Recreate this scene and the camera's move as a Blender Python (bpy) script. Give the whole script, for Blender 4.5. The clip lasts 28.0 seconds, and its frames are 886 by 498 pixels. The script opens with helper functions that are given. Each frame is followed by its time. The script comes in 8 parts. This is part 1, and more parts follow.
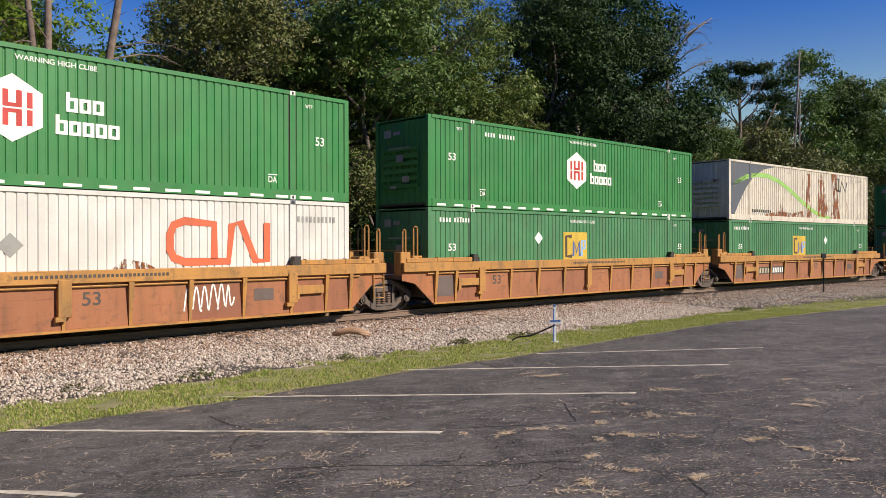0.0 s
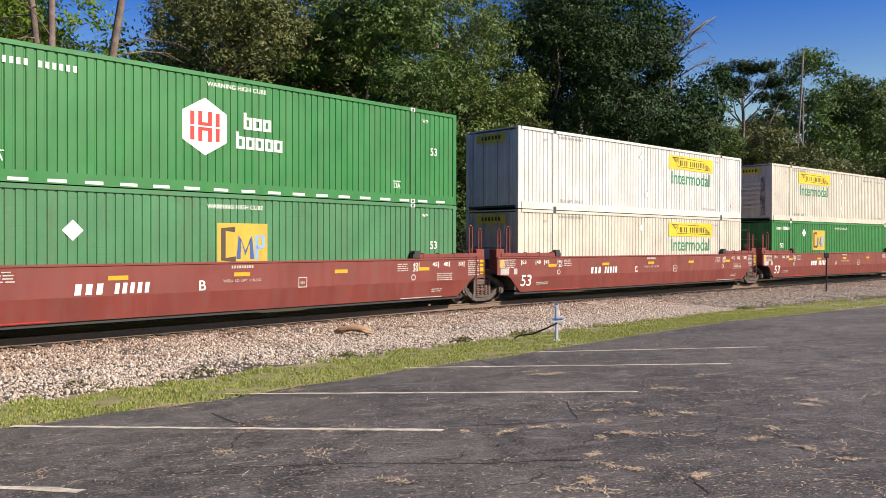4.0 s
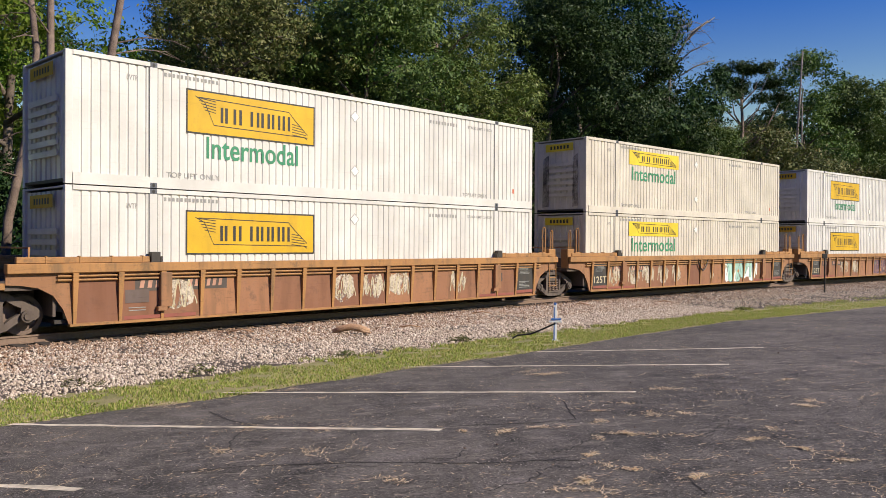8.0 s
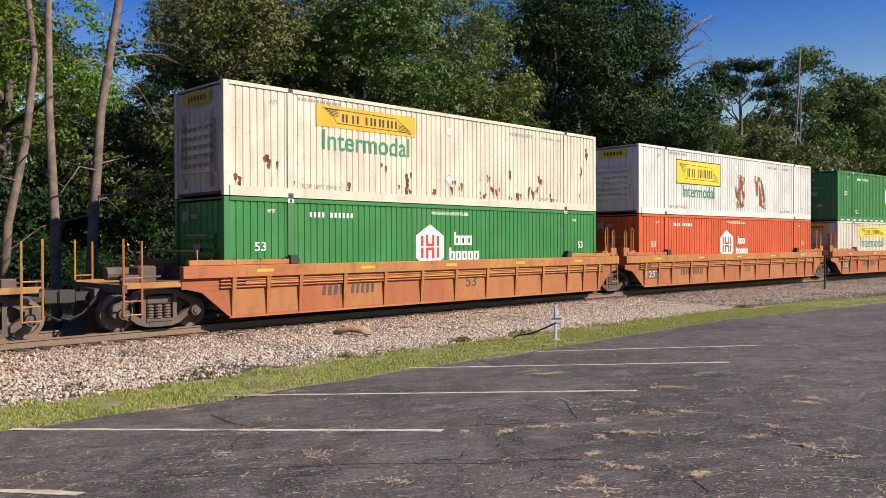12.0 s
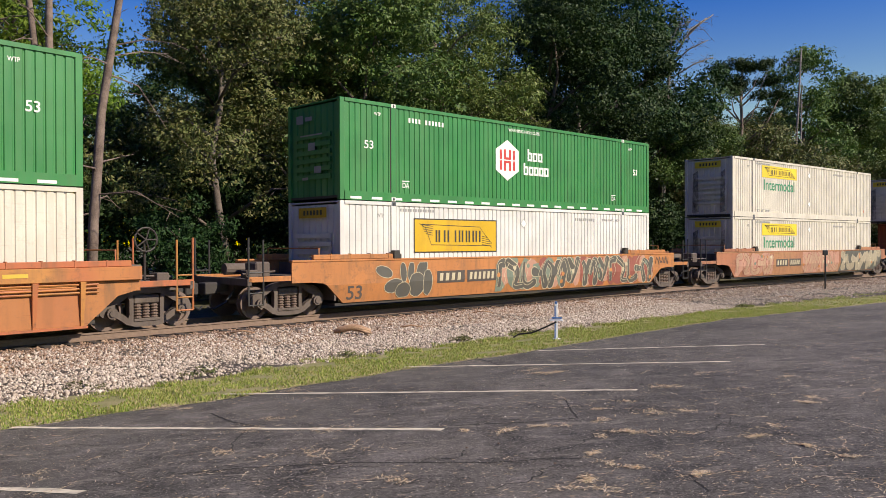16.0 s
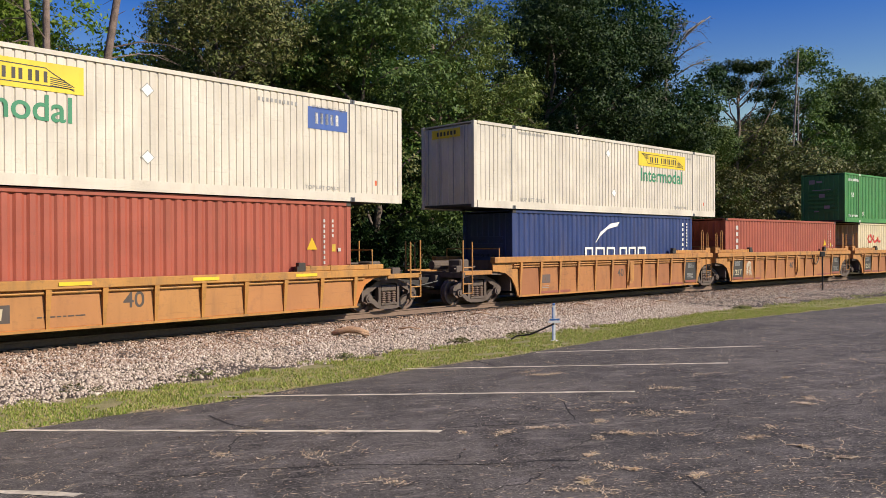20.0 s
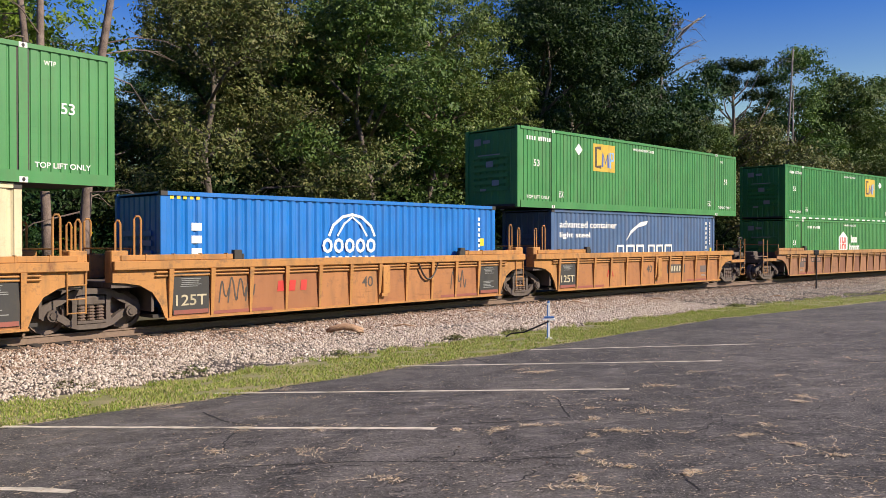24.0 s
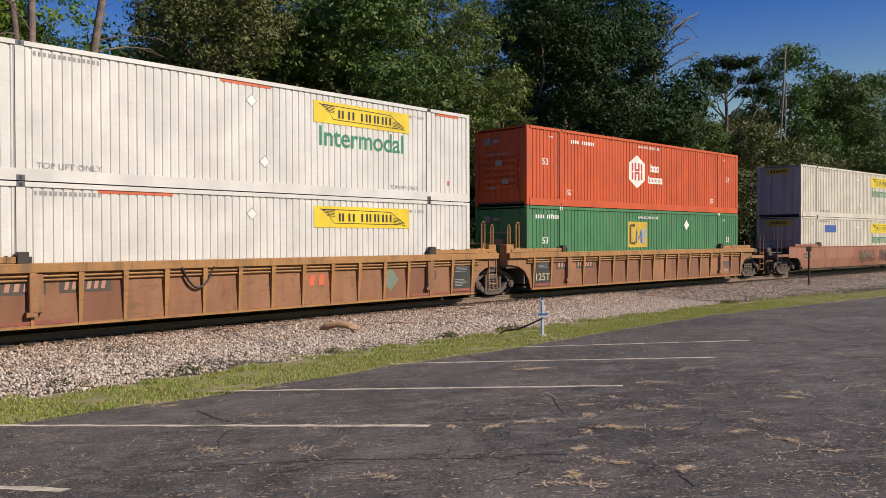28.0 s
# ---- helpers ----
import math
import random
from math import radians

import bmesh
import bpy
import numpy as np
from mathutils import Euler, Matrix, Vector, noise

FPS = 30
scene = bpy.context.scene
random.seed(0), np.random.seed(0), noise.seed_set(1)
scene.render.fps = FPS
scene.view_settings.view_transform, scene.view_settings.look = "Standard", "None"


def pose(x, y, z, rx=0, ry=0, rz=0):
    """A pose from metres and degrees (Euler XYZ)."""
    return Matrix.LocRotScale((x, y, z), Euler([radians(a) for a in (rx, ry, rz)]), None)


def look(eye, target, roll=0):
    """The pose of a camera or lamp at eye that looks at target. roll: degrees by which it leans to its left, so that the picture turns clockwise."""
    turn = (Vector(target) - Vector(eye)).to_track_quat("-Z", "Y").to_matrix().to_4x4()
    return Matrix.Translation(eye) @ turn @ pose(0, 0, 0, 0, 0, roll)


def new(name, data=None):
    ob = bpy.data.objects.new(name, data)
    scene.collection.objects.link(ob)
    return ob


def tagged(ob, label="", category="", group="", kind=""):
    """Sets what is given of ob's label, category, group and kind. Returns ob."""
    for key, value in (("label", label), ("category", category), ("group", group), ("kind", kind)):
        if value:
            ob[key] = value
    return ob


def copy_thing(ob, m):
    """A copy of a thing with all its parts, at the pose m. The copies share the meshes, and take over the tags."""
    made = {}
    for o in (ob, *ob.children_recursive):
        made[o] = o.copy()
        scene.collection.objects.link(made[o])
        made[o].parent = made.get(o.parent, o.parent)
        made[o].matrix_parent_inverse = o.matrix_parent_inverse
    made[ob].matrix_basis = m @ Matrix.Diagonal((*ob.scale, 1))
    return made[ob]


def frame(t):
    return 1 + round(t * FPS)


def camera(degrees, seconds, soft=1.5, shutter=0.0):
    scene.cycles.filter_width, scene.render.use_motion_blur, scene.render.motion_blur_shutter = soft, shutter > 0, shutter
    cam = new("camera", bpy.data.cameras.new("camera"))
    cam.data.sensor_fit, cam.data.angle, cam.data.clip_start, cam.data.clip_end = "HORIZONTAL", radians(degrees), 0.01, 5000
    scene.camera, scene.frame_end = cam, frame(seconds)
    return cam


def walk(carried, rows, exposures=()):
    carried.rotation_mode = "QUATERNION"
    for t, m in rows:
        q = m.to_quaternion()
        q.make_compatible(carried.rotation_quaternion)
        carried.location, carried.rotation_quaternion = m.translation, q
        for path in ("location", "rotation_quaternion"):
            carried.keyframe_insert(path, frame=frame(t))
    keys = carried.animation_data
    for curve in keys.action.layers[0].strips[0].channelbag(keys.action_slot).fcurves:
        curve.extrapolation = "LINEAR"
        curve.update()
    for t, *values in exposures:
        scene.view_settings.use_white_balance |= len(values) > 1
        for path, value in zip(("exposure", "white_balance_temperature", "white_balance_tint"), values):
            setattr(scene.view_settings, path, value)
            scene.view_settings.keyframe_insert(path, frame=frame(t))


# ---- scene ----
# ------------------------------------------------------------------ camera
EYE = (0.0, 0.0, 1.65)
cam = camera(57.45, 28.0, 0.85)


def gaze(yaw, tilt, lean):
    a, b = radians(yaw), radians(tilt)
    way = Vector((math.sin(a) * math.cos(b), math.cos(a) * math.cos(b), math.sin(b)))
    return look(EYE, Vector(EYE) + way, lean)


# seconds, turn to the right, tilt up, lean: a phone held by hand
SWAY = [
    (0, -0.000, -0.218, -0.103), (0.5, -0.056, -0.211, -0.094), (1, -0.067, -0.226, -0.077), (1.5, -0.053, -0.366, -0.091),
    (2, -0.030, -0.429, -0.004), (2.5, -0.107, -0.364, 0.111), (3, -0.183, -0.348, 0.140), (3.5, -0.176, -0.351, 0.098),
    (5.5, -0.056, -0.418, 0.295), (6, -0.022, -0.333, 0.392), (6.5, -0.058, -0.302, 0.384), (7, -0.115, -0.345, 0.288),
    (7.5, -0.081, -0.404, 0.311), (8, -0.071, -0.393, 0.308), (8.5, -0.132, -0.367, 0.263), (9, -0.173, -0.451, -0.015),
    (9.5, -0.140, -0.591, -0.103), (10, -0.099, -0.482, -0.093), (10.5, -0.061, -0.388, -0.172), (11, -0.061, -0.267, -0.211),
    (11.5, -0.080, -0.273, -0.225), (12, -0.061, -0.350, -0.244), (12.5, -0.063, -0.365, -0.275), (14.5, -0.159, -0.333, -0.146),
    (15, -0.148, -0.263, -0.106), (15.5, -0.124, -0.264, -0.167), (16, -0.095, -0.419, -0.167), (16.5, -0.096, -0.470, -0.139),
    (17, -0.085, -0.392, -0.087), (17.5, -0.017, -0.354, -0.013), (18, 0.022, -0.318, -0.094), (18.5, 0.085, -0.311, -0.100),
    (19, 0.118, -0.398, -0.172), (19.5, 0.091, -0.341, -0.187), (20, 0.067, -0.289, -0.235), (20.5, 0.120, -0.300, -0.177),
    (21, 0.154, -0.296, -0.153), (21.5, 0.142, -0.397, -0.174), (23.5, 0.273, -0.546, -0.029), (24, 0.422, -0.479, -0.062),
    (24.5, 0.519, -0.524, -0.111), (25, 0.576, -0.673, -0.173), (25.5, 0.577, -0.727, -0.185), (26, 0.577, -0.727, -0.185),
    (26.5, 0.575, -0.738, -0.161), (27, 0.665, -0.777, -0.031), (27.5, 0.783, -0.738, -0.084), (28, 0.858, -0.670, -0.164),
]
# the phone's own exposure: it darkens a little for white boxes
LIGHT = [(0, 0.16), (1, 0.22), (2, 0.29), (3, 0.27), (3.5, 0.5), (5.5, -0.2), (6, -0.03), (7, 0.15), (8, 0.18), (9, 0.0), (10, 0.04), (11, 0.07), (12, 0.27), (14.5, 0.0), (15, 0.08), (16, 0.24), (17, 0.1), (18, 0.02), (19, 0.03), (20, 0.15),
         (21, 0.24), (24, 0.36), (25, 0.46), (26, 0.37), (27, 0.2), (28, -0.1)]
walk(cam, [(t, gaze(a, b, c)) for t, a, b, c in SWAY], [(t, e + 0.03, 6940, 9) for t, e in LIGHT])

# ------------------------------------------------------------------ sky and sun
SUN_FROM = Vector((0.93, -0.37, 0.72)).normalized()
world = bpy.data.worlds.new("sky")
scene.world = world
world.use_nodes = True
wn = world.node_tree
sky = wn.nodes.new("ShaderNodeTexSky")
sky.sky_type, sky.sun_disc = "NISHITA", False
sky.sun_elevation = math.asin(SUN_FROM.z)
sky.sun_rotation = math.atan2(SUN_FROM.x, SUN_FROM.y)
sky.air_density, sky.dust_density, sky.ozone_density = 1.5, 0.0, 2.4
deep = wn.nodes.new("ShaderNodeHueSaturation")
deep.inputs["Hue"].default_value, deep.inputs["Saturation"].default_value, deep.inputs["Value"].default_value = 0.545, 1.8, 2.0
wn.links.new(sky.outputs[0], deep.inputs["Color"])
wn.links.new(deep.outputs[0], wn.nodes["Background"].inputs[0])
wn.nodes["Background"].inputs[1].default_value = 0.048
sun_data = bpy.data.lights.new("sun", "SUN")
sun_data.energy, sun_data.angle, sun_data.color = 5.5, radians(0.53), (1.0, 0.92, 0.79)
sun = new("sun", sun_data)
sun.matrix_world = look((0, 0, 60), Vector((0, 0, 60)) - SUN_FROM)

# ------------------------------------------------------------------ materials
MATS = {}


def shader(name):
    m = bpy.data.materials.new(name)
    m.use_nodes = True
    return m, m.node_tree, m.node_tree.nodes["Principled BSDF"]


def noise_node(nt, scale, detail=4.0, stretch=(1, 1, 1), rough=0.6, world_space=False):
    tc = nt.nodes.new("ShaderNodeTexCoord")
    mp = nt.nodes.new("ShaderNodeMapping")
    mp.inputs["Scale"].default_value = stretch
    n = nt.nodes.new("ShaderNodeTexNoise")
    n.inputs["Scale"].default_value, n.inputs["Detail"].default_value, n.inputs["Roughness"].default_value = scale, detail, rough
    nt.links.new(tc.outputs["Object"], mp.inputs[0])
    if not world_space:
        oi = nt.nodes.new("ShaderNodeObjectInfo")
        sc = nt.nodes.new("ShaderNodeVectorMath")
        sc.operation = "MULTIPLY_ADD"
        sc.inputs[1].default_value = (1, 1, 1)
        cb = nt.nodes.new("ShaderNodeCombineXYZ")
        mu = nt.nodes.new("ShaderNodeMath")
        mu.operation = "MULTIPLY"
        mu.inputs[1].default_value = 37.0
        nt.links.new(oi.outputs["Random"], mu.inputs[0])
        nt.links.new(mu.outputs[0], cb.inputs[0])
        nt.links.new(mp.outputs[0], sc.inputs[0])
        nt.links.new(cb.outputs[0], sc.inputs[2])
        nt.links.new(sc.outputs[0], n.inputs["Vector"])
    else:
        nt.links.new(mp.outputs[0], n.inputs["Vector"])
    return n


def ramp(nt, src, lo, hi, a=0.0, b=1.0):
    r = nt.nodes.new("ShaderNodeMapRange")
    r.inputs[1].default_value, r.inputs[2].default_value, r.inputs[3].default_value, r.inputs[4].default_value = lo, hi, a, b
    nt.links.new(src, r.inputs[0])
    return r.outputs[0]


def mix(nt, fac, a, b):
    m = nt.nodes.new("ShaderNodeMix")
    m.data_type = "RGBA"
    for key, v in ((0, fac), (6, a), (7, b)):
        if isinstance(v, (int, float)):
            m.inputs[key].default_value = v
        elif isinstance(v, tuple):
            m.inputs[key].default_value = (*v[:3], 1)
        else:
            nt.links.new(v, m.inputs[key])
    return m.outputs[2]


def bump(nt, bsdf, src, strength, dist):
    b = nt.nodes.new("ShaderNodeBump")
    b.inputs["Strength"].default_value, b.inputs["Distance"].default_value = strength, dist
    nt.links.new(src, b.inputs["Height"])
    nt.links.new(b.outputs[0], bsdf.inputs["Normal"])


def times_col(c, k):
    return tuple(min(1.0, v * k) for v in c)


def paint(name, col, rust=0.0, dirt=0.25, rough=0.5, rust_col=(0.16, 0.055, 0.02), dirt_col=(0.12, 0.09, 0.06), streak=1.0, vary=0.0, faded=None):
    """Weathered paint: mottled, with grime that runs down, long scuffs and rust that breaks through."""
    if name in MATS:
        return MATS[name]
    m, nt, b = shader(name)
    big = noise_node(nt, 0.9, 3)
    run = noise_node(nt, 2.2, 5, (1.6, 1.6, 0.22))
    fine = noise_node(nt, 22, 4)
    mid = noise_node(nt, 3.6, 8, (1, 1, 1), 0.75)
    scuff = noise_node(nt, 5.0, 4, (0.25, 1, 3.2), 0.7)
    c = mix(nt, ramp(nt, big.outputs[0], 0.3, 0.7), times_col(col, 0.84), times_col(col, 1.1))
    if faded:
        wide = noise_node(nt, 0.22, 2, (1, 1, 0.3), 0.5)
        c = mix(nt, ramp(nt, wide.outputs[0], 0.46, 0.56), c, faded)
    c = mix(nt, ramp(nt, run.outputs[0], 0.5, 0.75, 0, dirt), c, dirt_col)
    c = mix(nt, ramp(nt, fine.outputs[0], 0.58, 0.8, 0, dirt * 0.7), c, dirt_col)
    c = mix(nt, ramp(nt, mid.outputs[0], 0.53, 0.68, 0, dirt * 0.9), c, times_col(dirt_col, 0.6))
    c = mix(nt, ramp(nt, scuff.outputs[0], 0.60, 0.68, 0, dirt * 0.9), c, times_col(col, 0.5))
    if vary > 0:
        oi = nt.nodes.new("ShaderNodeObjectInfo")
        c = mix(nt, ramp(nt, oi.outputs["Random"], 0, 1, 0, vary), c, rust_col)
    if rust > 0:
        spot = noise_node(nt, 1.3, 8, (1.0, 1.0, 0.35 / streak), 0.72)
        c = mix(nt, ramp(nt, spot.outputs[0], 0.70 - rust * 0.3, 0.76 - rust * 0.26, 0, 0.9), c, rust_col)
    nt.links.new(c, b.inputs["Base Color"])
    nt.links.new(ramp(nt, run.outputs[0], 0.3, 0.8, rough - 0.1, rough + 0.3), b.inputs["Roughness"])
    bump(nt, b, fine.outputs[0], 0.12, 0.004)
    MATS[name] = m
    return m


def plain(name, col, rough=0.6, metal=0.0):
    if name in MATS:
        return MATS[name]
    m, nt, b = shader(name)
    n = noise_node(nt, 14, 4)
    nt.links.new(mix(nt, ramp(nt, n.outputs[0], 0.3, 0.7), times_col(col, 0.82), times_col(col, 1.12)), b.inputs["Base Color"])
    b.inputs["Roughness"].default_value, b.inputs["Metallic"].default_value = rough, metal
    MATS[name] = m
    return m


def asphalt_mat():
    m, nt, b = shader("asphalt")
    big = noise_node(nt, 0.25, 5, (1, 1, 1), 0.62, True)
    mid = noise_node(nt, 2.3, 9, (1, 0.8, 1), 0.78, True)
    scrape = noise_node(nt, 3.4, 6, (0.5, 1.7, 1), 0.72, True)
    fine = noise_node(nt, 40, 4, (1, 1, 1), 0.8, True)
    speck = noise_node(nt, 75, 2, (1, 0.7, 1), 0.6, True)
    c = mix(nt, ramp(nt, big.outputs[0], 0.38, 0.62), (0.053, 0.049, 0.045), (0.120, 0.107, 0.093))
    c = mix(nt, ramp(nt, mid.outputs[0], 0.50, 0.66, 0, 0.7), c, (0.185, 0.165, 0.158))
    c = mix(nt, ramp(nt, mid.outputs[0], 0.48, 0.36, 0, 0.85), c, (0.021, 0.020, 0.019))
    c = mix(nt, ramp(nt, scrape.outputs[0], 0.55, 0.63, 0, 0.6), c, (0.21, 0.185, 0.162))
    c = mix(nt, ramp(nt, fine.outputs[0], 0.52, 0.66, 0, 0.55), c, (0.25, 0.225, 0.21))
    c = mix(nt, ramp(nt, fine.outputs[0], 0.48, 0.38, 0, 0.7), c, (0.010, 0.010, 0.011))
    c = mix(nt, ramp(nt, speck.outputs[0], 0.645, 0.69, 0, 0.9), c, (0.50, 0.455, 0.39))
    nt.links.new(c, b.inputs["Base Color"])
    nt.links.new(ramp(nt, mid.outputs[0], 0.3, 0.7, 0.75, 0.97), b.inputs["Roughness"])
    b.inputs["Specular IOR Level"].default_value = 0.25
    bump(nt, b, fine.outputs[0], 0.8, 0.008)
    return m


def soil_mat(name, a, c2, scale=1.2):
    m, nt, b = shader(name)
    n1 = noise_node(nt, scale, 6, (1, 1, 1), 0.65, True)
    n2 = noise_node(nt, scale * 18, 4, (1, 1, 1), 0.65, True)
    c = mix(nt, ramp(nt, n1.outputs[0], 0.35, 0.65), a, c2)
    c = mix(nt, ramp(nt, n2.outputs[0], 0.45, 0.7, 0, 0.5), c, times_col(c2, 1.5))
    nt.links.new(c, b.inputs["Base Color"])
    b.inputs["Roughness"].default_value = 0.95
    bump(nt, b, n2.outputs[0], 0.6, 0.03)
    return m


def island_mat(name, cols, rough=0.8, sss=0.0, gloss=0.15):
    """Colour by piece: stones, leaves and blades differ one from the next."""
    m, nt, b = shader(name)
    g = nt.nodes.new("ShaderNodeNewGeometry")
    r = nt.nodes.new("ShaderNodeValToRGB")
    e = r.color_ramp.elements
    e[0].color, e[1].color = (*cols[0], 1), (*cols[-1], 1)
    for i, c in enumerate(cols[1:-1]):
        x = e.new((i + 1) / (len(cols) - 1))
        x.color = (*c, 1)
    nt.links.new(g.outputs["Random Per Island"], r.inputs[0])
    oi = nt.nodes.new("ShaderNodeObjectInfo")
    hs = nt.nodes.new("ShaderNodeHueSaturation")
    nt.links.new(ramp(nt, oi.outputs["Random"], 0, 1, 0.485, 0.515), hs.inputs["Hue"])
    nt.links.new(ramp(nt, oi.outputs["Random"], 0, 1, 0.8, 1.2), hs.inputs["Value"])
    nt.links.new(r.outputs[0], hs.inputs["Color"])
    nt.links.new(hs.outputs[0], b.inputs["Base Color"])
    b.inputs["Roughness"].default_value, b.inputs["Specular IOR Level"].default_value = rough, gloss
    if sss > 0:
        tr = nt.nodes.new("ShaderNodeBsdfTranslucent")
        ad = nt.nodes.new("ShaderNodeMixShader")
        ad.inputs[0].default_value = sss
        nt.links.new(hs.outputs[0], tr.inputs[0])
        nt.links.new(b.outputs[0], ad.inputs[1])
        nt.links.new(tr.outputs[0], ad.inputs[2])
        nt.links.new(ad.outputs[0], nt.nodes["Material Output"].inputs[0])
    return m


def patchy_rust(name, col, soft=0.0, most=1.0):
    """Rust that eats through the paint in drips: between them the paint below shows."""
    m, nt, b = shader(name)
    n = noise_node(nt, 3.2, 7, (1.6, 1.0, 0.5), 0.7)
    f = noise_node(nt, 18, 4)
    nt.links.new(mix(nt, ramp(nt, f.outputs[0], 0.35, 0.65), times_col(col, 0.6), times_col(col, 1.5)), b.inputs["Base Color"])
    b.inputs["Roughness"].default_value = 0.9
    clear = nt.nodes.new("ShaderNodeBsdfTransparent")
    mx = nt.nodes.new("ShaderNodeMixShader")
    nt.links.new(ramp(nt, n.outputs[0], 0.46 - soft, 0.53 + soft, 0.0, most), mx.inputs[0])
    nt.links.new(clear.outputs[0], mx.inputs[1])
    nt.links.new(b.outputs[0], mx.inputs[2])
    nt.links.new(mx.outputs[0], nt.nodes["Material Output"].inputs[0])
    return m


ASPHALT = asphalt_mat()
SOIL = soil_mat("forest_soil", (0.045, 0.04, 0.02), (0.09, 0.075, 0.04))
VERGE = soil_mat("verge_soil", (0.15, 0.165, 0.045), (0.26, 0.22, 0.11), 1.3)
# bed darkened in colour for shade between stones and below the train
SHADED_BED = soil_mat("ballast_bed_shaded", (0.030, 0.024, 0.020), (0.065, 0.050, 0.042), 3.0)
STONES = island_mat("ballast_stone", [(0.18, 0.132, 0.105), (0.44, 0.36, 0.295), (0.56, 0.475, 0.40), (0.28, 0.215, 0.175), (0.49, 0.41, 0.34), (0.66, 0.58, 0.505)], 0.9)
STONES_RUSTY = island_mat("ballast_stone_rusty", [(0.13, 0.08, 0.055), (0.30, 0.20, 0.14), (0.40, 0.29, 0.21), (0.24, 0.16, 0.11)], 0.9)
BLADES = island_mat("grass_blade", [(0.125, 0.18, 0.034), (0.235, 0.31, 0.058), (0.33, 0.375, 0.09), (0.39, 0.36, 0.14), (0.43, 0.345, 0.19)], 0.7, 0.3)
LEAVES = [
    island_mat("leaf_mid_green", [(0.036, 0.082, 0.014), (0.072, 0.132, 0.026), (0.135, 0.190, 0.048)], 0.55, 0.14, 0.25),
    island_mat("leaf_dark_green", [(0.012, 0.034, 0.009), (0.025, 0.054, 0.014), (0.050, 0.084, 0.022)], 0.55, 0.1, 0.18),
    island_mat("leaf_olive", [(0.055, 0.074, 0.018), (0.098, 0.112, 0.032), (0.175, 0.155, 0.062)], 0.55, 0.14, 0.25),
    island_mat("leaf_bright_green", [(0.075, 0.15, 0.014), (0.14, 0.23, 0.028), (0.21, 0.285, 0.05)], 0.5, 0.28, 0.2),
    island_mat("leaf_light_green", [(0.060, 0.105, 0.020), (0.110, 0.160, 0.034), (0.195, 0.230, 0.066)], 0.55, 0.16, 0.25),
    # darker copy of the dark green: the wood's shade put into bush leaves
    island_mat("leaf_shade_green", [(0.009, 0.025, 0.007), (0.017, 0.040, 0.011), (0.036, 0.066, 0.019)], 0.6, 0.1, 0.15),
]
BARK = soil_mat("bark", (0.07, 0.05, 0.04), (0.16, 0.13, 0.11), 3.0)
BARK_GREY = soil_mat("bark_grey", (0.10, 0.088, 0.082), (0.21, 0.185, 0.17), 2.5)
BARK_PALE = soil_mat("bark_pale", (0.085, 0.060, 0.050), (0.23, 0.17, 0.14), 2.6)
STEEL = plain("rail_steel", (0.20, 0.135, 0.10), 0.8, 0.0)
TIE = plain("tie_wood", (0.045, 0.034, 0.028), 0.9)
IRON = plain("dark_iron", (0.045, 0.038, 0.034), 0.6, 0.2)
DUSTY = paint("dusty_cast_steel", (0.115, 0.088, 0.074), 0.2, 0.5, 0.8, rust_col=(0.09, 0.05, 0.035), dirt_col=(0.04, 0.03, 0.025))
WHEEL = plain("wheel_steel", (0.17, 0.118, 0.095), 0.6, 0.2)
RUBBER = plain("black_hose", (0.02, 0.02, 0.02), 0.6)
LINE_PAINT = paint("line_paint", (0.70, 0.62, 0.48), 0.0, 0.8, 0.8, dirt_col=(0.10, 0.09, 0.08))

# ------------------------------------------------------------------ building helpers


def box(bm, x0, x1, y0, y1, z0, z1, bev=0.0):
    n = len(bm.verts)
    v = [bm.verts.new(p) for p in ((x0, y0, z0), (x1, y0, z0), (x1, y1, z0), (x0, y1, z0), (x0, y0, z1), (x1, y0, z1), (x1, y1, z1), (x0, y1, z1))]
    f = [bm.faces.new([v[i] for i in q]) for q in ((3, 2, 1, 0), (4, 5, 6, 7), (0, 1, 5, 4), (1, 2, 6, 5), (2, 3, 7, 6), (3, 0, 4, 7))]
    if bev > 0:
        e = {x for y in f for x in y.edges}
        bmesh.ops.bevel(bm, geom=list(e), offset=bev, segments=1, affect="EDGES")


def prism(bm, pts, y0, y1):
    """A plate: the outline pts (x, z) pushed from y0 to y1."""
    a = [bm.verts.new((x, y0, z)) for x, z in pts]
    b = [bm.verts.new((x, y1, z)) for x, z in pts]
    n = len(pts)
    bm.faces.new(a)
    bm.faces.new(b[::-1])
    for i in range(n):
        bm.faces.new((a[i], b[i], b[(i + 1) % n], a[(i + 1) % n]))
    bmesh.ops.recalc_face_normals(bm, faces=bm.faces)


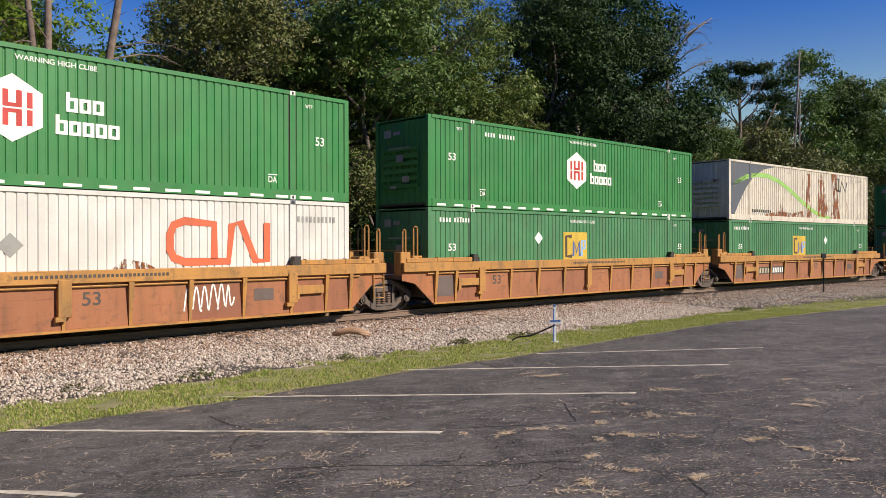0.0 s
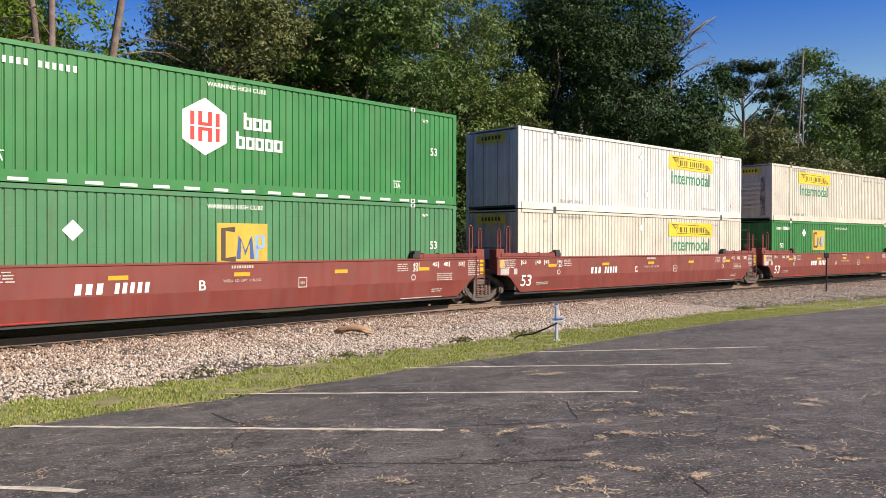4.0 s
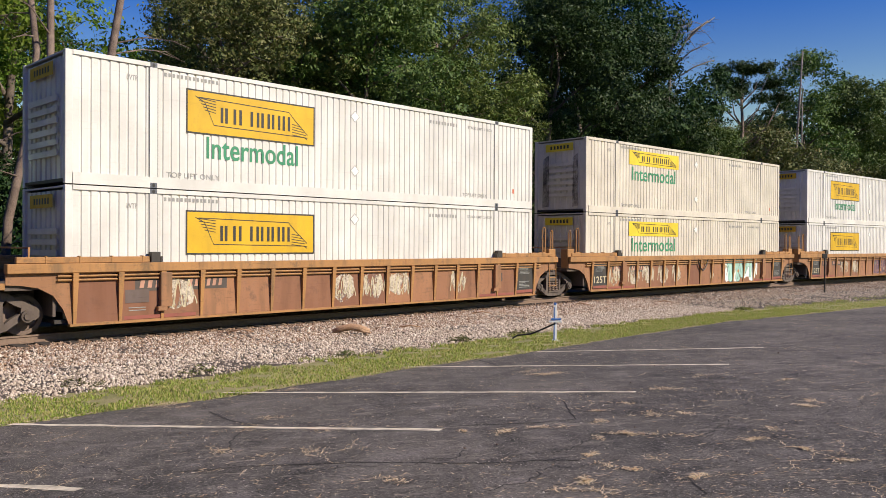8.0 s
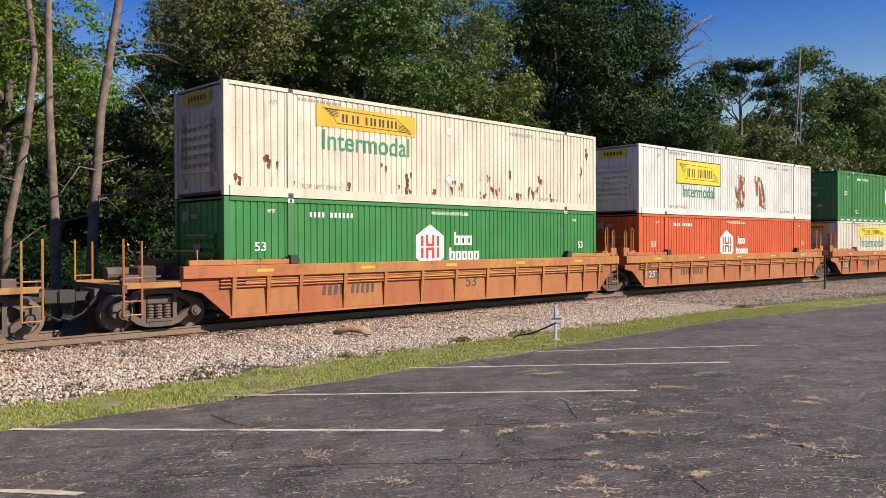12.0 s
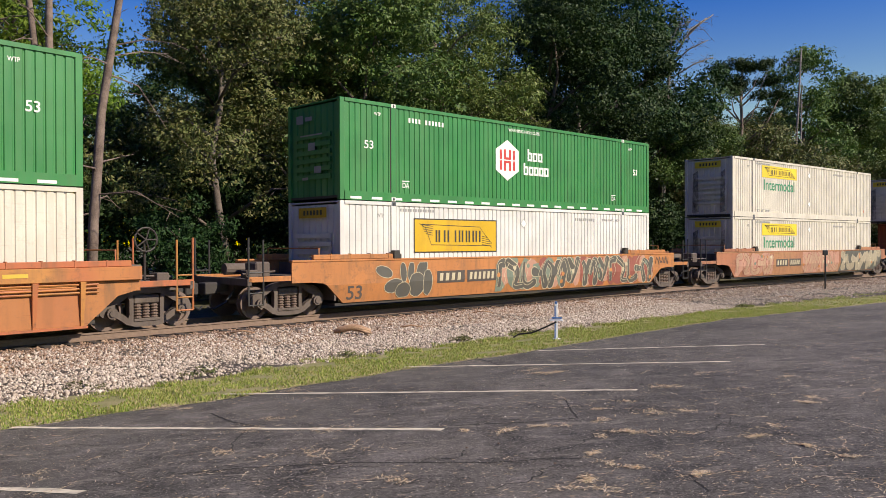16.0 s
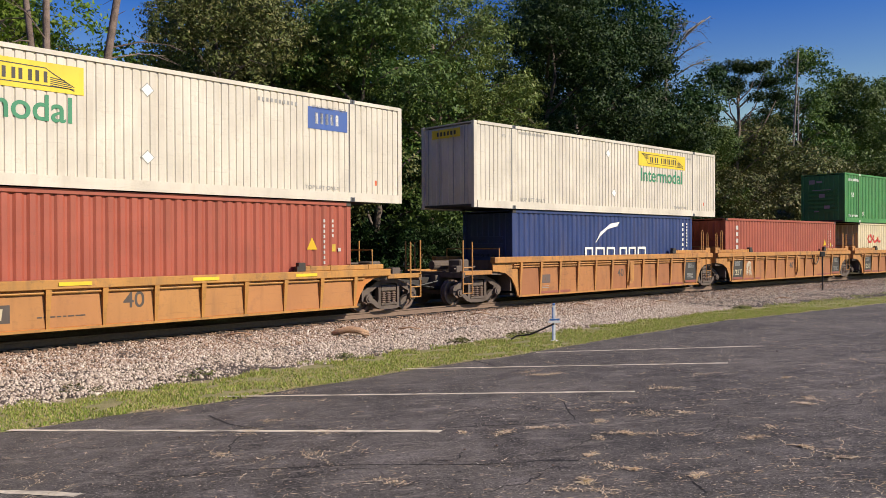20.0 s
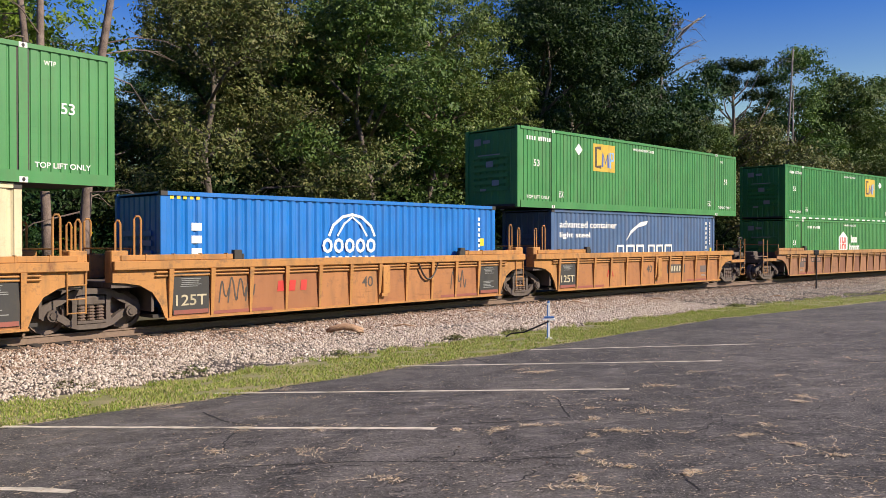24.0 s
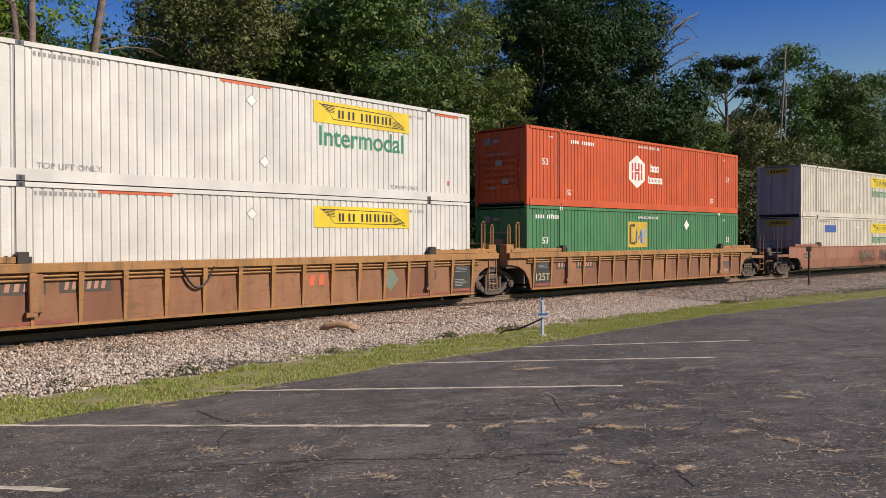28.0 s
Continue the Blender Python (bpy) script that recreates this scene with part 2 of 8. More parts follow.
def tube(bm, pts, r, seg=8):
    """A round bar along the points; r may be one radius or one a point."""
    rings = []
    for i, p in enumerate(pts):
        p = Vector(p)
        d = (Vector(pts[min(i + 1, len(pts) - 1)]) - Vector(pts[max(i - 1, 0)])).normalized()
        u = d.cross(Vector((0, 0, 1)) if abs(d.z) < 0.9 else Vector((1, 0, 0))).normalized()
        w = d.cross(u)
        rr = r[i] if isinstance(r, (list, tuple)) else r
        rings.append([bm.verts.new(p + rr * (u * math.cos(2 * math.pi * k / seg) + w * math.sin(2 * math.pi * k / seg))) for k in range(seg)])
    for a, b in zip(rings, rings[1:]):
        for k in range(seg):
            bm.faces.new((a[k], a[(k + 1) % seg], b[(k + 1) % seg], b[k]))
    bm.faces.new(rings[0][::-1])
    bm.faces.new(rings[-1])


def disc(bm, x, z, y0, y1, r, seg=20):
    prism(bm, [(x + r * math.cos(2 * math.pi * k / seg), z + r * math.sin(2 * math.pi * k / seg)) for k in range(seg)], y0, y1)


MESHES = {}


def mesh_of(key, make, smooth=False):
    """The mesh of that key, made once."""
    if key not in MESHES:
        bm = bmesh.new()
        make(bm)
        me = bpy.data.meshes.new(str(key[0]))
        bm.to_mesh(me)
        bm.free()
        if smooth:
            me.polygons.foreach_set("use_smooth", [True] * len(me.polygons))
        MESHES[key] = me
    return MESHES[key]


def part(name, make, mat, parent, label="", key=None, smooth=False):
    """One mesh object under a thing or part; alike ones with the same key share their mesh."""
    if key is not None:
        me = mesh_of((name, mat.name, *key), make, smooth)
    else:
        bm = bmesh.new()
        make(bm)
        me = bpy.data.meshes.new(name)
        bm.to_mesh(me)
        bm.free()
        if smooth:
            me.polygons.foreach_set("use_smooth", [True] * len(me.polygons))
    if not me.materials:
        me.materials.append(mat)
    ob = new(name, me)
    ob.parent = parent
    if label:
        tagged(ob, label)
    return ob


def sheet(name, verts, faces, mat):
    me = bpy.data.meshes.new(name)
    me.from_pydata(verts, [], faces)
    me.materials.append(mat)
    me.update()
    return new(name, me)


# ------------------------------------------------------------------ the line of the track
RAIL = -0.35          # top of rail
S_MIN, S_MAX, S_STEP = -480.0, 490.0, 0.25
_ss = np.arange(S_MIN, S_MAX, S_STEP)
_k = np.clip(0.003075 - 5.56e-5 * _ss, 0.0003, 0.0046)
_k[_ss < -45] = 0.0003
_h = np.cumsum(_k) * S_STEP
_i0 = int(-S_MIN / S_STEP)
_h = radians(44.149) - (_h - _h[_i0])
_x = np.cumsum(np.cos(_h)) * S_STEP
_y = np.cumsum(np.sin(_h)) * S_STEP
_x, _y = _x - _x[_i0] + 3.278 - 1.30 * np.sin(_h), _y - _y[_i0] + 28.887 + 1.30 * np.cos(_h)


def track(s):
    """Place and heading of the track's middle at s metres along it."""
    return float(np.interp(s, _ss, _x)), float(np.interp(s, _ss, _y)), float(np.interp(s, _ss, _h))


def beside(s, d, z=0.0):
    """The point d metres from the track's middle, on the side of the car park."""
    x, y, h = track(s)
    return (x + d * math.sin(h), y - d * math.cos(h), z)


def track_sd(x, y):
    i = np.argmin((_x - x) ** 2 + (_y - y) ** 2)
    return float(_ss[i]), float((x - _x[i]) * np.sin(_h[i]) - (y - _y[i]) * np.cos(_h[i]))


def lot_z(x, y):
    return 0.075 + 0.0532 * x - 0.0435 * y - max(0.0, x - 8.0) * 0.04


# when the train has come how far
RUN = [(0, 0), (1, 14.48), (2, 28.95), (3, 43.45), (8, 115.80), (9, 130.30), (10, 144.75), (11, 159.19), (12, 173.58), (15, 217.17), (16, 231.74), (17, 246.27),
       (18, 260.82), (19, 275.38), (20, 289.96), (21, 304.55), (24, 348.45), (25, 363.08), (26, 377.83), (27, 393.02), (28, 407.30)]


def run(t):
    return float(np.interp(t, [r[0] for r in RUN], [r[1] for r in RUN]))


def leaf_cloud(rnd, lobes, count, size):
    """Small leaves in sprays, thick at the outside of each lobe, as one mesh."""
    v = np.zeros((count * 4, 3))
    m = max(8, count // 14)
    tot = sum(r[3] ** 2 for r in lobes)
    pick = rnd.choice(len(lobes), m, p=[r[3] ** 2 / tot for r in lobes])
    L = np.array(lobes)[pick]
    d = rnd.normal(size=(m, 3))
    d /= np.linalg.norm(d, axis=1)[:, None]
    rad = L[:, 3] * (0.5 + 0.58 * rnd.random(m) ** 0.5)
    spray_at = L[:, :3] + d * rad[:, None] * np.array([1, 1, 0.85]) + rnd.normal(size=(m, 3)) * 0.6 * size
    face = d + rnd.normal(size=(m, 3)) * 0.45 + np.array([0, 0, 0.3])
    g = rnd.integers(0, m, count)
    off = rnd.normal(size=(count, 3)) * size * np.array([2.0, 2.0, 1.2]) * rnd.uniform(0.5, 1.5, m)[g][:, None]
    c = spray_at[g] + off
    n = face[g] + rnd.normal(size=(count, 3)) * 0.4
    n /= np.linalg.norm(n, axis=1)[:, None]
    a = np.cross(n, rnd.normal(size=(count, 3)))
    a /= np.linalg.norm(a, axis=1)[:, None]
    b = np.cross(n, a)
    s = size * (0.6 + 0.8 * rnd.random(count))[:, None]
    v[0::4], v[1::4], v[2::4], v[3::4] = c - a * s, c - b * s * 0.45, c + a * s, c + b * s * 0.45
    return v


def fast_mesh(name, v, k, mat):
    """A mesh of separate faces of k corners each."""
    n = len(v) // k
    me = bpy.data.meshes.new(name)
    me.vertices.add(len(v))
    me.vertices.foreach_set("co", np.asarray(v, dtype=np.float32).ravel())
    me.loops.add(n * k)
    me.loops.foreach_set("vertex_index", np.arange(n * k, dtype=np.int32))
    me.polygons.add(n)
    me.polygons.foreach_set("loop_start", np.arange(0, n * k, k, dtype=np.int32))
    me.update(calc_edges=True)
    me.materials.append(mat)
    return me

# ------------------------------------------------------------------ ground, verge, car park


def grid_sheet(name, ss, ds, zf, mat, lift=0.0):
    v, f = [], []
    for s in ss:
        for d in ds:
            x, y, _ = beside(s, d)
            v.append((x, y, zf(s, d, x, y) + lift))
    n = len(ds)
    for i in range(len(ss) - 1):
        for j in range(n - 1):
            f.append((i * n + j, i * n + j + 1, (i + 1) * n + j + 1, (i + 1) * n + j))
    return sheet(name, v, f, mat)


def ground_z(x, y):
    s, d = track_sd(x, y)
    n = noise.noise((x * 0.05, y * 0.05, 0)) * 0.4
    if d > 9:
        return lot_z(x, y) - 0.25 if d < 70 else lot_z(x, y) - 0.25
    if d > -5:
        return -0.95
    return -0.95 + n * min(1, (-5 - d) / 10) + max(0, -d - 30) * 0.02


def ground_sheet():
    near = list(np.arange(-60, 121, 3.0))
    far = [-1500, -700, -350, -200, -120, -85]
    gx = far + near + [150, 200, 300, 500, 900, 1500]
    gy = far + near + [150, 200, 300, 500, 900, 1500]
    v = [(x, y, max(-12, min(12, ground_z(x, y))) if max(abs(x), abs(y)) < 130 else -3.0) for x in gx for y in gy]
    n = len(gy)
    f = [(i * n + j, (i + 1) * n + j, (i + 1) * n + j + 1, i * n + j + 1) for i in range(len(gx) - 1) for j in range(n - 1)]
    return tagged(sheet("ground", v, f, SOIL), "dark leaf-littered forest soil reaching to the horizon", "ground", kind="structure")


EDGE_S = (-62, -24, -19.7, -18.4, -17.2, -15.2, -12.2, -10.2, -5.7, 1.0, 8.0, 15.0, 40.0, 130.0)
EDGE_D = (7.6, 7.7, 7.85, 8.1, 8.45, 8.5, 8.6, 8.9, 8.85, 8.95, 8.6, 8.1, 8.3, 9.0)


def lot_edge(s):
    return float(np.interp(s, EDGE_S, EDGE_D)) + 0.14 * noise.noise((s * 0.8, 0, 0)) + 0.07 * noise.noise((s * 2.7, 3, 0))


ground_sheet()
S_LOT = list(np.arange(-62, 130, 0.5))
v, f = [], []
D_LOT = [0, 0.4, 1, 2, 4, 7, 11, 16, 24, 36, 50]
for s in S_LOT:
    for d in D_LOT:
        x, y, _ = beside(s, lot_edge(s) + d)
        v.append((x, y, lot_z(x, y) - (0.03 if d == 0 else 0)))
n = len(D_LOT)
f = [(i * n + j, i * n + j + 1, (i + 1) * n + j + 1, (i + 1) * n + j) for i in range(len(S_LOT) - 1) for j in range(n - 1)]
tagged(sheet("road_car_park", v, f, ASPHALT), "worn dark asphalt car park with cracks and dead grass", "car park", kind="structure")


def bed_z(s, d, x, y):
    """Ballast from the tie ends down to the verge."""
    a = abs(d)
    if a < 1.9:
        return RAIL - 0.20
    top = RAIL - 0.20 - (a - 1.9) * 0.055
    if d > 0:
        return top + 0.04 * noise.noise((x * 0.8, y * 0.8, 0))
    return top - max(0, a - 3) * 0.25


tagged(grid_sheet("ground_ballast", list(np.arange(-60, 130, 0.5)), [-5, -4, -3, -2, -1, 0, 1, 2, 3, 4, 5, 6, 6.6], bed_z, SHADED_BED), "pinkish grey crushed-stone ballast bed", "ballast", kind="structure")


def verge_h(s, d):
    x, y, _ = beside(s, d)
    e = lot_edge(s)
    t = min(1, max(0, (d - 5.6) / (e - 5.6)))
    xe, ye, _ = beside(s, e)
    return (bed_z(s, 5.6, x, y) - 0.03) * (1 - t) + (lot_z(xe, ye) - 0.01) * t


v, f = [], []
S_V = list(np.arange(-60, 128, 0.5))
for s in S_V:
    for k in range(7):
        d = 5.6 + (lot_edge(s) + 0.25 - 5.6) * k / 6
        x, y, _ = beside(s, d)
        v.append((x, y, verge_h(s, d) + (0.02 * noise.noise((x * 2, y * 2, 1)) if k < 6 else -0.05)))
f = [(i * 7 + j, i * 7 + j + 1, (i + 1) * 7 + j + 1, (i + 1) * 7 + j) for i in range(len(S_V) - 1) for j in range(6)]
tagged(sheet("ground_verge", v, f, VERGE), "narrow strip of mown grass between ballast and asphalt", "verge", kind="structure")

# ------------------------------------------------------------------ rails and ties


def rails():
    line = tagged(new("railway_track"), "single railway track of rusty rails on wooden ties", "railway track", kind="structure")
    prof = [(-0.075, -0.17), (0.075, -0.17), (0.075, -0.155), (0.012, -0.14), (0.012, -0.05), (0.036, -0.035), (0.036, 0.0), (-0.036, 0.0), (-0.036, -0.035), (-0.012, -0.05), (-0.012, -0.14), (-0.075, -0.155)]
    for off in (0.755, -0.755):
        ss = np.arange(-60, 130, 1.0)
        v, f = [], []
        for s in ss:
            for a, z in prof:
                v.append(beside(s, off + a, RAIL + z))
        n = len(prof)
        for i in range(len(ss) - 1):
            for j in range(n):
                f.append((i * n + j, i * n + (j + 1) % n, (i + 1) * n + (j + 1) % n, (i + 1) * n + j))
        r = sheet("rail", v, f, STEEL)
        r.parent = line
    tie = mesh_of(("tie",), lambda bm: box(bm, -0.115, 0.115, -1.3, 1.3, -0.18, 0.0, 0.012))
    tie.materials.append(TIE)
    rnd = random.Random(5)
    for i in range(230):
        s = -50 + i * 0.53
        x, y, h = track(s)
        o = new("tie", tie)
        o.parent = line
        o.matrix_basis = pose(x, y, RAIL - 0.165 + rnd.uniform(-0.01, 0.01), 0, 0, math.degrees(h) + rnd.uniform(-1, 1))


rails()

# ------------------------------------------------------------------ lettering and painted marks


def letters(bm, text, x0, x1, z0, z1, y, face="side"):
    """Lettering scaled into the rectangle on a side (or on the end that faces the camera)."""
    key = ("type", text)
    if key not in MESHES:
        cu = bpy.data.curves.new("type", "FONT")
        cu.body, cu.fill_mode, cu.offset = text, "FRONT", 0.012
        ob = new("type", cu)
        MESHES[key] = bpy.data.meshes.new_from_object(ob.evaluated_get(bpy.context.evaluated_depsgraph_get()))
        bpy.data.objects.remove(ob)
        bpy.data.curves.remove(cu)
    me = MESHES[key]
    co = [v.co for v in me.vertices]
    ax, bx = min(c.x for c in co), max(c.x for c in co)
    ay, by = min(c.y for c in co), max(c.y for c in co)
    vs = []
    for c in co:
        u = x0 + (c.x - ax) / (bx - ax) * (x1 - x0)
        w = z0 + (c.y - ay) / max(1e-6, by - ay) * (z1 - z0)
        vs.append(bm.verts.new((u, y, w) if face == "side" else (y, -u, w)))
    for p in me.polygons:
        try:
            bm.faces.new([vs[i] for i in p.vertices])
        except ValueError:
            pass


def bars(bm, n, x0, x1, z0, z1, y, gap=0.45, lean=0.0):
    """Plain bars in the place of lettering, one a letter."""
    w = (x1 - x0) / n
    for i in range(n):
        a, b = x0 + i * w, x0 + (i + 1 - gap) * w
        q = [(a, z0), (b, z0), (b + lean, z1), (a + lean, z1)]
        bm.faces.new([bm.verts.new((u, y, v)) for u, v in q])


def quad(bm, x0, x1, z0, z1, y):
    bm.faces.new([bm.verts.new(p) for p in ((x0, y, z0), (x1, y, z0), (x1, y, z1), (x0, y, z1))])


def poly(bm, pts, y):
    bm.faces.new([bm.verts.new((x, y, z)) for x, z in pts])


def stroke(bm, pts, w, y):
    """A painted line of width w through the points (x, z)."""
    l, r = [], []
    for i, p in enumerate(pts):
        a, b = Vector(pts[max(0, i - 1)]), Vector(pts[min(len(pts) - 1, i + 1)])
        d = (b - a).normalized()
        n = Vector((-d.y, d.x)) * w / 2
        l.append(bm.verts.new((p[0] + n.x, y, p[1] + n.y)))
        r.append(bm.verts.new((p[0] - n.x, y, p[1] - n.y)))
    for i in range(len(pts) - 1):
        bm.faces.new((l[i], r[i], r[i + 1], l[i + 1]))


# ------------------------------------------------------------------ containers
SOOT = patchy_rust("soot", (0.09, 0.062, 0.046), 0.12, 0.75)
C_GREEN = paint("container_green", (0.026, 0.185, 0.046), 0.02, 0.12, 0.42)
C_PALE_GREEN = paint("container_faded_green", (0.055, 0.20, 0.085), 0.12, 0.3, 0.5)
C_LEAF_GREEN = paint("container_leaf_green", (0.045, 0.21, 0.060), 0.05, 0.2, 0.45)
C_WHITE = paint("container_white", (0.635, 0.615, 0.59), 0.02, 0.16, 0.4, dirt_col=(0.3, 0.27, 0.22))
C_CREAM = paint("container_cream", (0.60, 0.55, 0.47), 0.06, 0.25, 0.45, dirt_col=(0.3, 0.24, 0.17))
C_RUSTY = paint("container_rusty_white", (0.62, 0.56, 0.47), 0.42, 0.35, 0.5, rust_col=(0.20, 0.07, 0.025), streak=1.6)
C_SPECK = paint("container_speckled_white", (0.63, 0.56, 0.465), 0.2, 0.3, 0.5, rust_col=(0.17, 0.06, 0.025), streak=1.2)
C_RED = paint("container_brick_red", (0.33, 0.075, 0.045), 0.06, 0.22, 0.55)
C_ORANGE = paint("container_orange", (0.55, 0.085, 0.025), 0.04, 0.18, 0.45)
C_NAVY = paint("container_navy", (0.018, 0.040, 0.15), 0.05, 0.2, 0.45)
C_BLUE_GREY = paint("container_faded_blue", (0.058, 0.115, 0.235), 0.1, 0.3, 0.5)
C_AZURE = paint("container_azure", (0.004, 0.15, 0.50), 0.02, 0.12, 0.4)
C_BUFF = paint("container_buff", (0.64, 0.55, 0.36), 0.06, 0.25, 0.5)
M_WHITE = paint("mark_white", (0.78, 0.77, 0.73), 0.0, 0.15)
M_CHALK = paint("mark_chalk", (0.50, 0.46, 0.43), 0.0, 0.3)
M_YELLOW = paint("mark_yellow", (0.72, 0.52, 0.03), 0.0, 0.15)
M_AMBER = paint("mark_amber", (0.56, 0.37, 0.045), 0.0, 0.25)
M_BROWN = paint("mark_brown", (0.07, 0.045, 0.028), 0.0, 0.15)
M_GOLD = paint("mark_gold", (0.60, 0.36, 0.01), 0.0, 0.18)
M_BLACK = paint("mark_black", (0.03, 0.028, 0.025), 0.0, 0.1)
M_GREEN = paint("mark_green", (0.03, 0.22, 0.11), 0.0, 0.15)
M_RED = paint("mark_red", (0.50, 0.035, 0.03), 0.0, 0.15)
M_CORAL = paint("mark_coral", (0.60, 0.12, 0.05), 0.0, 0.2)
M_BLUE = paint("mark_blue", (0.04, 0.10, 0.33), 0.0, 0.15)
M_SKY = paint("mark_sky_blue", (0.22, 0.40, 0.66), 0.0, 0.15)
M_GREY = paint("mark_grey", (0.28, 0.28, 0.27), 0.0, 0.2)
M_LIME = paint("mark_lime", (0.27, 0.50, 0.12), 0.0, 0.2)
M_SLATE = paint("mark_slate", (0.09, 0.10, 0.125), 0.0, 0.2)
M_RUST = patchy_rust("rust_scar", (0.19, 0.065, 0.025))


def ribs_of(length):
    """Breaks of the corrugated wall: along it, and how far it lies back."""
    pr, x, out = (0.208, 0.0, []) if length > 13 else (0.278, 0.0, [])
    n = int(round((length - 0.3) / pr))
    pr = (length - 0.3) / n
    a, b, dep = (0.145, 0.018, 0.021) if length > 13 else (0.10, 0.06, 0.036)
    a = a if length > 13 else 0.11
    for i in range(n):
        x = -length / 2 + 0.15 + i * pr
        out += [(x, 0.0), (x + a, 0.0), (x + a + b, dep), (x + pr - b, dep)]
    out.append((length / 2 - 0.15, 0.0))
    return out


def wall_panel(bm, length, y, z0, z1, sign):
    prev = None
    for x, dep in ribs_of(length):
        cur = (bm.verts.new((x, y - sign * dep, z0)), bm.verts.new((x, y - sign * dep, z1)))
        if prev:
            bm.faces.new((prev[0], cur[0], cur[1], prev[1]) if sign < 0 else (prev[1], cur[1], cur[0], prev[0]))
        prev = cur


def end_panel(bm, x, w, z0, z1, sign):
    prev, n = None, 8
    for i in range(n):
        for y, dep in ((-w + i * 2 * w / n, 0.0), (-w + (i + 0.6) * 2 * w / n, 0.0), (-w + (i + 0.7) * 2 * w / n, 0.03), (-w + (i + 0.9) * 2 * w / n, 0.03)):
            cur = (bm.verts.new((x - sign * dep, y, z0)), bm.verts.new((x - sign * dep, y, z1)))
            if prev:
                bm.faces.new((prev[0], prev[1], cur[1], cur[0]) if sign < 0 else (prev[0], cur[0], cur[1], prev[1]))
            prev = cur
    cur = (bm.verts.new((x, w, z0)), bm.verts.new((x, w, z1)))
    bm.faces.new((prev[0], prev[1], cur[1], cur[0]) if sign < 0 else (prev[0], cur[0], cur[1], prev[1]))


def container(length, height, mat, label, marks, doors_left=False, ends=None):
    """A corrugated steel box on its own base plane, middle at the origin."""
    hl, w, z1 = length / 2, (1.295 if length > 13 else 1.22), height
    long_box = length > 13
    root = tagged(new("shipping_container"), label, "container", "containers on the train")
    k = (length, height)
    for sg in (-1, 1):
        part("side_panel", lambda bm: wall_panel(bm, length, sg * w, 0.15, z1 - 0.09, sg), mat, root, key=(*k, sg))
        part("bottom_rail", lambda bm: box(bm, -hl + 0.16, hl - 0.16, sg * w - 0.03, sg * w + 0.03, 0.0, 0.25 if long_box else 0.155), mat, root, key=(*k, sg))
        part("top_rail", lambda bm: box(bm, -hl + 0.16, hl - 0.16, sg * w - 0.03, sg * w + 0.02, z1 - 0.10, z1), mat, root, key=(*k, sg))
        part("end_wall", lambda bm: end_panel(bm, sg * (hl - 0.05), w - 0.1, 0.12, z1 - 0.1, sg), ends or mat, root, key=(*k, sg))
        for sy in (-1, 1):
            part("corner_post", lambda bm: box(bm, *sorted((sg * (hl - 0.16), sg * hl)), *sorted((sy * (w + 0.01), sy * (w - 0.12))), 0.0, z1, 0.008), mat, root, key=(*k, sg, sy))
            if long_box:
                part("post_seam", lambda bm: [box(bm, sg * 6.095 - 0.125, sg * 6.095 + 0.125, *sorted((sy * (w + 0.003), sy * (w - 0.04))), 0.16, z1 - 0.1)], M_GREY if mat in (C_WHITE, C_CREAM, C_SPECK) else IRON, root, key=(*k, sg, sy))
                part("lift_post", lambda bm: box(bm, sg * 6.095 - 0.09, sg * 6.095 + 0.09, *sorted((sy * (w + 0.025), sy * (w - 0.05))), 0.02, z1 - 0.02), mat, root, key=(*k, sg, sy))
            cx = 6.095 if long_box else hl - 0.09
            for z in (0.0, z1 - 0.118):
                part("corner_casting", lambda bm: box(bm, sg * cx - 0.09, sg * cx + 0.09, *sorted((sy * (w + 0.032), sy * (w - 0.1))), z - (0.004 if z == 0 else -0.006), z + 0.12, 0.006), M_SLATE if mat in (C_WHITE, C_CREAM, C_SPECK) else IRON if not long_box else M_WHITE if mat in (C_GREEN, C_PALE_GREEN, C_LEAF_GREEN) else mat, root, key=(*k, sg, sy, z))
                if long_box and sy < 0:
                    part("casting_hole", lambda bm: poly(bm, [(sg * cx + 0.035 * math.cos(i * 0.785), z + 0.06 + 0.05 * math.sin(i * 0.785)) for i in range(8)], -w - 0.036), RUBBER, root, key=(*k, sg, z))
    part("roof", lambda bm: box(bm, -hl + 0.02, hl - 0.02, -w + 0.02, w - 0.02, z1 - 0.05, z1 - 0.01), mat, root, key=k)
    part("floor", lambda bm: box(bm, -hl + 0.02, hl - 0.02, -w + 0.04, w - 0.04, 0.05, 0.12), IRON, root, key=k)
    if doors_left:
        for sy in (-0.9, -0.35, 0.35, 0.9):
            part("lock_bar", lambda bm: tube(bm, [(-hl - 0.03, sy, 0.15), (-hl - 0.03, sy, z1 - 0.15)], 0.02, 6), M_GREY, root, key=(*k, sy))
    else:
        for i in range(6):
            part("end_rib", lambda bm: box(bm, -hl - 0.025, -hl + 0.01, -w + 0.42, w - 0.42, 0.62 + i * 0.24, 0.76 + i * 0.24, 0.006), ends or mat, root, key=(*k, i))
        if mat in (C_CREAM, C_SPECK):
            for a, b in ((-0.95, -0.66), (0.5, 0.86)):
                part("soot_stain", lambda bm: bm.faces.new([bm.verts.new((-hl - 0.032, p, q)) for p, q in ((a, 0.25), (b, 0.2), (b - 0.04, z1 - 0.75), (a + 0.03, z1 - 0.6))]), SOOT, root, key=(*k, a))
    y = -w - 0.006
    for i, (kind, *a) in enumerate(marks):
        MARKS[kind](root, y, height, hl, *a)
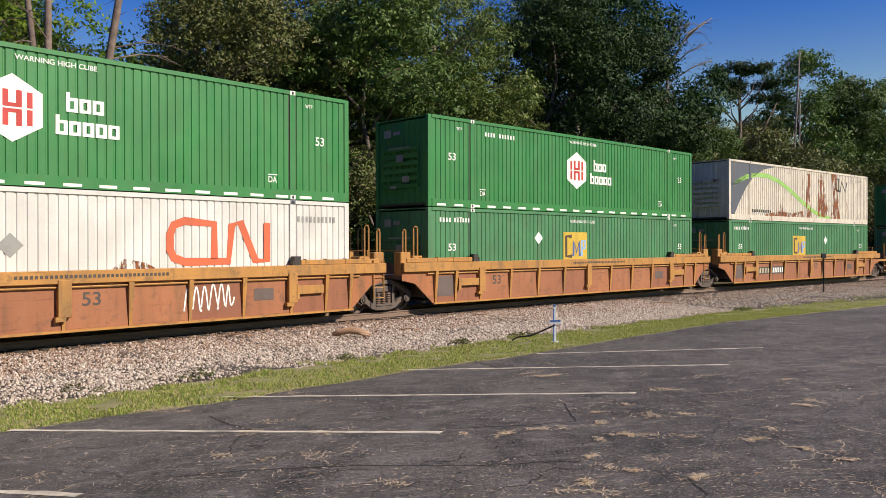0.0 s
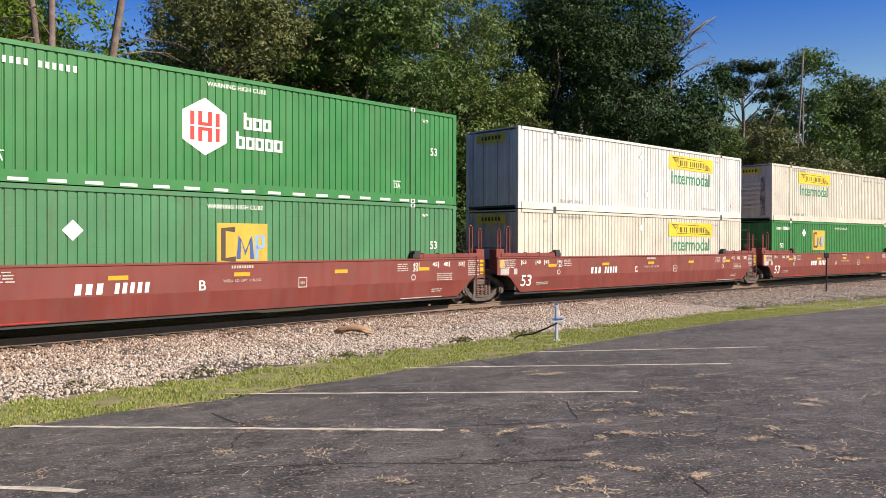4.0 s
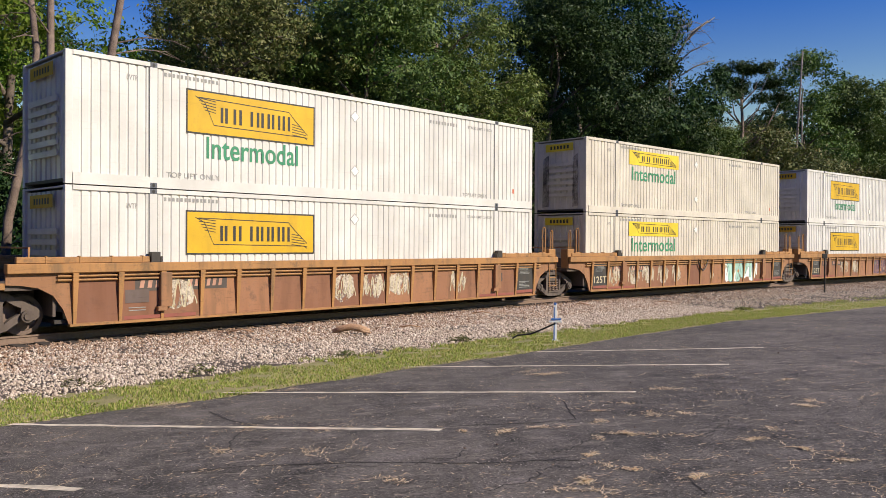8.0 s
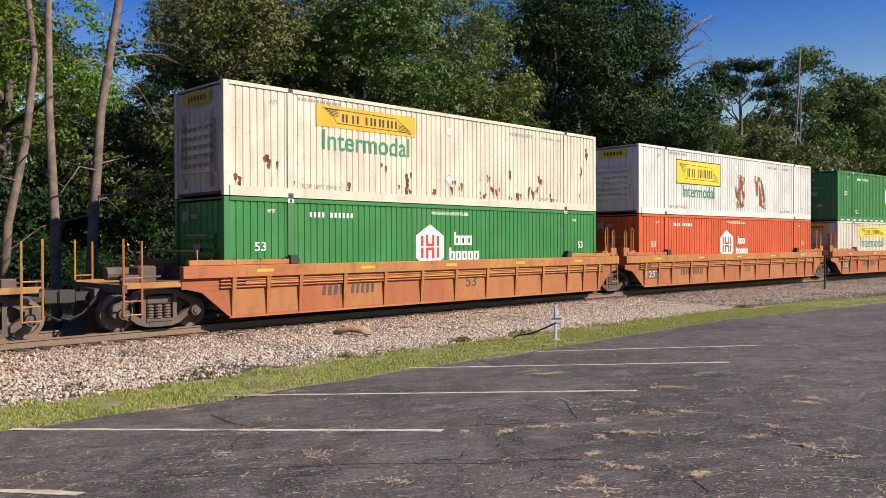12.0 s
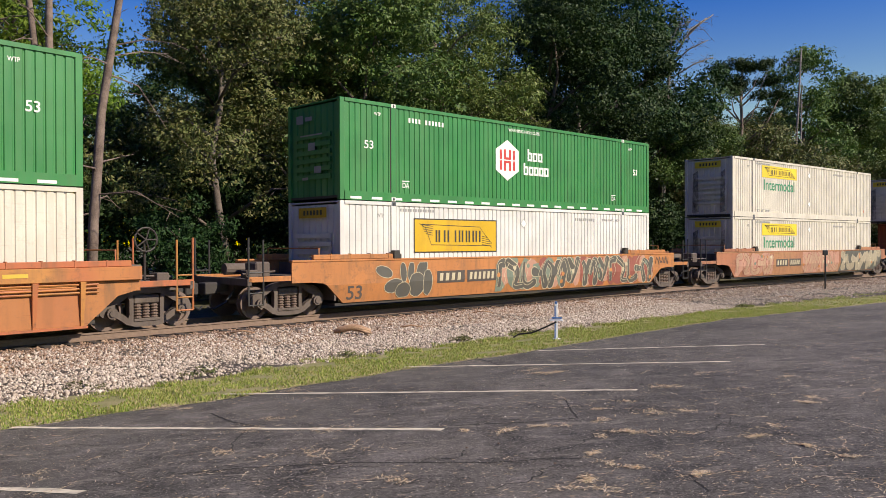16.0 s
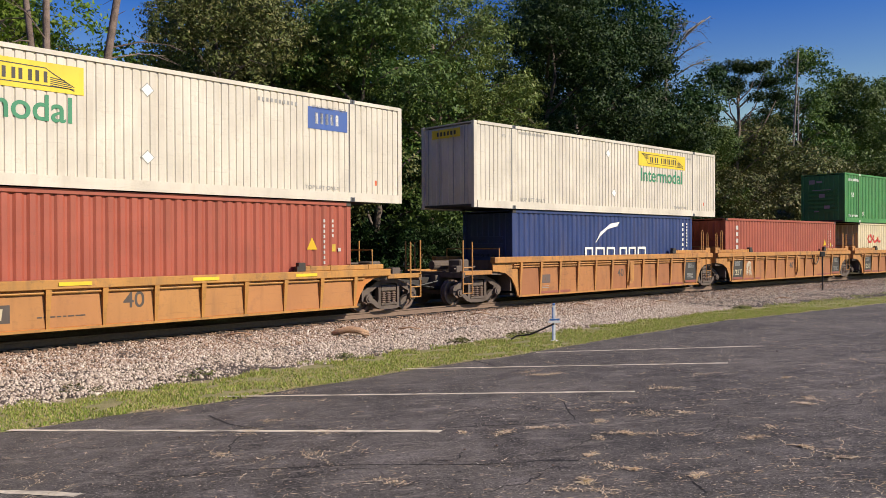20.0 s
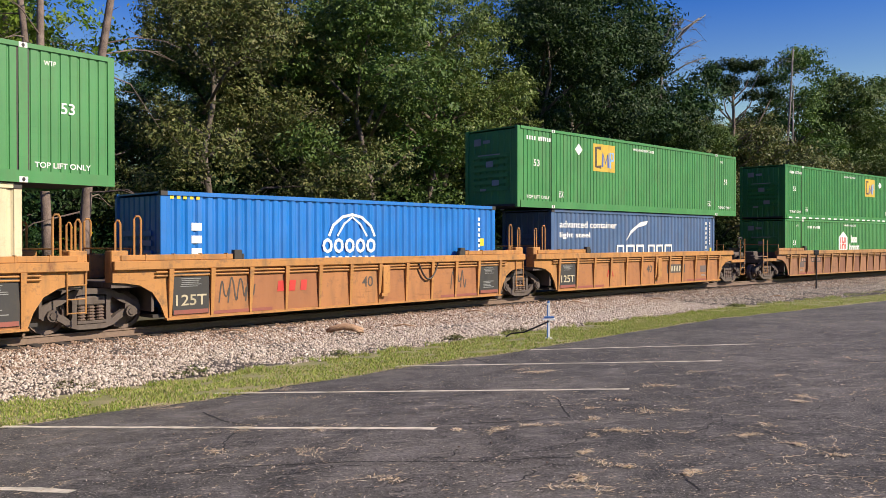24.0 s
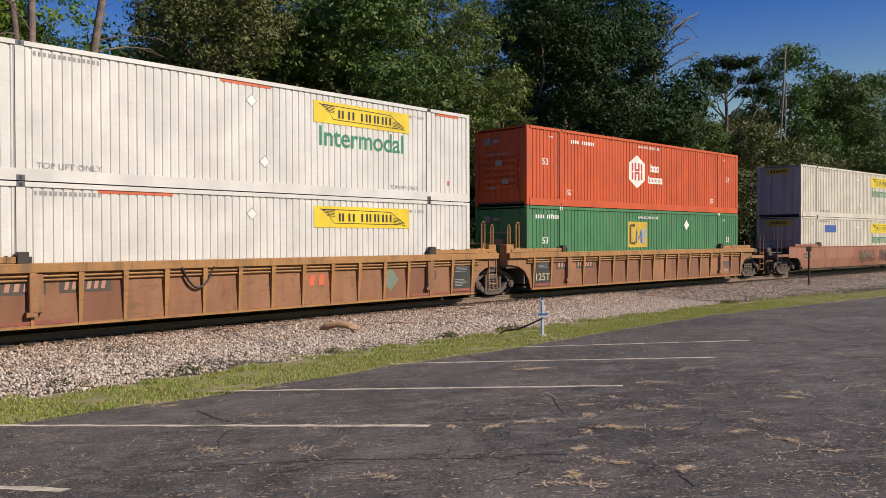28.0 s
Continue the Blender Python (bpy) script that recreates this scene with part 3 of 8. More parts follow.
    return root


def mark(root, name, mat, make, key=None):
    o = part(name, make, mat, root, key=key)
    return tagged(o, kind="stuff") if name in ("stencil", "end_stencil", "reflector_strip", "lettering") else o


def m_haul_sign(root, y, h, hl, x, mat=None, word=True, trim=True):
    """The haulier's yellow plate with a black rim, and the green word below it."""
    x -= hl
    zt, hi = (h - 0.5, 0.99) if trim else (h - 0.28, 0.6)
    k = hi / 0.99
    key = (h, round(x, 2), y, trim)
    if trim:
        mark(root, "sign_rim", M_BLACK, lambda bm: quad(bm, x - 0.04, x + 3.74, zt - 1.03, zt + 0.04, y), key)
    mark(root, "sign_plate", mat or M_YELLOW, lambda bm: quad(bm, x, x + 3.7, zt - hi, zt, y - 0.004), (*key, (mat or M_YELLOW).name))

    def name_bars(bm):
        yy = y - 0.008
        for cx, cw in ((0.98, 0.2), (1.36, 0.24), (1.86, 0.26), (2.18, 0.26), (2.50, 0.26), (2.82, 0.24)):
            quad(bm, x + cx - cw / 2, x + cx - cw / 2 + 0.075, zt - 0.70 * k, zt - 0.32 * k, yy)
            quad(bm, x + cx + cw / 2 - 0.075, x + cx + cw / 2, zt - 0.70 * k, zt - 0.32 * k, yy)
        for i in range(5):
            stroke(bm, [(x + 0.25 + i * 0.05, zt - (0.15 + i * 0.07) * k), (x + 0.75, zt - (0.2 + i * 0.07) * k)], 0.018, yy)
            stroke(bm, [(x + 3.0, zt - (0.5 + i * 0.07) * k), (x + 3.3 + i * 0.05, zt - (0.55 + i * 0.07) * k)], 0.018, yy)
        stroke(bm, [(x + a, zt - b * k) for a, b in ((0.2, 0.12), (0.45, 0.25), (0.7, 0.78), (3.4, 0.82), (3.5, 0.88))], 0.02, yy)
        stroke(bm, [(x + a, zt - b * k) for a, b in ((0.3, 0.14), (2.9, 0.2), (3.1, 0.4), (3.5, 0.75))], 0.02, yy)

    mark(root, "sign_lettering", M_BLACK, name_bars, key)
    if word:
        mark(root, "green_word", M_GREEN, lambda bm: letters(bm, "Intermodal", x + (0.5 if trim else 0.2), x + (3.2 if trim else 3.45), zt - hi - (0.62 if trim else 0.64), zt - hi - 0.08, y), key)


def m_end_sign(root, y, h, hl, mat, z=0.18, wide=0.7):
    """A small plate with bars on the end wall."""
    x = -hl - 0.036

    def plate(bm):
        bm.faces.new([bm.verts.new(p) for p in ((x, wide, h - z - 0.3), (x, -wide, h - z - 0.3), (x, -wide, h - z), (x, wide, h - z))])

    def ink(bm):
        for i in range(6):
            a = wide - 0.25 - i * (2 * wide - 0.4) / 6
            bm.faces.new([bm.verts.new(p) for p in ((x - 0.004, a, h - z - 0.22), (x - 0.004, a - 0.1, h - z - 0.22), (x - 0.004, a - 0.1, h - z - 0.08), (x - 0.004, a, h - z - 0.08))])
    mark(root, "end_plate", mat, plate, (h, hl, z, wide))
    mark(root, "end_stencil", M_BLACK if mat is not M_BLACK else M_WHITE, ink, (h, hl, z, wide))


def m_end_marks(root, y, h, hl):
    """White stencils on a dark end wall."""
    x = -hl - 0.036

    def ink(bm):
        for a, b, z0, z1 in ((0.8, 0.45, 0.35, 0.6), (0.35, 0.0, 0.42, 0.54), (0.2, -0.15, 1.2, 1.42), (0.6, -0.5, 0.95, 0.99), (-0.1, -0.45, 1.9, 2.1), (0.5, 0.2, 2.2, 2.28)):
            bm.faces.new([bm.verts.new(p) for p in ((x, a, h - z1), (x, b, h - z1), (x, b, h - z0), (x, a, h - z0))])
    mark(root, "end_stencil", M_GREY, ink, (h, hl))


def m_hex(root, y, h, hl, x, small=False, ink=None):
    """A white six-sided badge with red bars, and two short rows of white blocks."""
    x -= hl
    cx, cz = x + 0.6, h - 1.31
    key = (h, round(x, 2), small, y)
    mark(root, "badge", M_WHITE, lambda bm: poly(bm, [(cx + 0.69 * math.sin(i * math.pi / 3) * 1.0, cz + 0.70 * math.cos(i * math.pi / 3)) for i in range(5, -1, -1)], y), key)

    def red(bm):
        for dx in (-0.34, -0.13, 0.13, 0.34):
            quad(bm, cx + dx - 0.055, cx + dx + 0.055, cz + 0.02, cz + 0.38 - abs(dx) * 0.1, y - 0.004)
            quad(bm, cx + dx - 0.055, cx + dx + 0.055, cz - 0.38 + abs(dx) * 0.1, cz - 0.02, y - 0.004)
        quad(bm, cx - 0.12, cx + 0.12, cz + 0.02, cz + 0.10, y - 0.006)
        quad(bm, cx - 0.12, cx + 0.12, cz - 0.10, cz - 0.02, y - 0.006)

    mark(root, "badge_stroke", ink or M_RED, red, key)
    bx, sc = x + 1.5, (0.8 if small else 1.0)
    for n, z, shift in ((3, cz + 0.05, 0.22), (5, cz - 0.45, 0.0)):
        for i in range(n):
            a = bx + (shift + i * 0.285) * sc
            t = z + (0.42 if i == 0 else 0.30) * sc

            def block(bm):
                stroke(bm, [(a, z), (a, t)], 0.085 * sc, y)
                stroke(bm, [(a + 0.17 * sc, z), (a + 0.17 * sc, z + 0.30 * sc)], 0.085 * sc, y)
                stroke(bm, [(a - 0.04, z + 0.03), (a + 0.21 * sc, z + 0.03)], 0.07, y - 0.001)
                stroke(bm, [(a - 0.04, z + 0.27 * sc), (a + 0.21 * sc, z + 0.27 * sc)], 0.07, y - 0.001)
            mark(root, "wording_block", M_WHITE, block, (*key, n, i))


def m_square(root, y, h, hl, x, drop=0.28):
    """A gold square with a brown bracket, blue and pale blue strokes."""
    x += 0.08 - hl
    z = h - drop
    key = (h, round(x, 2), drop, y)
    mark(root, "gold_square", M_AMBER, lambda bm: quad(bm, x, x + 1.46, z - 1.08, z, y), key)
    mark(root, "brown_stroke", M_BROWN, lambda bm: stroke(bm, [(x + 0.5, z - 0.16), (x + 0.17, z - 0.16), (x + 0.17, z - 0.9), (x + 0.52, z - 0.9)], 0.14, y - 0.004), key)
    mark(root, "blue_stroke", M_BLUE, lambda bm: stroke(bm, [(x + 0.6, z - 0.9), (x + 0.64, z - 0.36), (x + 0.8, z - 0.75), (x + 0.96, z - 0.36), (x + 1.0, z - 0.9)], 0.12, y - 0.004), key)
    mark(root, "pale_blue_stroke", M_SKY, lambda bm: stroke(bm, [(x + 1.13, z - 0.92), (x + 1.13, z - 0.32), (x + 1.33, z - 0.32), (x + 1.33, z - 0.6), (x + 1.13, z - 0.6)], 0.1, y - 0.004), key)


def m_text(root, y, h, hl, text, x0, x1, drop, high, mat=None, part_name="lettering"):
    mark(root, part_name, mat or M_WHITE, lambda bm: letters(bm, text, x0 - hl, x1 - hl, h - drop - high, h - drop, y), (h, text, round(x0, 2), round(drop, 2), y))


def m_bars(root, y, h, hl, n, x0, x1, drop, high, mat=None):
    mark(root, "stencil", mat or M_WHITE, lambda bm: bars(bm, n, x0 - hl, x1 - hl, h - drop - high, h - drop, y), (h, n, round(x0, 2), round(drop, 2), y))


def m_stack(root, y, h, hl, n, x, drop, high, wide, mat=None):
    """Bars one below another, for lettering that runs down."""
    def make(bm):
        for i in range(n):
            quad(bm, x - hl, x - hl + wide, h - drop - high * (i + 0.6) / n, h - drop - high * i / n, y)
    mark(root, "stencil", mat or M_WHITE, make, (h, n, round(x, 2), round(drop, 2), high, y))


def m_quad(root, y, h, hl, x0, x1, drop, high, mat):
    mark(root, "painted_patch", mat, lambda bm: quad(bm, x0 - hl, x1 - hl, h - drop - high, h - drop, y), (h, round(x0, 2), round(drop, 2), round(x1, 2), y))


def m_diamond(root, y, h, hl, x, drop, r=0.24, mat=None, lift=0.0):
    y -= lift
    mark(root, "placard", mat or M_WHITE, lambda bm: poly(bm, [(x - hl - r, h - drop), (x - hl, h - drop - r), (x - hl + r, h - drop), (x - hl, h - drop + r)], y), (h, round(x, 2), round(drop, 2), r, y))


def m_stroke(root, y, h, hl, pts, width, mat, name="painted_line"):
    mark(root, name, mat, lambda bm: stroke(bm, [(a - hl, h - b) for a, b in pts], width, y))


def m_dashes(root, y, h, hl):
    """White dashes along the bottom rail."""
    mark(root, "reflector_strip", M_WHITE, lambda bm: [quad(bm, -hl + 0.35 + i * 0.78, -hl + 0.75 + i * 0.78, 0.03, 0.1, y - 0.028) for i in range(20)], (h, hl, y))


def m_shape(root, y, h, hl, pts, mat, lift=0.0):
    mark(root, "painted_field", mat, lambda bm: poly(bm, [(a - hl, h - b) for a, b in pts], y - lift))


MARKS = {"sign": m_haul_sign, "hex": m_hex, "square": m_square, "text": m_text, "bars": m_bars, "stack": m_stack, "quad": m_quad, "diamond": m_diamond, "stroke": m_stroke, "dashes": m_dashes, "shape": m_shape, "end_sign": m_end_sign, "end_marks": m_end_marks}

# ------------------------------------------------------------------ well cars
P_YELLOW = paint("car_yellow_ochre", (0.43, 0.205, 0.05), 0.28, 0.65, 0.6, rust_col=(0.20, 0.07, 0.03))
P_RUST = paint("car_rusty_orange", (0.36, 0.13, 0.05), 0.3, 0.65, 0.7, rust_col=(0.15, 0.055, 0.03))
P_BROWN = paint("car_rusty_brown", (0.30, 0.145, 0.07), 0.35, 0.7, 0.75, rust_col=(0.11, 0.045, 0.028))
P_OCHRE = paint("car_dull_ochre", (0.43, 0.195, 0.055), 0.32, 0.7, 0.65, rust_col=(0.17, 0.065, 0.03))
P_MAROON = paint("car_maroon", (0.20, 0.040, 0.032), 0.06, 0.25, 0.5)
P_UMBER = paint("car_red_brown", (0.27, 0.10, 0.06), 0.35, 0.6, 0.7, rust_col=(0.12, 0.045, 0.03), faded=(0.31, 0.135, 0.085))
P_CORAL = paint("car_orange_red", (0.35, 0.095, 0.036), 0.3, 0.6, 0.65, rust_col=(0.16, 0.055, 0.03), faded=(0.37, 0.145, 0.045))
P_SALMON = paint("car_faded_salmon", (0.35, 0.135, 0.07), 0.3, 0.6, 0.65, rust_col=(0.20, 0.075, 0.04), faded=(0.36, 0.17, 0.08))
P_AMBER = paint("car_amber", (0.46, 0.165, 0.035), 0.22, 0.35, 0.6, rust_col=(0.22, 0.075, 0.03))
P_FADED = paint("car_faded_red", (0.41, 0.175, 0.045), 0.25, 0.6, 0.6, rust_col=(0.20, 0.07, 0.03), faded=(0.39, 0.115, 0.045))
PANEL = {
    P_RUST.name: paint("panel_rusty_orange", (0.35, 0.135, 0.06), 0.3, 0.65, 0.7, rust_col=(0.21, 0.075, 0.045), vary=0.75),
    P_BROWN.name: paint("panel_rusty_brown", (0.32, 0.15, 0.075), 0.32, 0.7, 0.75, rust_col=(0.17, 0.07, 0.042), vary=0.85),
    P_OCHRE.name: paint("panel_dull_ochre", (0.39, 0.165, 0.055), 0.28, 0.65, 0.65, rust_col=(0.27, 0.10, 0.045), vary=0.75),
    P_CORAL.name: paint("panel_orange_red", (0.35, 0.088, 0.034), 0.3, 0.5, 0.65, rust_col=(0.36, 0.145, 0.055), vary=0.5, faded=(0.37, 0.14, 0.045)),
    "car_amber": paint("panel_amber", (0.42, 0.20, 0.06), 0.15, 0.4, 0.6, rust_col=(0.36, 0.13, 0.06), vary=0.5),
}
P_SILL = paint("car_ochre_brown", (0.36, 0.178, 0.062), 0.3, 0.7, 0.65, rust_col=(0.15, 0.06, 0.03))
P_TAWNY = paint("car_tawny_orange", (0.43, 0.165, 0.05), 0.28, 0.6, 0.6, rust_col=(0.33, 0.10, 0.045))
P_BLACK = paint("car_black_panel", (0.035, 0.033, 0.032), 0.1, 0.3, 0.6)

STYLES = {
    # body, chord, post spacing, chord depth, dark end plates, smooth side
    "ochre": (P_RUST, P_YELLOW, 1.62, 0.28, False, False),
    "maroon": (P_MAROON, P_MAROON, 0, 0.1, False, True),
    "brown": (P_BROWN, P_SILL, 1.035, 0.2, True, False),
    "coral": (P_CORAL, P_FADED, 1.5, 0.30, False, False),
    "smooth": (P_TAWNY, P_TAWNY, 0, 0.1, False, True),
    "amber": (P_AMBER, P_YELLOW, 1.25, 0.2, False, False),
    "dull": (P_OCHRE, P_OCHRE, 1.13, 0.2, True, False),
    "salmon": (P_SALMON, P_SALMON, 0, 0.1, False, True),
    "umber": (P_UMBER, P_UMBER, 0, 0.1, False, True),
}


def ring(bm, outer, inner, y0, y1, seg=24):
    """A flat ring with a round hole."""
    rows = []
    for r, y in ((outer, y0), (outer, y1), (inner, y1), (inner, y0)):
        rows.append([bm.verts.new((r * math.cos(2 * math.pi * k / seg), y, r * math.sin(2 * math.pi * k / seg))) for k in range(seg)])
    for a in range(4):
        p, q = rows[a], rows[(a + 1) % 4]
        for k in range(seg):
            bm.faces.new((p[k], p[(k + 1) % seg], q[(k + 1) % seg], q[k]))


def wheelset(parent, x):
    def make(bm):
        tube(bm, [(0, -1.05, 0), (0, 1.05, 0)], 0.08, 10)
        for sg in (-1, 1):
            ring(bm, 0.42, 0.335, *sorted((sg * 0.72, sg * 0.85)))
            disc(bm, 0, 0, *sorted((sg * 0.74, sg * 0.77)), 0.34, 24)
            disc(bm, 0, 0, *sorted((sg * 0.68, sg * 0.72)), 0.45, 24)
            disc(bm, 0, 0, *sorted((sg * 0.77, sg * 0.87)), 0.13, 12)
            for i in range(4):
                a = i * math.pi / 2
                box(bm, 0.27 * math.cos(a) - 0.03, 0.27 * math.cos(a) + 0.03, *sorted((sg * 0.77, sg * 0.785)), 0.27 * math.sin(a) - 0.03, 0.27 * math.sin(a) + 0.03)
        bmesh.ops.recalc_face_normals(bm, faces=bm.faces)
    w = part("wheelset", make, WHEEL, parent, key=(1,))
    w.matrix_basis = pose(x, 0, 0.42)
    return w


def limb(bm, pts, widths, y0, y1):
    """A curved cast member of the side view: a strip along the points, pushed from y0 to y1."""
    a, b = [], []
    for i, p in enumerate(pts):
        d = (Vector(pts[min(i + 1, len(pts) - 1)]) - Vector(pts[max(i - 1, 0)])).normalized()
        n = Vector((-d.y, d.x)) * widths[i] / 2
        a.append((p[0] + n.x, p[1] + n.y))
        b.append((p[0] - n.x, p[1] - n.y))
    prism(bm, a + b[::-1], y0, y1)


WHEELS = []


def truck(root, x):
    """A three-piece freight truck: side frames, bolster, springs and two wheelsets."""
    t = part("truck_bolster", lambda bm: [box(bm, -0.32, 0.32, -1.09, 1.09, 0.60, 0.80, 0.03), box(bm, -0.35, 0.35, -0.35, 0.35, 0.82, 0.95)], DUSTY, root, key=(1,))
    t.matrix_basis = pose(x, 0, 0)
    for sg in (-1, 1):
        def frame_side(bm):
            y0, y1 = sorted((sg * 0.94, sg * 1.1))
            limb(bm, [(-1.02, 0.56), (-0.86, 0.66), (-0.68, 0.73), (-0.5, 0.84), (-0.3, 0.90), (0, 0.915), (0.3, 0.90), (0.5, 0.84), (0.68, 0.73), (0.86, 0.66), (1.02, 0.56)], [0.14, 0.17, 0.15, 0.14, 0.13, 0.12, 0.13, 0.14, 0.15, 0.17, 0.14], y0, y1)
            limb(bm, [(-0.98, 0.44), (-0.78, 0.40), (-0.62, 0.31), (-0.48, 0.20), (-0.3, 0.14), (0, 0.125), (0.3, 0.14), (0.48, 0.20), (0.62, 0.31), (0.78, 0.40), (0.98, 0.44)], [0.12, 0.15, 0.15, 0.14, 0.13, 0.12, 0.13, 0.14, 0.15, 0.15, 0.12], y0 + 0.003, y1 - 0.003)
            for e in (-1, 1):
                limb(bm, [(e * 0.42, 0.16), (e * 0.385, 0.35), (e * 0.385, 0.7), (e * 0.44, 0.88)], [0.17, 0.10, 0.10, 0.16], y0 + 0.006, y1 - 0.006)
                prism(bm, [(e * x, z) for x, z in ((0.76, 0.34), (1.08, 0.33), (1.15, 0.40), (1.15, 0.54), (1.08, 0.64), (0.94, 0.69), (0.80, 0.66))], y0 - 0.004, y1 + 0.004)
            bmesh.ops.recalc_face_normals(bm, faces=bm.faces)
        f = part("side_frame", frame_side, DUSTY, t, key=(sg,))
        part("spring_seat", lambda bm: box(bm, -0.33, 0.33, *sorted((sg * 0.93, sg * 1.12)), 0.19, 0.26, 0.01), DUSTY, t, key=(sg,))
        for i in range(3):
            part("spring", lambda bm: tube(bm, [(-0.21 + 0.21 * i, sg * 1.04, 0.26 + 0.0165 * k) for k in range(21)], [0.095 if k % 4 in (1, 2) else 0.068 for k in range(21)], 10), WHEEL, t, key=(sg, i))
        for ax in (-0.89, 0.89):
            part("bearing_cap", lambda bm: [disc(bm, ax, 0.42, *sorted((sg * 1.1, sg * 1.2)), 0.13, 14), disc(bm, ax, 0.42, *sorted((sg * 1.2, sg * 1.23)), 0.08, 10)], DUSTY, t, key=(sg, ax))
    for ax in (-0.89, 0.89):
        WHEELS.append((wheelset(t, ax), root))
    return t


def rib(bm, x, low, high, out, sg):
    """A tapered rib with a wedge-shaped side."""
    a, b = out + sg * 0.03, out + sg * 0.115
    lo = [(x - 0.032, out, low), (x + 0.032, out, low), (x + 0.032, a, low), (x - 0.032, a, low)]
    hi = [(x - 0.062, out, high), (x + 0.062, out, high), (x + 0.062, b, high), (x - 0.062, b, high)]
    v = [bm.verts.new(p) for p in lo + hi]
    for f in ((0, 1, 2, 3), (4, 5, 6, 7), (0, 1, 5, 4), (1, 2, 6, 5), (2, 3, 7, 6), (3, 0, 4, 7)):
        bm.faces.new([v[k] for k in f])
    bmesh.ops.recalc_face_normals(bm, faces=bm.faces)


PLATES = {}
FOLDED = set()        # smooth-sided cars, whose wall leans inwards below the fold
FOLD, LEAN = 0.84, 0.17


def skirt(bm, xl, low, out, sg):
    """The lower part of a smooth side, leaning inwards, with sloping ends."""
    q = out - sg * LEAN * (FOLD - low)
    lo, hi = xl, xl + 0.6
    v = [bm.verts.new(p) for p in ((-lo, q, low), (lo, q, low), (hi, out, FOLD), (-hi, out, FOLD), (-lo, q - sg * 0.06, low), (lo, q - sg * 0.06, low), (hi, out - sg * 0.06, FOLD), (-hi, out - sg * 0.06, FOLD))]
    for f in ((0, 1, 2, 3), (4, 5, 6, 7), (0, 1, 5, 4), (1, 2, 6, 5), (2, 3, 7, 6), (3, 0, 4, 7)):
        bm.faces.new([v[i] for i in f])
    bmesh.ops.recalc_face_normals(bm, faces=bm.faces)


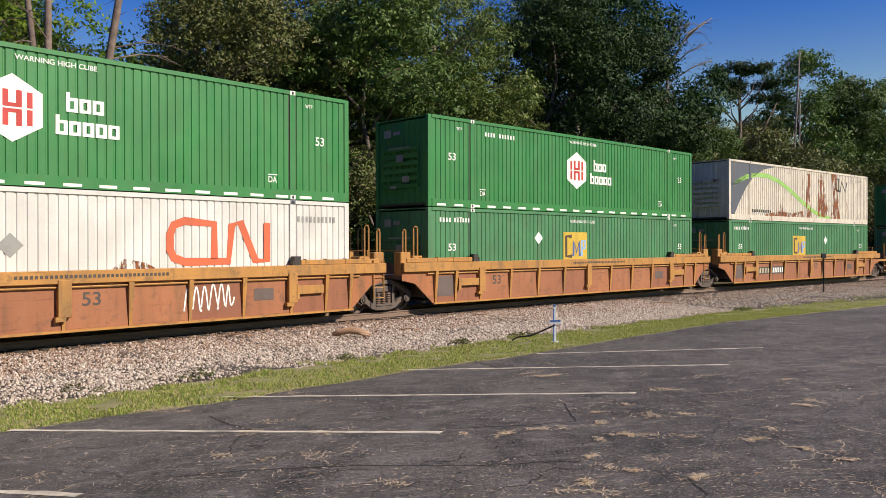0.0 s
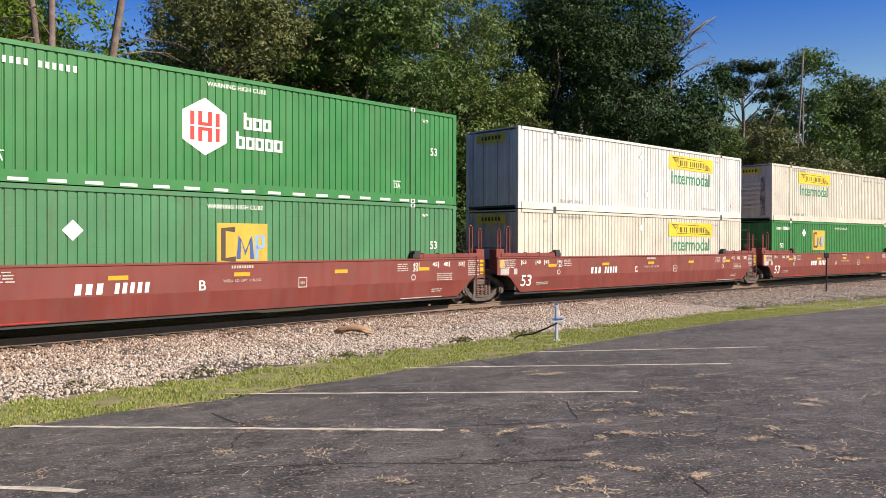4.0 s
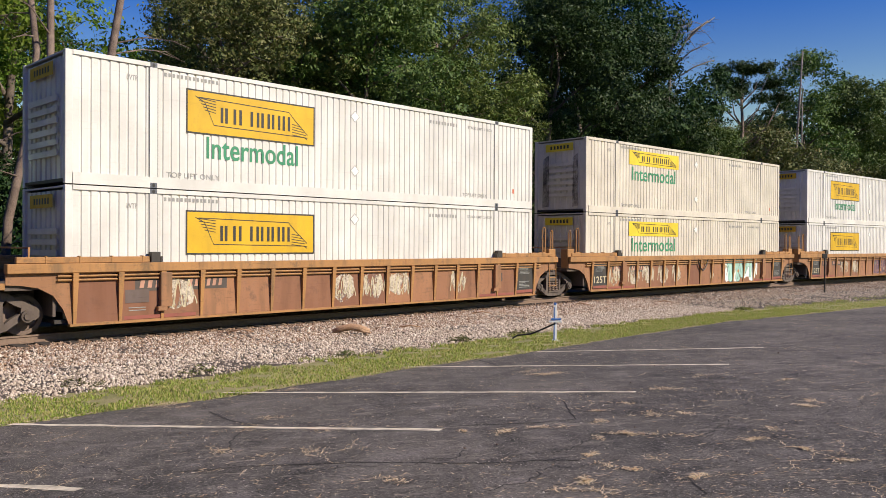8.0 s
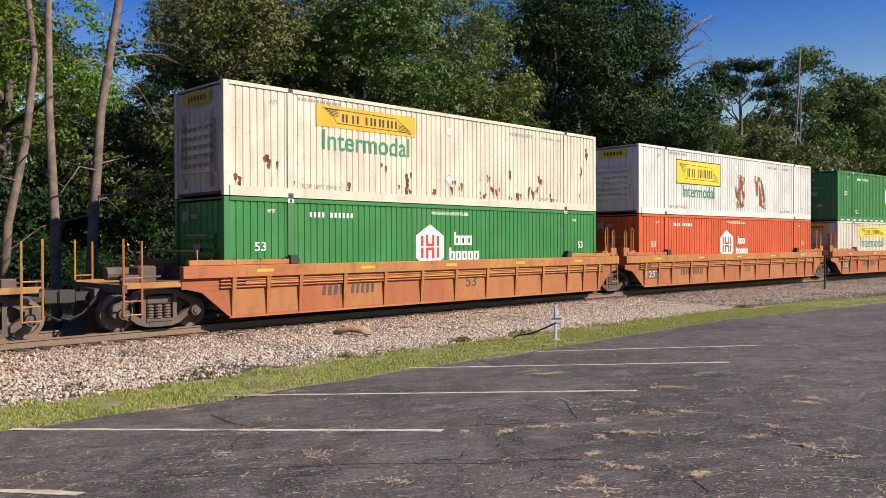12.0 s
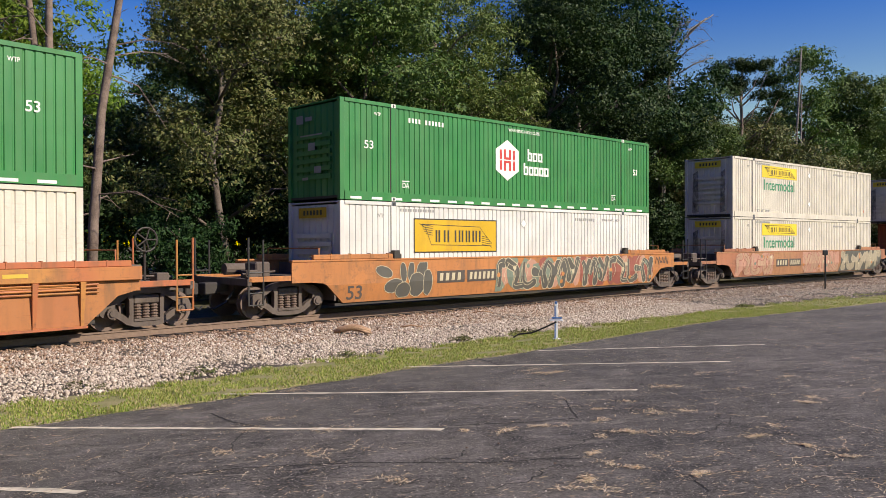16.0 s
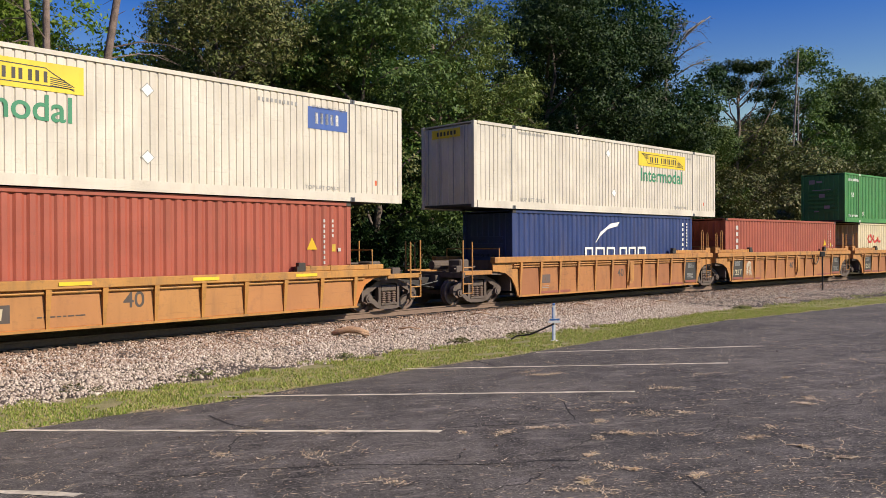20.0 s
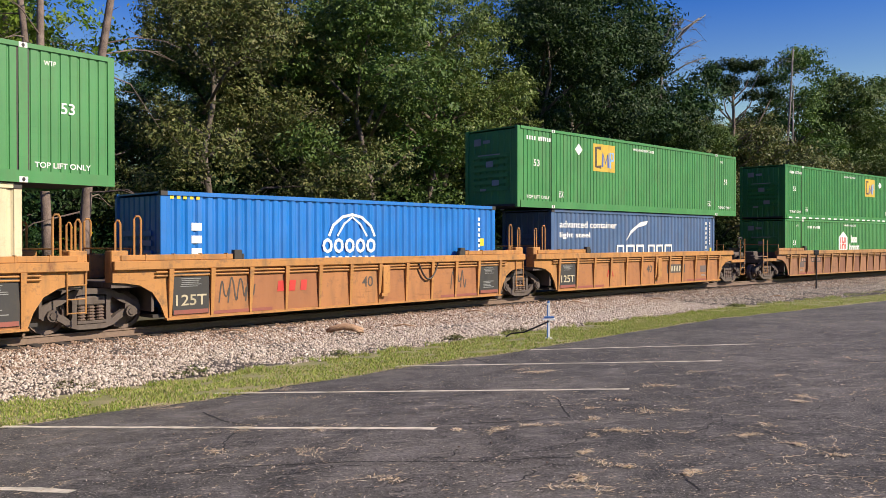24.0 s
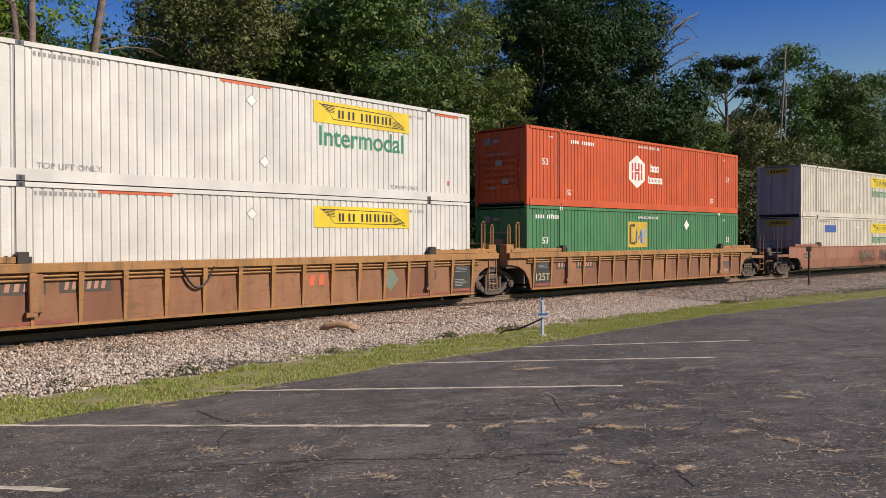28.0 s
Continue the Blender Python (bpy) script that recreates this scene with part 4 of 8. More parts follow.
def well_car(style, half, left, right, label, extras=None):
    """One unit of a well car, its middle at the origin, rail top at z = 0.
    left and right: ('coupler',) or ('joint', distance to the shared truck, own it or not)."""
    body, chord, pitch, deep, plates, smooth = STYLES[style]
    root = tagged(new("well_car"), label, "rail car", "well cars of the train")
    top = {"amber": 1.30, "ochre": 1.49, "coral": 1.49, "brown": 1.53, "dull": 1.58}.get(style, 1.55)
    low = 0.28 if style == "amber" else 0.32 if smooth else 0.23
    if smooth:
        FOLDED.add(root.name)
    xb = half + 0.05
    for sg in (-1, 1):
        out = sg * 1.47
        ya, yb = sorted((out, out - sg * 0.05))
        reach_l, reach_r = [(1.62 if style == "maroon" else 1.5 if smooth else 1.0) if k[0] == "coupler" else 1.0 for k in (left, right)]
        el, er = -xb - reach_l, xb + reach_r
        xl = xb - 0.25
        arch = [(xl + (0.6 if smooth else 0), FOLD if smooth else low), (xl + 0.72, 0.9 if smooth else 0.84), (xb + 0.9, 0.94)] if smooth or style in ("ochre", "coral") else [(xl, low), (xl + 0.12, 0.55), (xl + 0.32, 0.85), (xl + 0.62, 1.02), (xl + 0.95, 1.08), (xb + 0.98, 1.1)]
        ps = [(el, arch[-1][1])] + [(-x, z) for x, z in arch[::-1]] + arch + [(er, arch[-1][1]), (er, top - 0.02), (el, top - 0.02)]
        part("side_wall", lambda bm: prism(bm, ps, ya, yb), body, root, key=(half, sg, style, el, er))
        if not smooth:
            part("top_chord", lambda bm: box(bm, el, er, *sorted((out + sg * 0.10, out - sg * 0.12)), top - deep, top, 0.012), chord, root, key=(half, sg, deep, top))
            part("bottom_flange", lambda bm: box(bm, -xb + 0.25, xb - 0.25, *sorted((out + sg * 0.07, out - sg * 0.05)), low - 0.05, low, 0.0), chord, root, key=(half, sg, low))
            reach = xb - 0.36
            if style == "ochre":
                spots = [0.0, 1.47, 2.95, 4.43, 5.9, 7.07, reach]
                spots = [-x for x in spots[:0:-1]] + spots
            elif style == "coral":
                spots = [0.0, 1.485, 2.97, 4.455, 5.94, 6.94, reach]
                spots = [-x for x in spots[:0:-1]] + spots
            else:
                n = max(2, int(round(2 * xb / pitch)))
                spots = [-reach + 2 * reach * i / n for i in range(n + 1)]
            for i, x in enumerate(spots):
                # ribs stand out more at the top than at the foot
                part("post", lambda bm: rib(bm, x, low, top - deep, out, sg), chord, root, key=(half, sg, deep, round(x, 3), top))
            for i in range(len(spots) - 1):
                wide = spots[i + 1] - spots[i]
                o = part("panel", lambda bm: box(bm, -wide / 2 + 0.045, wide / 2 - 0.045, *sorted((out + sg * 0.004, out - sg * 0.01)), low + 0.02, top - deep - 0.02), PANEL[body.name], root, key=(half, sg, deep, round(wide, 3), top))
                o.location.x = (spots[i] + spots[i + 1]) / 2
            for k in (0, 1, 2)[:{"coral": 3, "brown": 2, "dull": 2}.get(style, 1)]:
                part("upper_pipe", lambda bm: tube(bm, [(-xb, out + sg * 0.045, top - deep - 0.07 - 0.085 * k), (xb, out + sg * 0.045, top - deep - 0.07 - 0.085 * k)], 0.024, 6), chord, root, key=(half, sg, deep, k, top))
        else:
            part("top_chord", lambda bm: box(bm, el, er, *sorted((out + sg * 0.02, out - sg * 0.14)), top - 0.06, top, 0.015), chord, root, key=(half, sg, deep, el, er))
            part("lower_skirt", lambda bm: skirt(bm, xl, low, out, sg), body, root, key=(half, sg, low))
        for e in (-1, 1):
            if style == "dull" and (left, right)[e > 0][0] == "coupler":
                continue
            part("guide_rail", lambda bm: [box(bm, *sorted((e * (xb - 2.05), e * (xb + 0.8))), *sorted((out, out - sg * 0.12)), top + 0.002, top + 0.14, 0.015)] + [box(bm, *sorted((e * (xb - 1.9 + k * 0.7), e * (xb - 1.87 + k * 0.7))), *sorted((out + sg * 0.01, out - sg * 0.13)), top + 0.004, top + 0.16) for k in range(4)], chord, root, key=(half, sg, e, top))
            part("container_guide", lambda bm: [box(bm, *sorted((e * (xb - 2.3), e * (xb - 2.07))), *sorted((out + sg * 0.03, out - sg * 0.12)), top - 0.0, top + 0.24, 0.01), box(bm, *sorted((e * (xb - 2.35), e * (xb - 2.3))), *sorted((out + sg * 0.03, out - sg * 0.1)), top, top + 0.14)], IRON, root, key=(half, sg, e, top))
            if plates and (left, right)[e > 0][0] == "joint":
                PLATES.setdefault(root.name, set()).add(e)
                part("dark_plate", lambda bm: box(bm, *sorted((e * (xb - 0.42), e * (xb - 1.36))), *sorted((out + sg * 0.03, out + sg * 0.002)), low + 0.06, top - 0.3), P_BLACK, root, key=(half, sg, e))
    part("well_floor", lambda bm: [box(bm, -xb, xb, -1.34, 1.34, 0.24, 0.32)], IRON, root, key=(half,))
    for e, kind in ((-1, left), (1, right)):
        def end_deck(bm):
            box(bm, *sorted((e * xb, e * (xb + 0.06))), -1.4, 1.4, 0.4, 1.45)
            box(bm, *sorted((e * (xb + 0.06), e * (xb + 1.0))), -1.4, 1.4, 0.98, 1.1)
            box(bm, *sorted((e * (xb + 0.06), e * (xb + 1.3))), -0.3, 0.3, 0.62, 0.97)
        part("end_deck", end_deck, DUSTY, root, key=(half, e))
        xe = xb + 1.0
        for sy in (-1, 1):
            if kind[0] == "coupler":
                continue
            for i, (dx, hh, w) in enumerate(((0.3, 2.6, 0.16), (0.78, 2.5, 0.12))):
                part("grab_iron", lambda bm: tube(bm, [(e * (xb + dx), sy * 1.38, 1.1), (e * (xb + dx), sy * 1.38, hh - 0.08), (e * (xb + dx + 0.04), sy * 1.38, hh), (e * (xb + dx + w - 0.04), sy * 1.38, hh), (e * (xb + dx + w), sy * 1.38, hh - 0.08), (e * (xb + dx + w), sy * 1.38, 1.1)], 0.026, 6), chord, root, key=(half, e, sy, i))
            part("end_block", lambda bm: [box(bm, *sorted((e * (xb + 0.62), e * (xb + 1.02))), *sorted((sy * 1.44, sy * 1.1)), 1.1, 1.82, 0.02), box(bm, *sorted((e * (xb + 0.1), e * (xb + 0.5))), *sorted((sy * 1.4, sy * 1.0)), 1.1, 1.7, 0.02)], chord, root, key=(half, e, sy))
            part("ladder_rung", lambda bm: [tube(bm, [(e * (xb + 0.55), sy * 1.5, 0.45), (e * (xb + 0.55), sy * 1.5, 1.6)], 0.018, 6), tube(bm, [(e * (xb + 0.95), sy * 1.5, 0.45), (e * (xb + 0.95), sy * 1.5, 1.6)], 0.018, 6)] + [tube(bm, [(e * (xb + 0.55), sy * 1.5, 0.48 + k * 0.3), (e * (xb + 0.95), sy * 1.5, 0.48 + k * 0.3)], 0.015, 6) for k in range(4)], chord, root, key=(half, e, sy)) if e > 0 else None
        part("hand_rail", lambda bm: [tube(bm, [(e * (xb + 0.5), -1.3, 1.1), (e * (xb + 0.5), -1.3, 1.86), (e * (xb + 0.5), 1.3, 1.86), (e * (xb + 0.5), 1.3, 1.1)], 0.022, 6)], chord, root, key=(half, e))
        if kind[0] == "coupler":
            xq = xb + (0.7 if style == "maroon" else 0.4 if smooth else 0.0)
            iron = P_BLACK if style in ("smooth", "salmon", "umber") else chord
            part("end_platform", lambda bm: [box(bm, *sorted((e * (xb + 1.0), e * (xq + 2.3))), -0.95, 0.95, 1.02, 1.07), box(bm, *sorted((e * (xb + 1.3), e * (xb + 2.6))), -0.35, 0.35, 0.62, 0.99), box(bm, *sorted((e * (xq + 2.3), e * (xq + 2.42))), -1.45, 1.45, 0.92, 1.1)], DUSTY, root, key=(xq, e))
            part("coupler", lambda bm: [box(bm, *sorted((e * (xb + 2.6), e * 11.3)), -0.09, 0.09, 0.72, 0.92), box(bm, *sorted((e * 11.25, e * 11.64)), -0.17, 0.2, 0.66, 0.98, 0.03)], IRON, root, key=(xq, e))
            part("brake_gear", lambda bm: [box(bm, *sorted((e * (xq + 1.15), e * (xq + 1.6))), -0.5, 0.1, 1.07, 1.5, 0.04), tube(bm, [(e * (xq + 1.1), 0.5, 1.3), (e * (xq + 2.0), 0.5, 1.3)], 0.16, 12), tube(bm, [(e * (xq + 1.2), -0.8, 1.25), (e * (xq + 2.2), -0.8, 1.2)], 0.03, 6), box(bm, *sorted((e * (xq + 1.75), e * (xq + 2.1))), -0.85, -0.55, 1.07, 1.3, 0.02)], DUSTY, root, key=(xq, e))
            for sy in (-1, 1):
                for dx, up in ((2.38, 2.15), (1.95, 2.1)):
                    part("ladder_stile", lambda bm: tube(bm, [(e * (xq + dx), sy * 1.43, 0.4), (e * (xq + dx), sy * 1.43, up)], 0.027, 6), iron, root, key=(xq, e, sy, dx))
                for z in (0.41, 0.72, 1.08, 1.25):
                    part("ladder_rung", lambda bm: tube(bm, [(e * (xq + 2.38), sy * 1.43, z), (e * (xq + 1.95), sy * 1.43, z)], 0.02, 6), iron, root, key=(xq, e, sy, z))
                part("corner_sill", lambda bm: box(bm, *sorted((e * (xb + 1.0), e * (xq + 2.4))), *sorted((sy * 1.45, sy * 1.3)), 1.0, 1.14, 0.01), chord, root, key=(xq, e, sy))
            part("air_hose", lambda bm: tube(bm, [(e * (xb + 2.6), -0.45, 0.8), (e * 11.2, -0.45, 0.45), (e * 11.5, -0.4, 0.3), (e * 11.64, -0.3, 0.36)], 0.03, 6), RUBBER, root, key=(xq, e))
            truck(root, e * (half + 1.42))
        elif kind[2]:
            truck(root, e * kind[1])
        if kind[0] == "joint":
            part("joint_arm", lambda bm: box(bm, *sorted((e * (xb + 1.3), e * (kind[1] - 0.02))), -0.25, 0.25, 0.98, 1.2, 0.03), IRON, root, key=(half, e, kind[1]))
    if extras:
        extras(root, half)
    return root


# ------------------------------------------------------------------ stencils and graffiti on the cars
SIDE = -1.477
G_SLATE = paint("spray_slate", (0.085, 0.080, 0.068), 0.0, 0.3, 0.6)
G_CREAM = paint("spray_cream", (0.50, 0.43, 0.29), 0.0, 0.35, 0.6)
G_PEACH = paint("spray_peach", (0.42, 0.26, 0.17), 0.0, 0.4, 0.6)
G_TAUPE = paint("spray_taupe", (0.34, 0.285, 0.20), 0.0, 0.4, 0.6)
G_TEAL = paint("spray_teal", (0.17, 0.21, 0.16), 0.0, 0.3, 0.6)
G_MINT = paint("spray_mint", (0.35, 0.58, 0.50), 0.0, 0.3, 0.6)
G_MAROON = paint("spray_maroon", (0.26, 0.075, 0.055), 0.0, 0.3, 0.6)
G_ROSE = paint("spray_rose", (0.46, 0.24, 0.17), 0.0, 0.35, 0.6)
G_PURPLE = paint("spray_purple", (0.09, 0.05, 0.085), 0.0, 0.3, 0.6)
G_PANEL = paint("panel_dark", (0.13, 0.095, 0.085), 0.3, 0.4, 0.8)
G_FADED = patchy_rust("spray_faded", (0.42, 0.36, 0.29))
G_ORANGE = paint("spray_orange", (0.50, 0.20, 0.06), 0.0, 0.3, 0.6)
G_DIM = paint("stencil_dim", (0.075, 0.06, 0.052), 0.0, 0.3, 0.7)


def cut(root, name, mat, make):
    def bent(bm):
        make(bm)
        if root.name in FOLDED:
            bmesh.ops.bisect_plane(bm, geom=bm.verts[:] + bm.edges[:] + bm.faces[:], plane_co=(0, 0, FOLD), plane_no=(0, 0, 1))
            for v in bm.verts:
                v.co.y += LEAN * max(0.0, FOLD - v.co.z)
    o = part(name, bent, mat, root)
    return tagged(o, kind="stuff") if name in ("stencil", "small_print") else o


def number(root, text, x, z, high, mat):
    cut(root, "stencil", mat, lambda bm: letters(bm, text, x, x + high * 0.72 * len(text) * 0.95, z, z + high, SIDE))


def tally(root, n, x0, x1, z0, z1, mat, plate=None, gap=0.46):
    if plate:
        cut(root, "stencil_plate", plate, lambda bm: quad(bm, x0 - 0.1, x1 + 0.08, z0 - 0.07, z1 + 0.07, SIDE))
    cut(root, "stencil", mat, lambda bm: bars(bm, n, x0, x1, z0, z1, SIDE - 0.004, gap, 0.03))


def fine_print(root, x0, x1, z0, z1, mat, seed):
    rp = random.Random(seed)

    def make(bm):
        z = z1
        while z > z0:
            a = x0
            while a < x1 - 0.05:
                w = rp.uniform(0.06, 0.22)
                quad(bm, a, min(x1, a + w), z - 0.028, z, SIDE - 0.003)
                a += w + 0.035
            z -= 0.065
    cut(root, "small_print", mat, make)


def scribble(root, x0, x1, z0, z1, mat, seed, w=0.035):
    """A quick tag: looping thin strokes."""
    rp = random.Random(seed)

    def make(bm):
        n = max(2, int((x1 - x0) / 0.22))
        for i in range(n):
            a, b = x0 + (x1 - x0) * i / n, x0 + (x1 - x0) * (i + 1.1) / n
            pts = [(a, rp.uniform(z0, z0 + 0.1)), (a + 0.3 * (b - a), z1 - rp.uniform(0, 0.15) * (z1 - z0)), (a + 0.55 * (b - a), rp.uniform(z0, z1)), (a + 0.8 * (b - a), rp.uniform(z0, (z0 + z1) / 2)), (b, rp.uniform(z0, z1))]
            smooth_stroke(bm, pts, w, SIDE - 0.005)
    cut(root, "graffiti_tag", mat, make)


def smooth_stroke(bm, pts, w, y):
    out = []
    for i in range(len(pts) - 1):
        p = [Vector(pts[max(0, min(len(pts) - 1, i + k))]) for k in (-1, 0, 1, 2)]
        for k in range(6):
            t = k / 6
            out.append(tuple(0.5 * (2 * p[1] + (p[2] - p[0]) * t + (2 * p[0] - 5 * p[1] + 4 * p[2] - p[3]) * t * t + (3 * p[1] - p[0] - 3 * p[2] + p[3]) * t ** 3)))
    out.append(tuple(pts[-1]))
    stroke(bm, out, w, y)


def burner(root, x0, x1, z0, z1, n, rim, fill, glow, seed, petals=False):
    """Large graffiti: a dense dark mass, swept by thin pale curves, with small fills of colour."""
    rp = random.Random(seed)
    hz = z1 - z0

    def clip(pts):
        return [(min(x1, max(x0, x)), min(z1, max(z0, z))) for x, z in pts]

    def blob(cx, cz, rx, rz, m, turn=0.0, rough=0.25):
        pts = []
        for k in range(m):
            t = 2 * math.pi * k / m
            q = 1 + rp.uniform(-rough, rough)
            u, v = rx * math.cos(t) * q, rz * math.sin(t) * q
            pts.append((cx + u * math.cos(turn) - v * math.sin(turn), cz + u * math.sin(turn) + v * math.cos(turn)))
        return clip(pts)
    if petals:
        for i, (fx, fz, rx, rz, turn) in enumerate(((0.2, 0.75, 0.34, 0.16, -0.3), (0.35, 0.35, 0.36, 0.2, 0.2), (0.5, 0.72, 0.13, 0.3, 0.1), (0.62, 0.75, 0.13, 0.3, -0.15), (0.8, 0.8, 0.2, 0.34, -0.5), (0.72, 0.35, 0.34, 0.36, 0.0), (0.5, 0.2, 0.3, 0.24, 0.1), (0.9, 0.4, 0.2, 0.4, 0.0))):
            cx, cz = x0 + fx * (x1 - x0), z0 + fz * hz
            ring = blob(cx, cz, rx, rz * hz, 14, turn, 0.04)
            y = SIDE - 0.003 - 0.001 * i
            cut(root, "graffiti_shape", fill, lambda bm: poly(bm, ring, y))
            cut(root, "graffiti_line", rim, lambda bm: stroke(bm, ring + ring[:1], 0.018, y - 0.0005))
        return
    for i in range(n * 2):
        pts = blob(x0 + (x1 - x0) * (i + 0.5) / (2 * n), z0 + hz * rp.uniform(0.35, 0.65), (x1 - x0) / n * rp.uniform(0.4, 0.6), hz * rp.uniform(0.42, 0.6), 11, 0.0, 0.15)
        cut(root, "graffiti_cloud", (glow, G_ROSE, glow, G_MAROON)[i % 4] if glow in (G_TEAL, G_MAROON) else glow, lambda bm: poly(bm, pts, SIDE - 0.0005 - 0.0001 * i))
    w = (x1 - x0) / n
    for i in range(n):
        # fat tapering hooks with bulbs, that spell nothing
        form = FORMS[(i * 2 + seed) % len(FORMS)]
        turn, big = rp.uniform(-0.28, 0.28), rp.uniform(1.0, 1.12)
        cx, cz = x0 + w * (i + 0.5), z0 + hz * 0.5
        t = min(w, 1.0) * rp.uniform(0.36, 0.46)
        lines = []
        for line in form:
            q = []
            for u, v in line:
                a, b = (u - 0.5) * w * big, (v - 0.5) * hz * big
                q.append((cx + a - b * turn, cz + b + a * turn * 0.4))
            lines.append([(min(x1 - t * 0.55, max(x0 + t * 0.55, x)), min(z1 - t * 0.55, max(z0 + t * 0.55, z))) for x, z in q])
        y = SIDE - 0.004 - 0.003 * (i % 2)
        cut(root, "graffiti_rim", rim, lambda bm: [bulb_stroke(bm, q, t + 0.05, y - 0.0002 * k) for k, q in enumerate(lines)])
        cut(root, "graffiti_shape", fill, lambda bm: [bulb_stroke(bm, q, t, y - 0.0012 - 0.0002 * k) for k, q in enumerate(lines)])
        cut(root, "graffiti_line", rim, lambda bm: smooth_stroke(bm, [(p[0] - t * 0.2, p[1] + 0.03) for p in lines[0]], 0.02, y - 0.0018))
    for i in range(n):
        # quick pale slashes between the shapes
        a = x0 + (x1 - x0) * (i + rp.random()) / n
        z = z0 + hz * rp.uniform(0.05, 0.4)
        q = [(min(x1, max(x0, x)), min(z1 - 0.01, max(z0 + 0.01, v))) for x, v in ((a, z), (a + 0.12, z + 0.3), (a + 0.04, z + 0.45), (a + 0.3, z + 0.85))]
        cut(root, "graffiti_line", rim, lambda bm: smooth_stroke(bm, q, 0.022, SIDE - 0.0105))
    for i in range(n):
        pts = blob(x0 + (x1 - x0) * rp.random(), z0 + hz * rp.uniform(0.15, 0.85), 0.09, 0.08, 9, 0.0, 0.1)
        cut(root, "graffiti_spot", (G_ORANGE, G_TEAL, G_CREAM)[i % 3], lambda bm: poly(bm, pts, SIDE - 0.010))


def bulb_stroke(bm, pts, t, y):
    """A sprayed stroke that swells towards its end and closes in a round bulb."""
    out = []
    for i in range(len(pts) - 1):
        p = [Vector(pts[max(0, min(len(pts) - 1, i + k))]) for k in (-1, 0, 1, 2)]
        for k in range(7):
            u = k / 7
            out.append(0.5 * (2 * p[1] + (p[2] - p[0]) * u + (2 * p[0] - 5 * p[1] + 4 * p[2] - p[3]) * u * u + (3 * p[1] - p[0] - 3 * p[2] + p[3]) * u ** 3))
    out.append(Vector(pts[-1]))
    l, r, n = [], [], len(out)
    for i, p in enumerate(out):
        d = (out[min(n - 1, i + 1)] - out[max(0, i - 1)]).normalized()
        w = t * (0.62 + 0.5 * i / (n - 1)) / 2
        l.append(bm.verts.new((p.x - d.y * w, y, p.y + d.x * w)))
        r.append(bm.verts.new((p.x + d.y * w, y, p.y - d.x * w)))
    for i in range(n - 1):
        bm.faces.new((l[i], r[i], r[i + 1], l[i + 1]))
    e = out[-1]
    poly(bm, [(e.x + 0.56 * t * math.cos(k * 0.524), e.y + 0.56 * t * math.sin(k * 0.524)) for k in range(12)], y - 0.0001)


# fat sprayed hooks and wedges, drawn in a unit box
FORMS = (
    (((0.1, 0.1), (0.2, 0.75), (0.75, 1.0)),),
    (((0.05, 0.85), (0.5, 0.6), (0.45, 0.05)), ((0.45, 0.3), (0.95, 0.75))),
    (((0.9, 0.05), (0.35, 0.2), (0.6, 0.6), (0.15, 1.0)),),
    (((0.0, 0.4), (0.55, 1.0), (1.0, 0.3)), ((0.55, 0.95), (0.5, 0.1))),
    (((0.15, 1.0), (0.1, 0.35), (0.5, 0.0), (0.95, 0.25)),),
    (((0.1, 0.0), (0.9, 0.95)), ((0.55, 0.5), (0.1, 0.85))),
    (((0.95, 1.0), (0.7, 0.5), (0.95, 0.0)), ((0.7, 0.5), (0.0, 0.55))),
)


def brake_wheel(root, x, z=2.1):
    part("brake_wheel", lambda bm: [tube(bm, [(x + 0.28 * math.cos(a * math.pi / 8), -1.28, z + 0.28 * math.sin(a * math.pi / 8)) for a in range(17)], 0.024, 6)] + [tube(bm, [(x, -1.28, z), (x + 0.27 * math.cos(k * 1.257), -1.28, z + 0.27 * math.sin(k * 1.257))], 0.018, 5) for k in range(5)] + [tube(bm, [(x, -1.22, 1.1), (x, -1.22, z)], 0.03, 6)], IRON, root)


def chain(root, x0, x1, z, sag):
    part("hanging_chain", lambda bm: tube(bm, [(x0 + (x1 - x0) * i / 10, -1.56, z - sag * (1 - (i / 5 - 1) ** 2)) for i in range(11)], 0.028, 6), IRON, root)


def brackets(root, xs, mat):
    for x in xs:
        part("lift_bracket", lambda bm: [box(bm, x - 0.14, x + 0.14, -1.60, -1.47, 0.5, 1.3, 0.012), box(bm, x - 0.2, x + 0.02, -1.6, -1.47, 0.42, 0.52)], mat, root)


def step_box(root, x, mat):
    part("step_box", lambda bm: [box(bm, x - 0.45, x + 0.45, -1.58, -1.47, 0.72, 0.95, 0.01), box(bm, x - 0.5, x - 0.4, -1.6, -1.47, 0.6, 0.98)], mat, root)


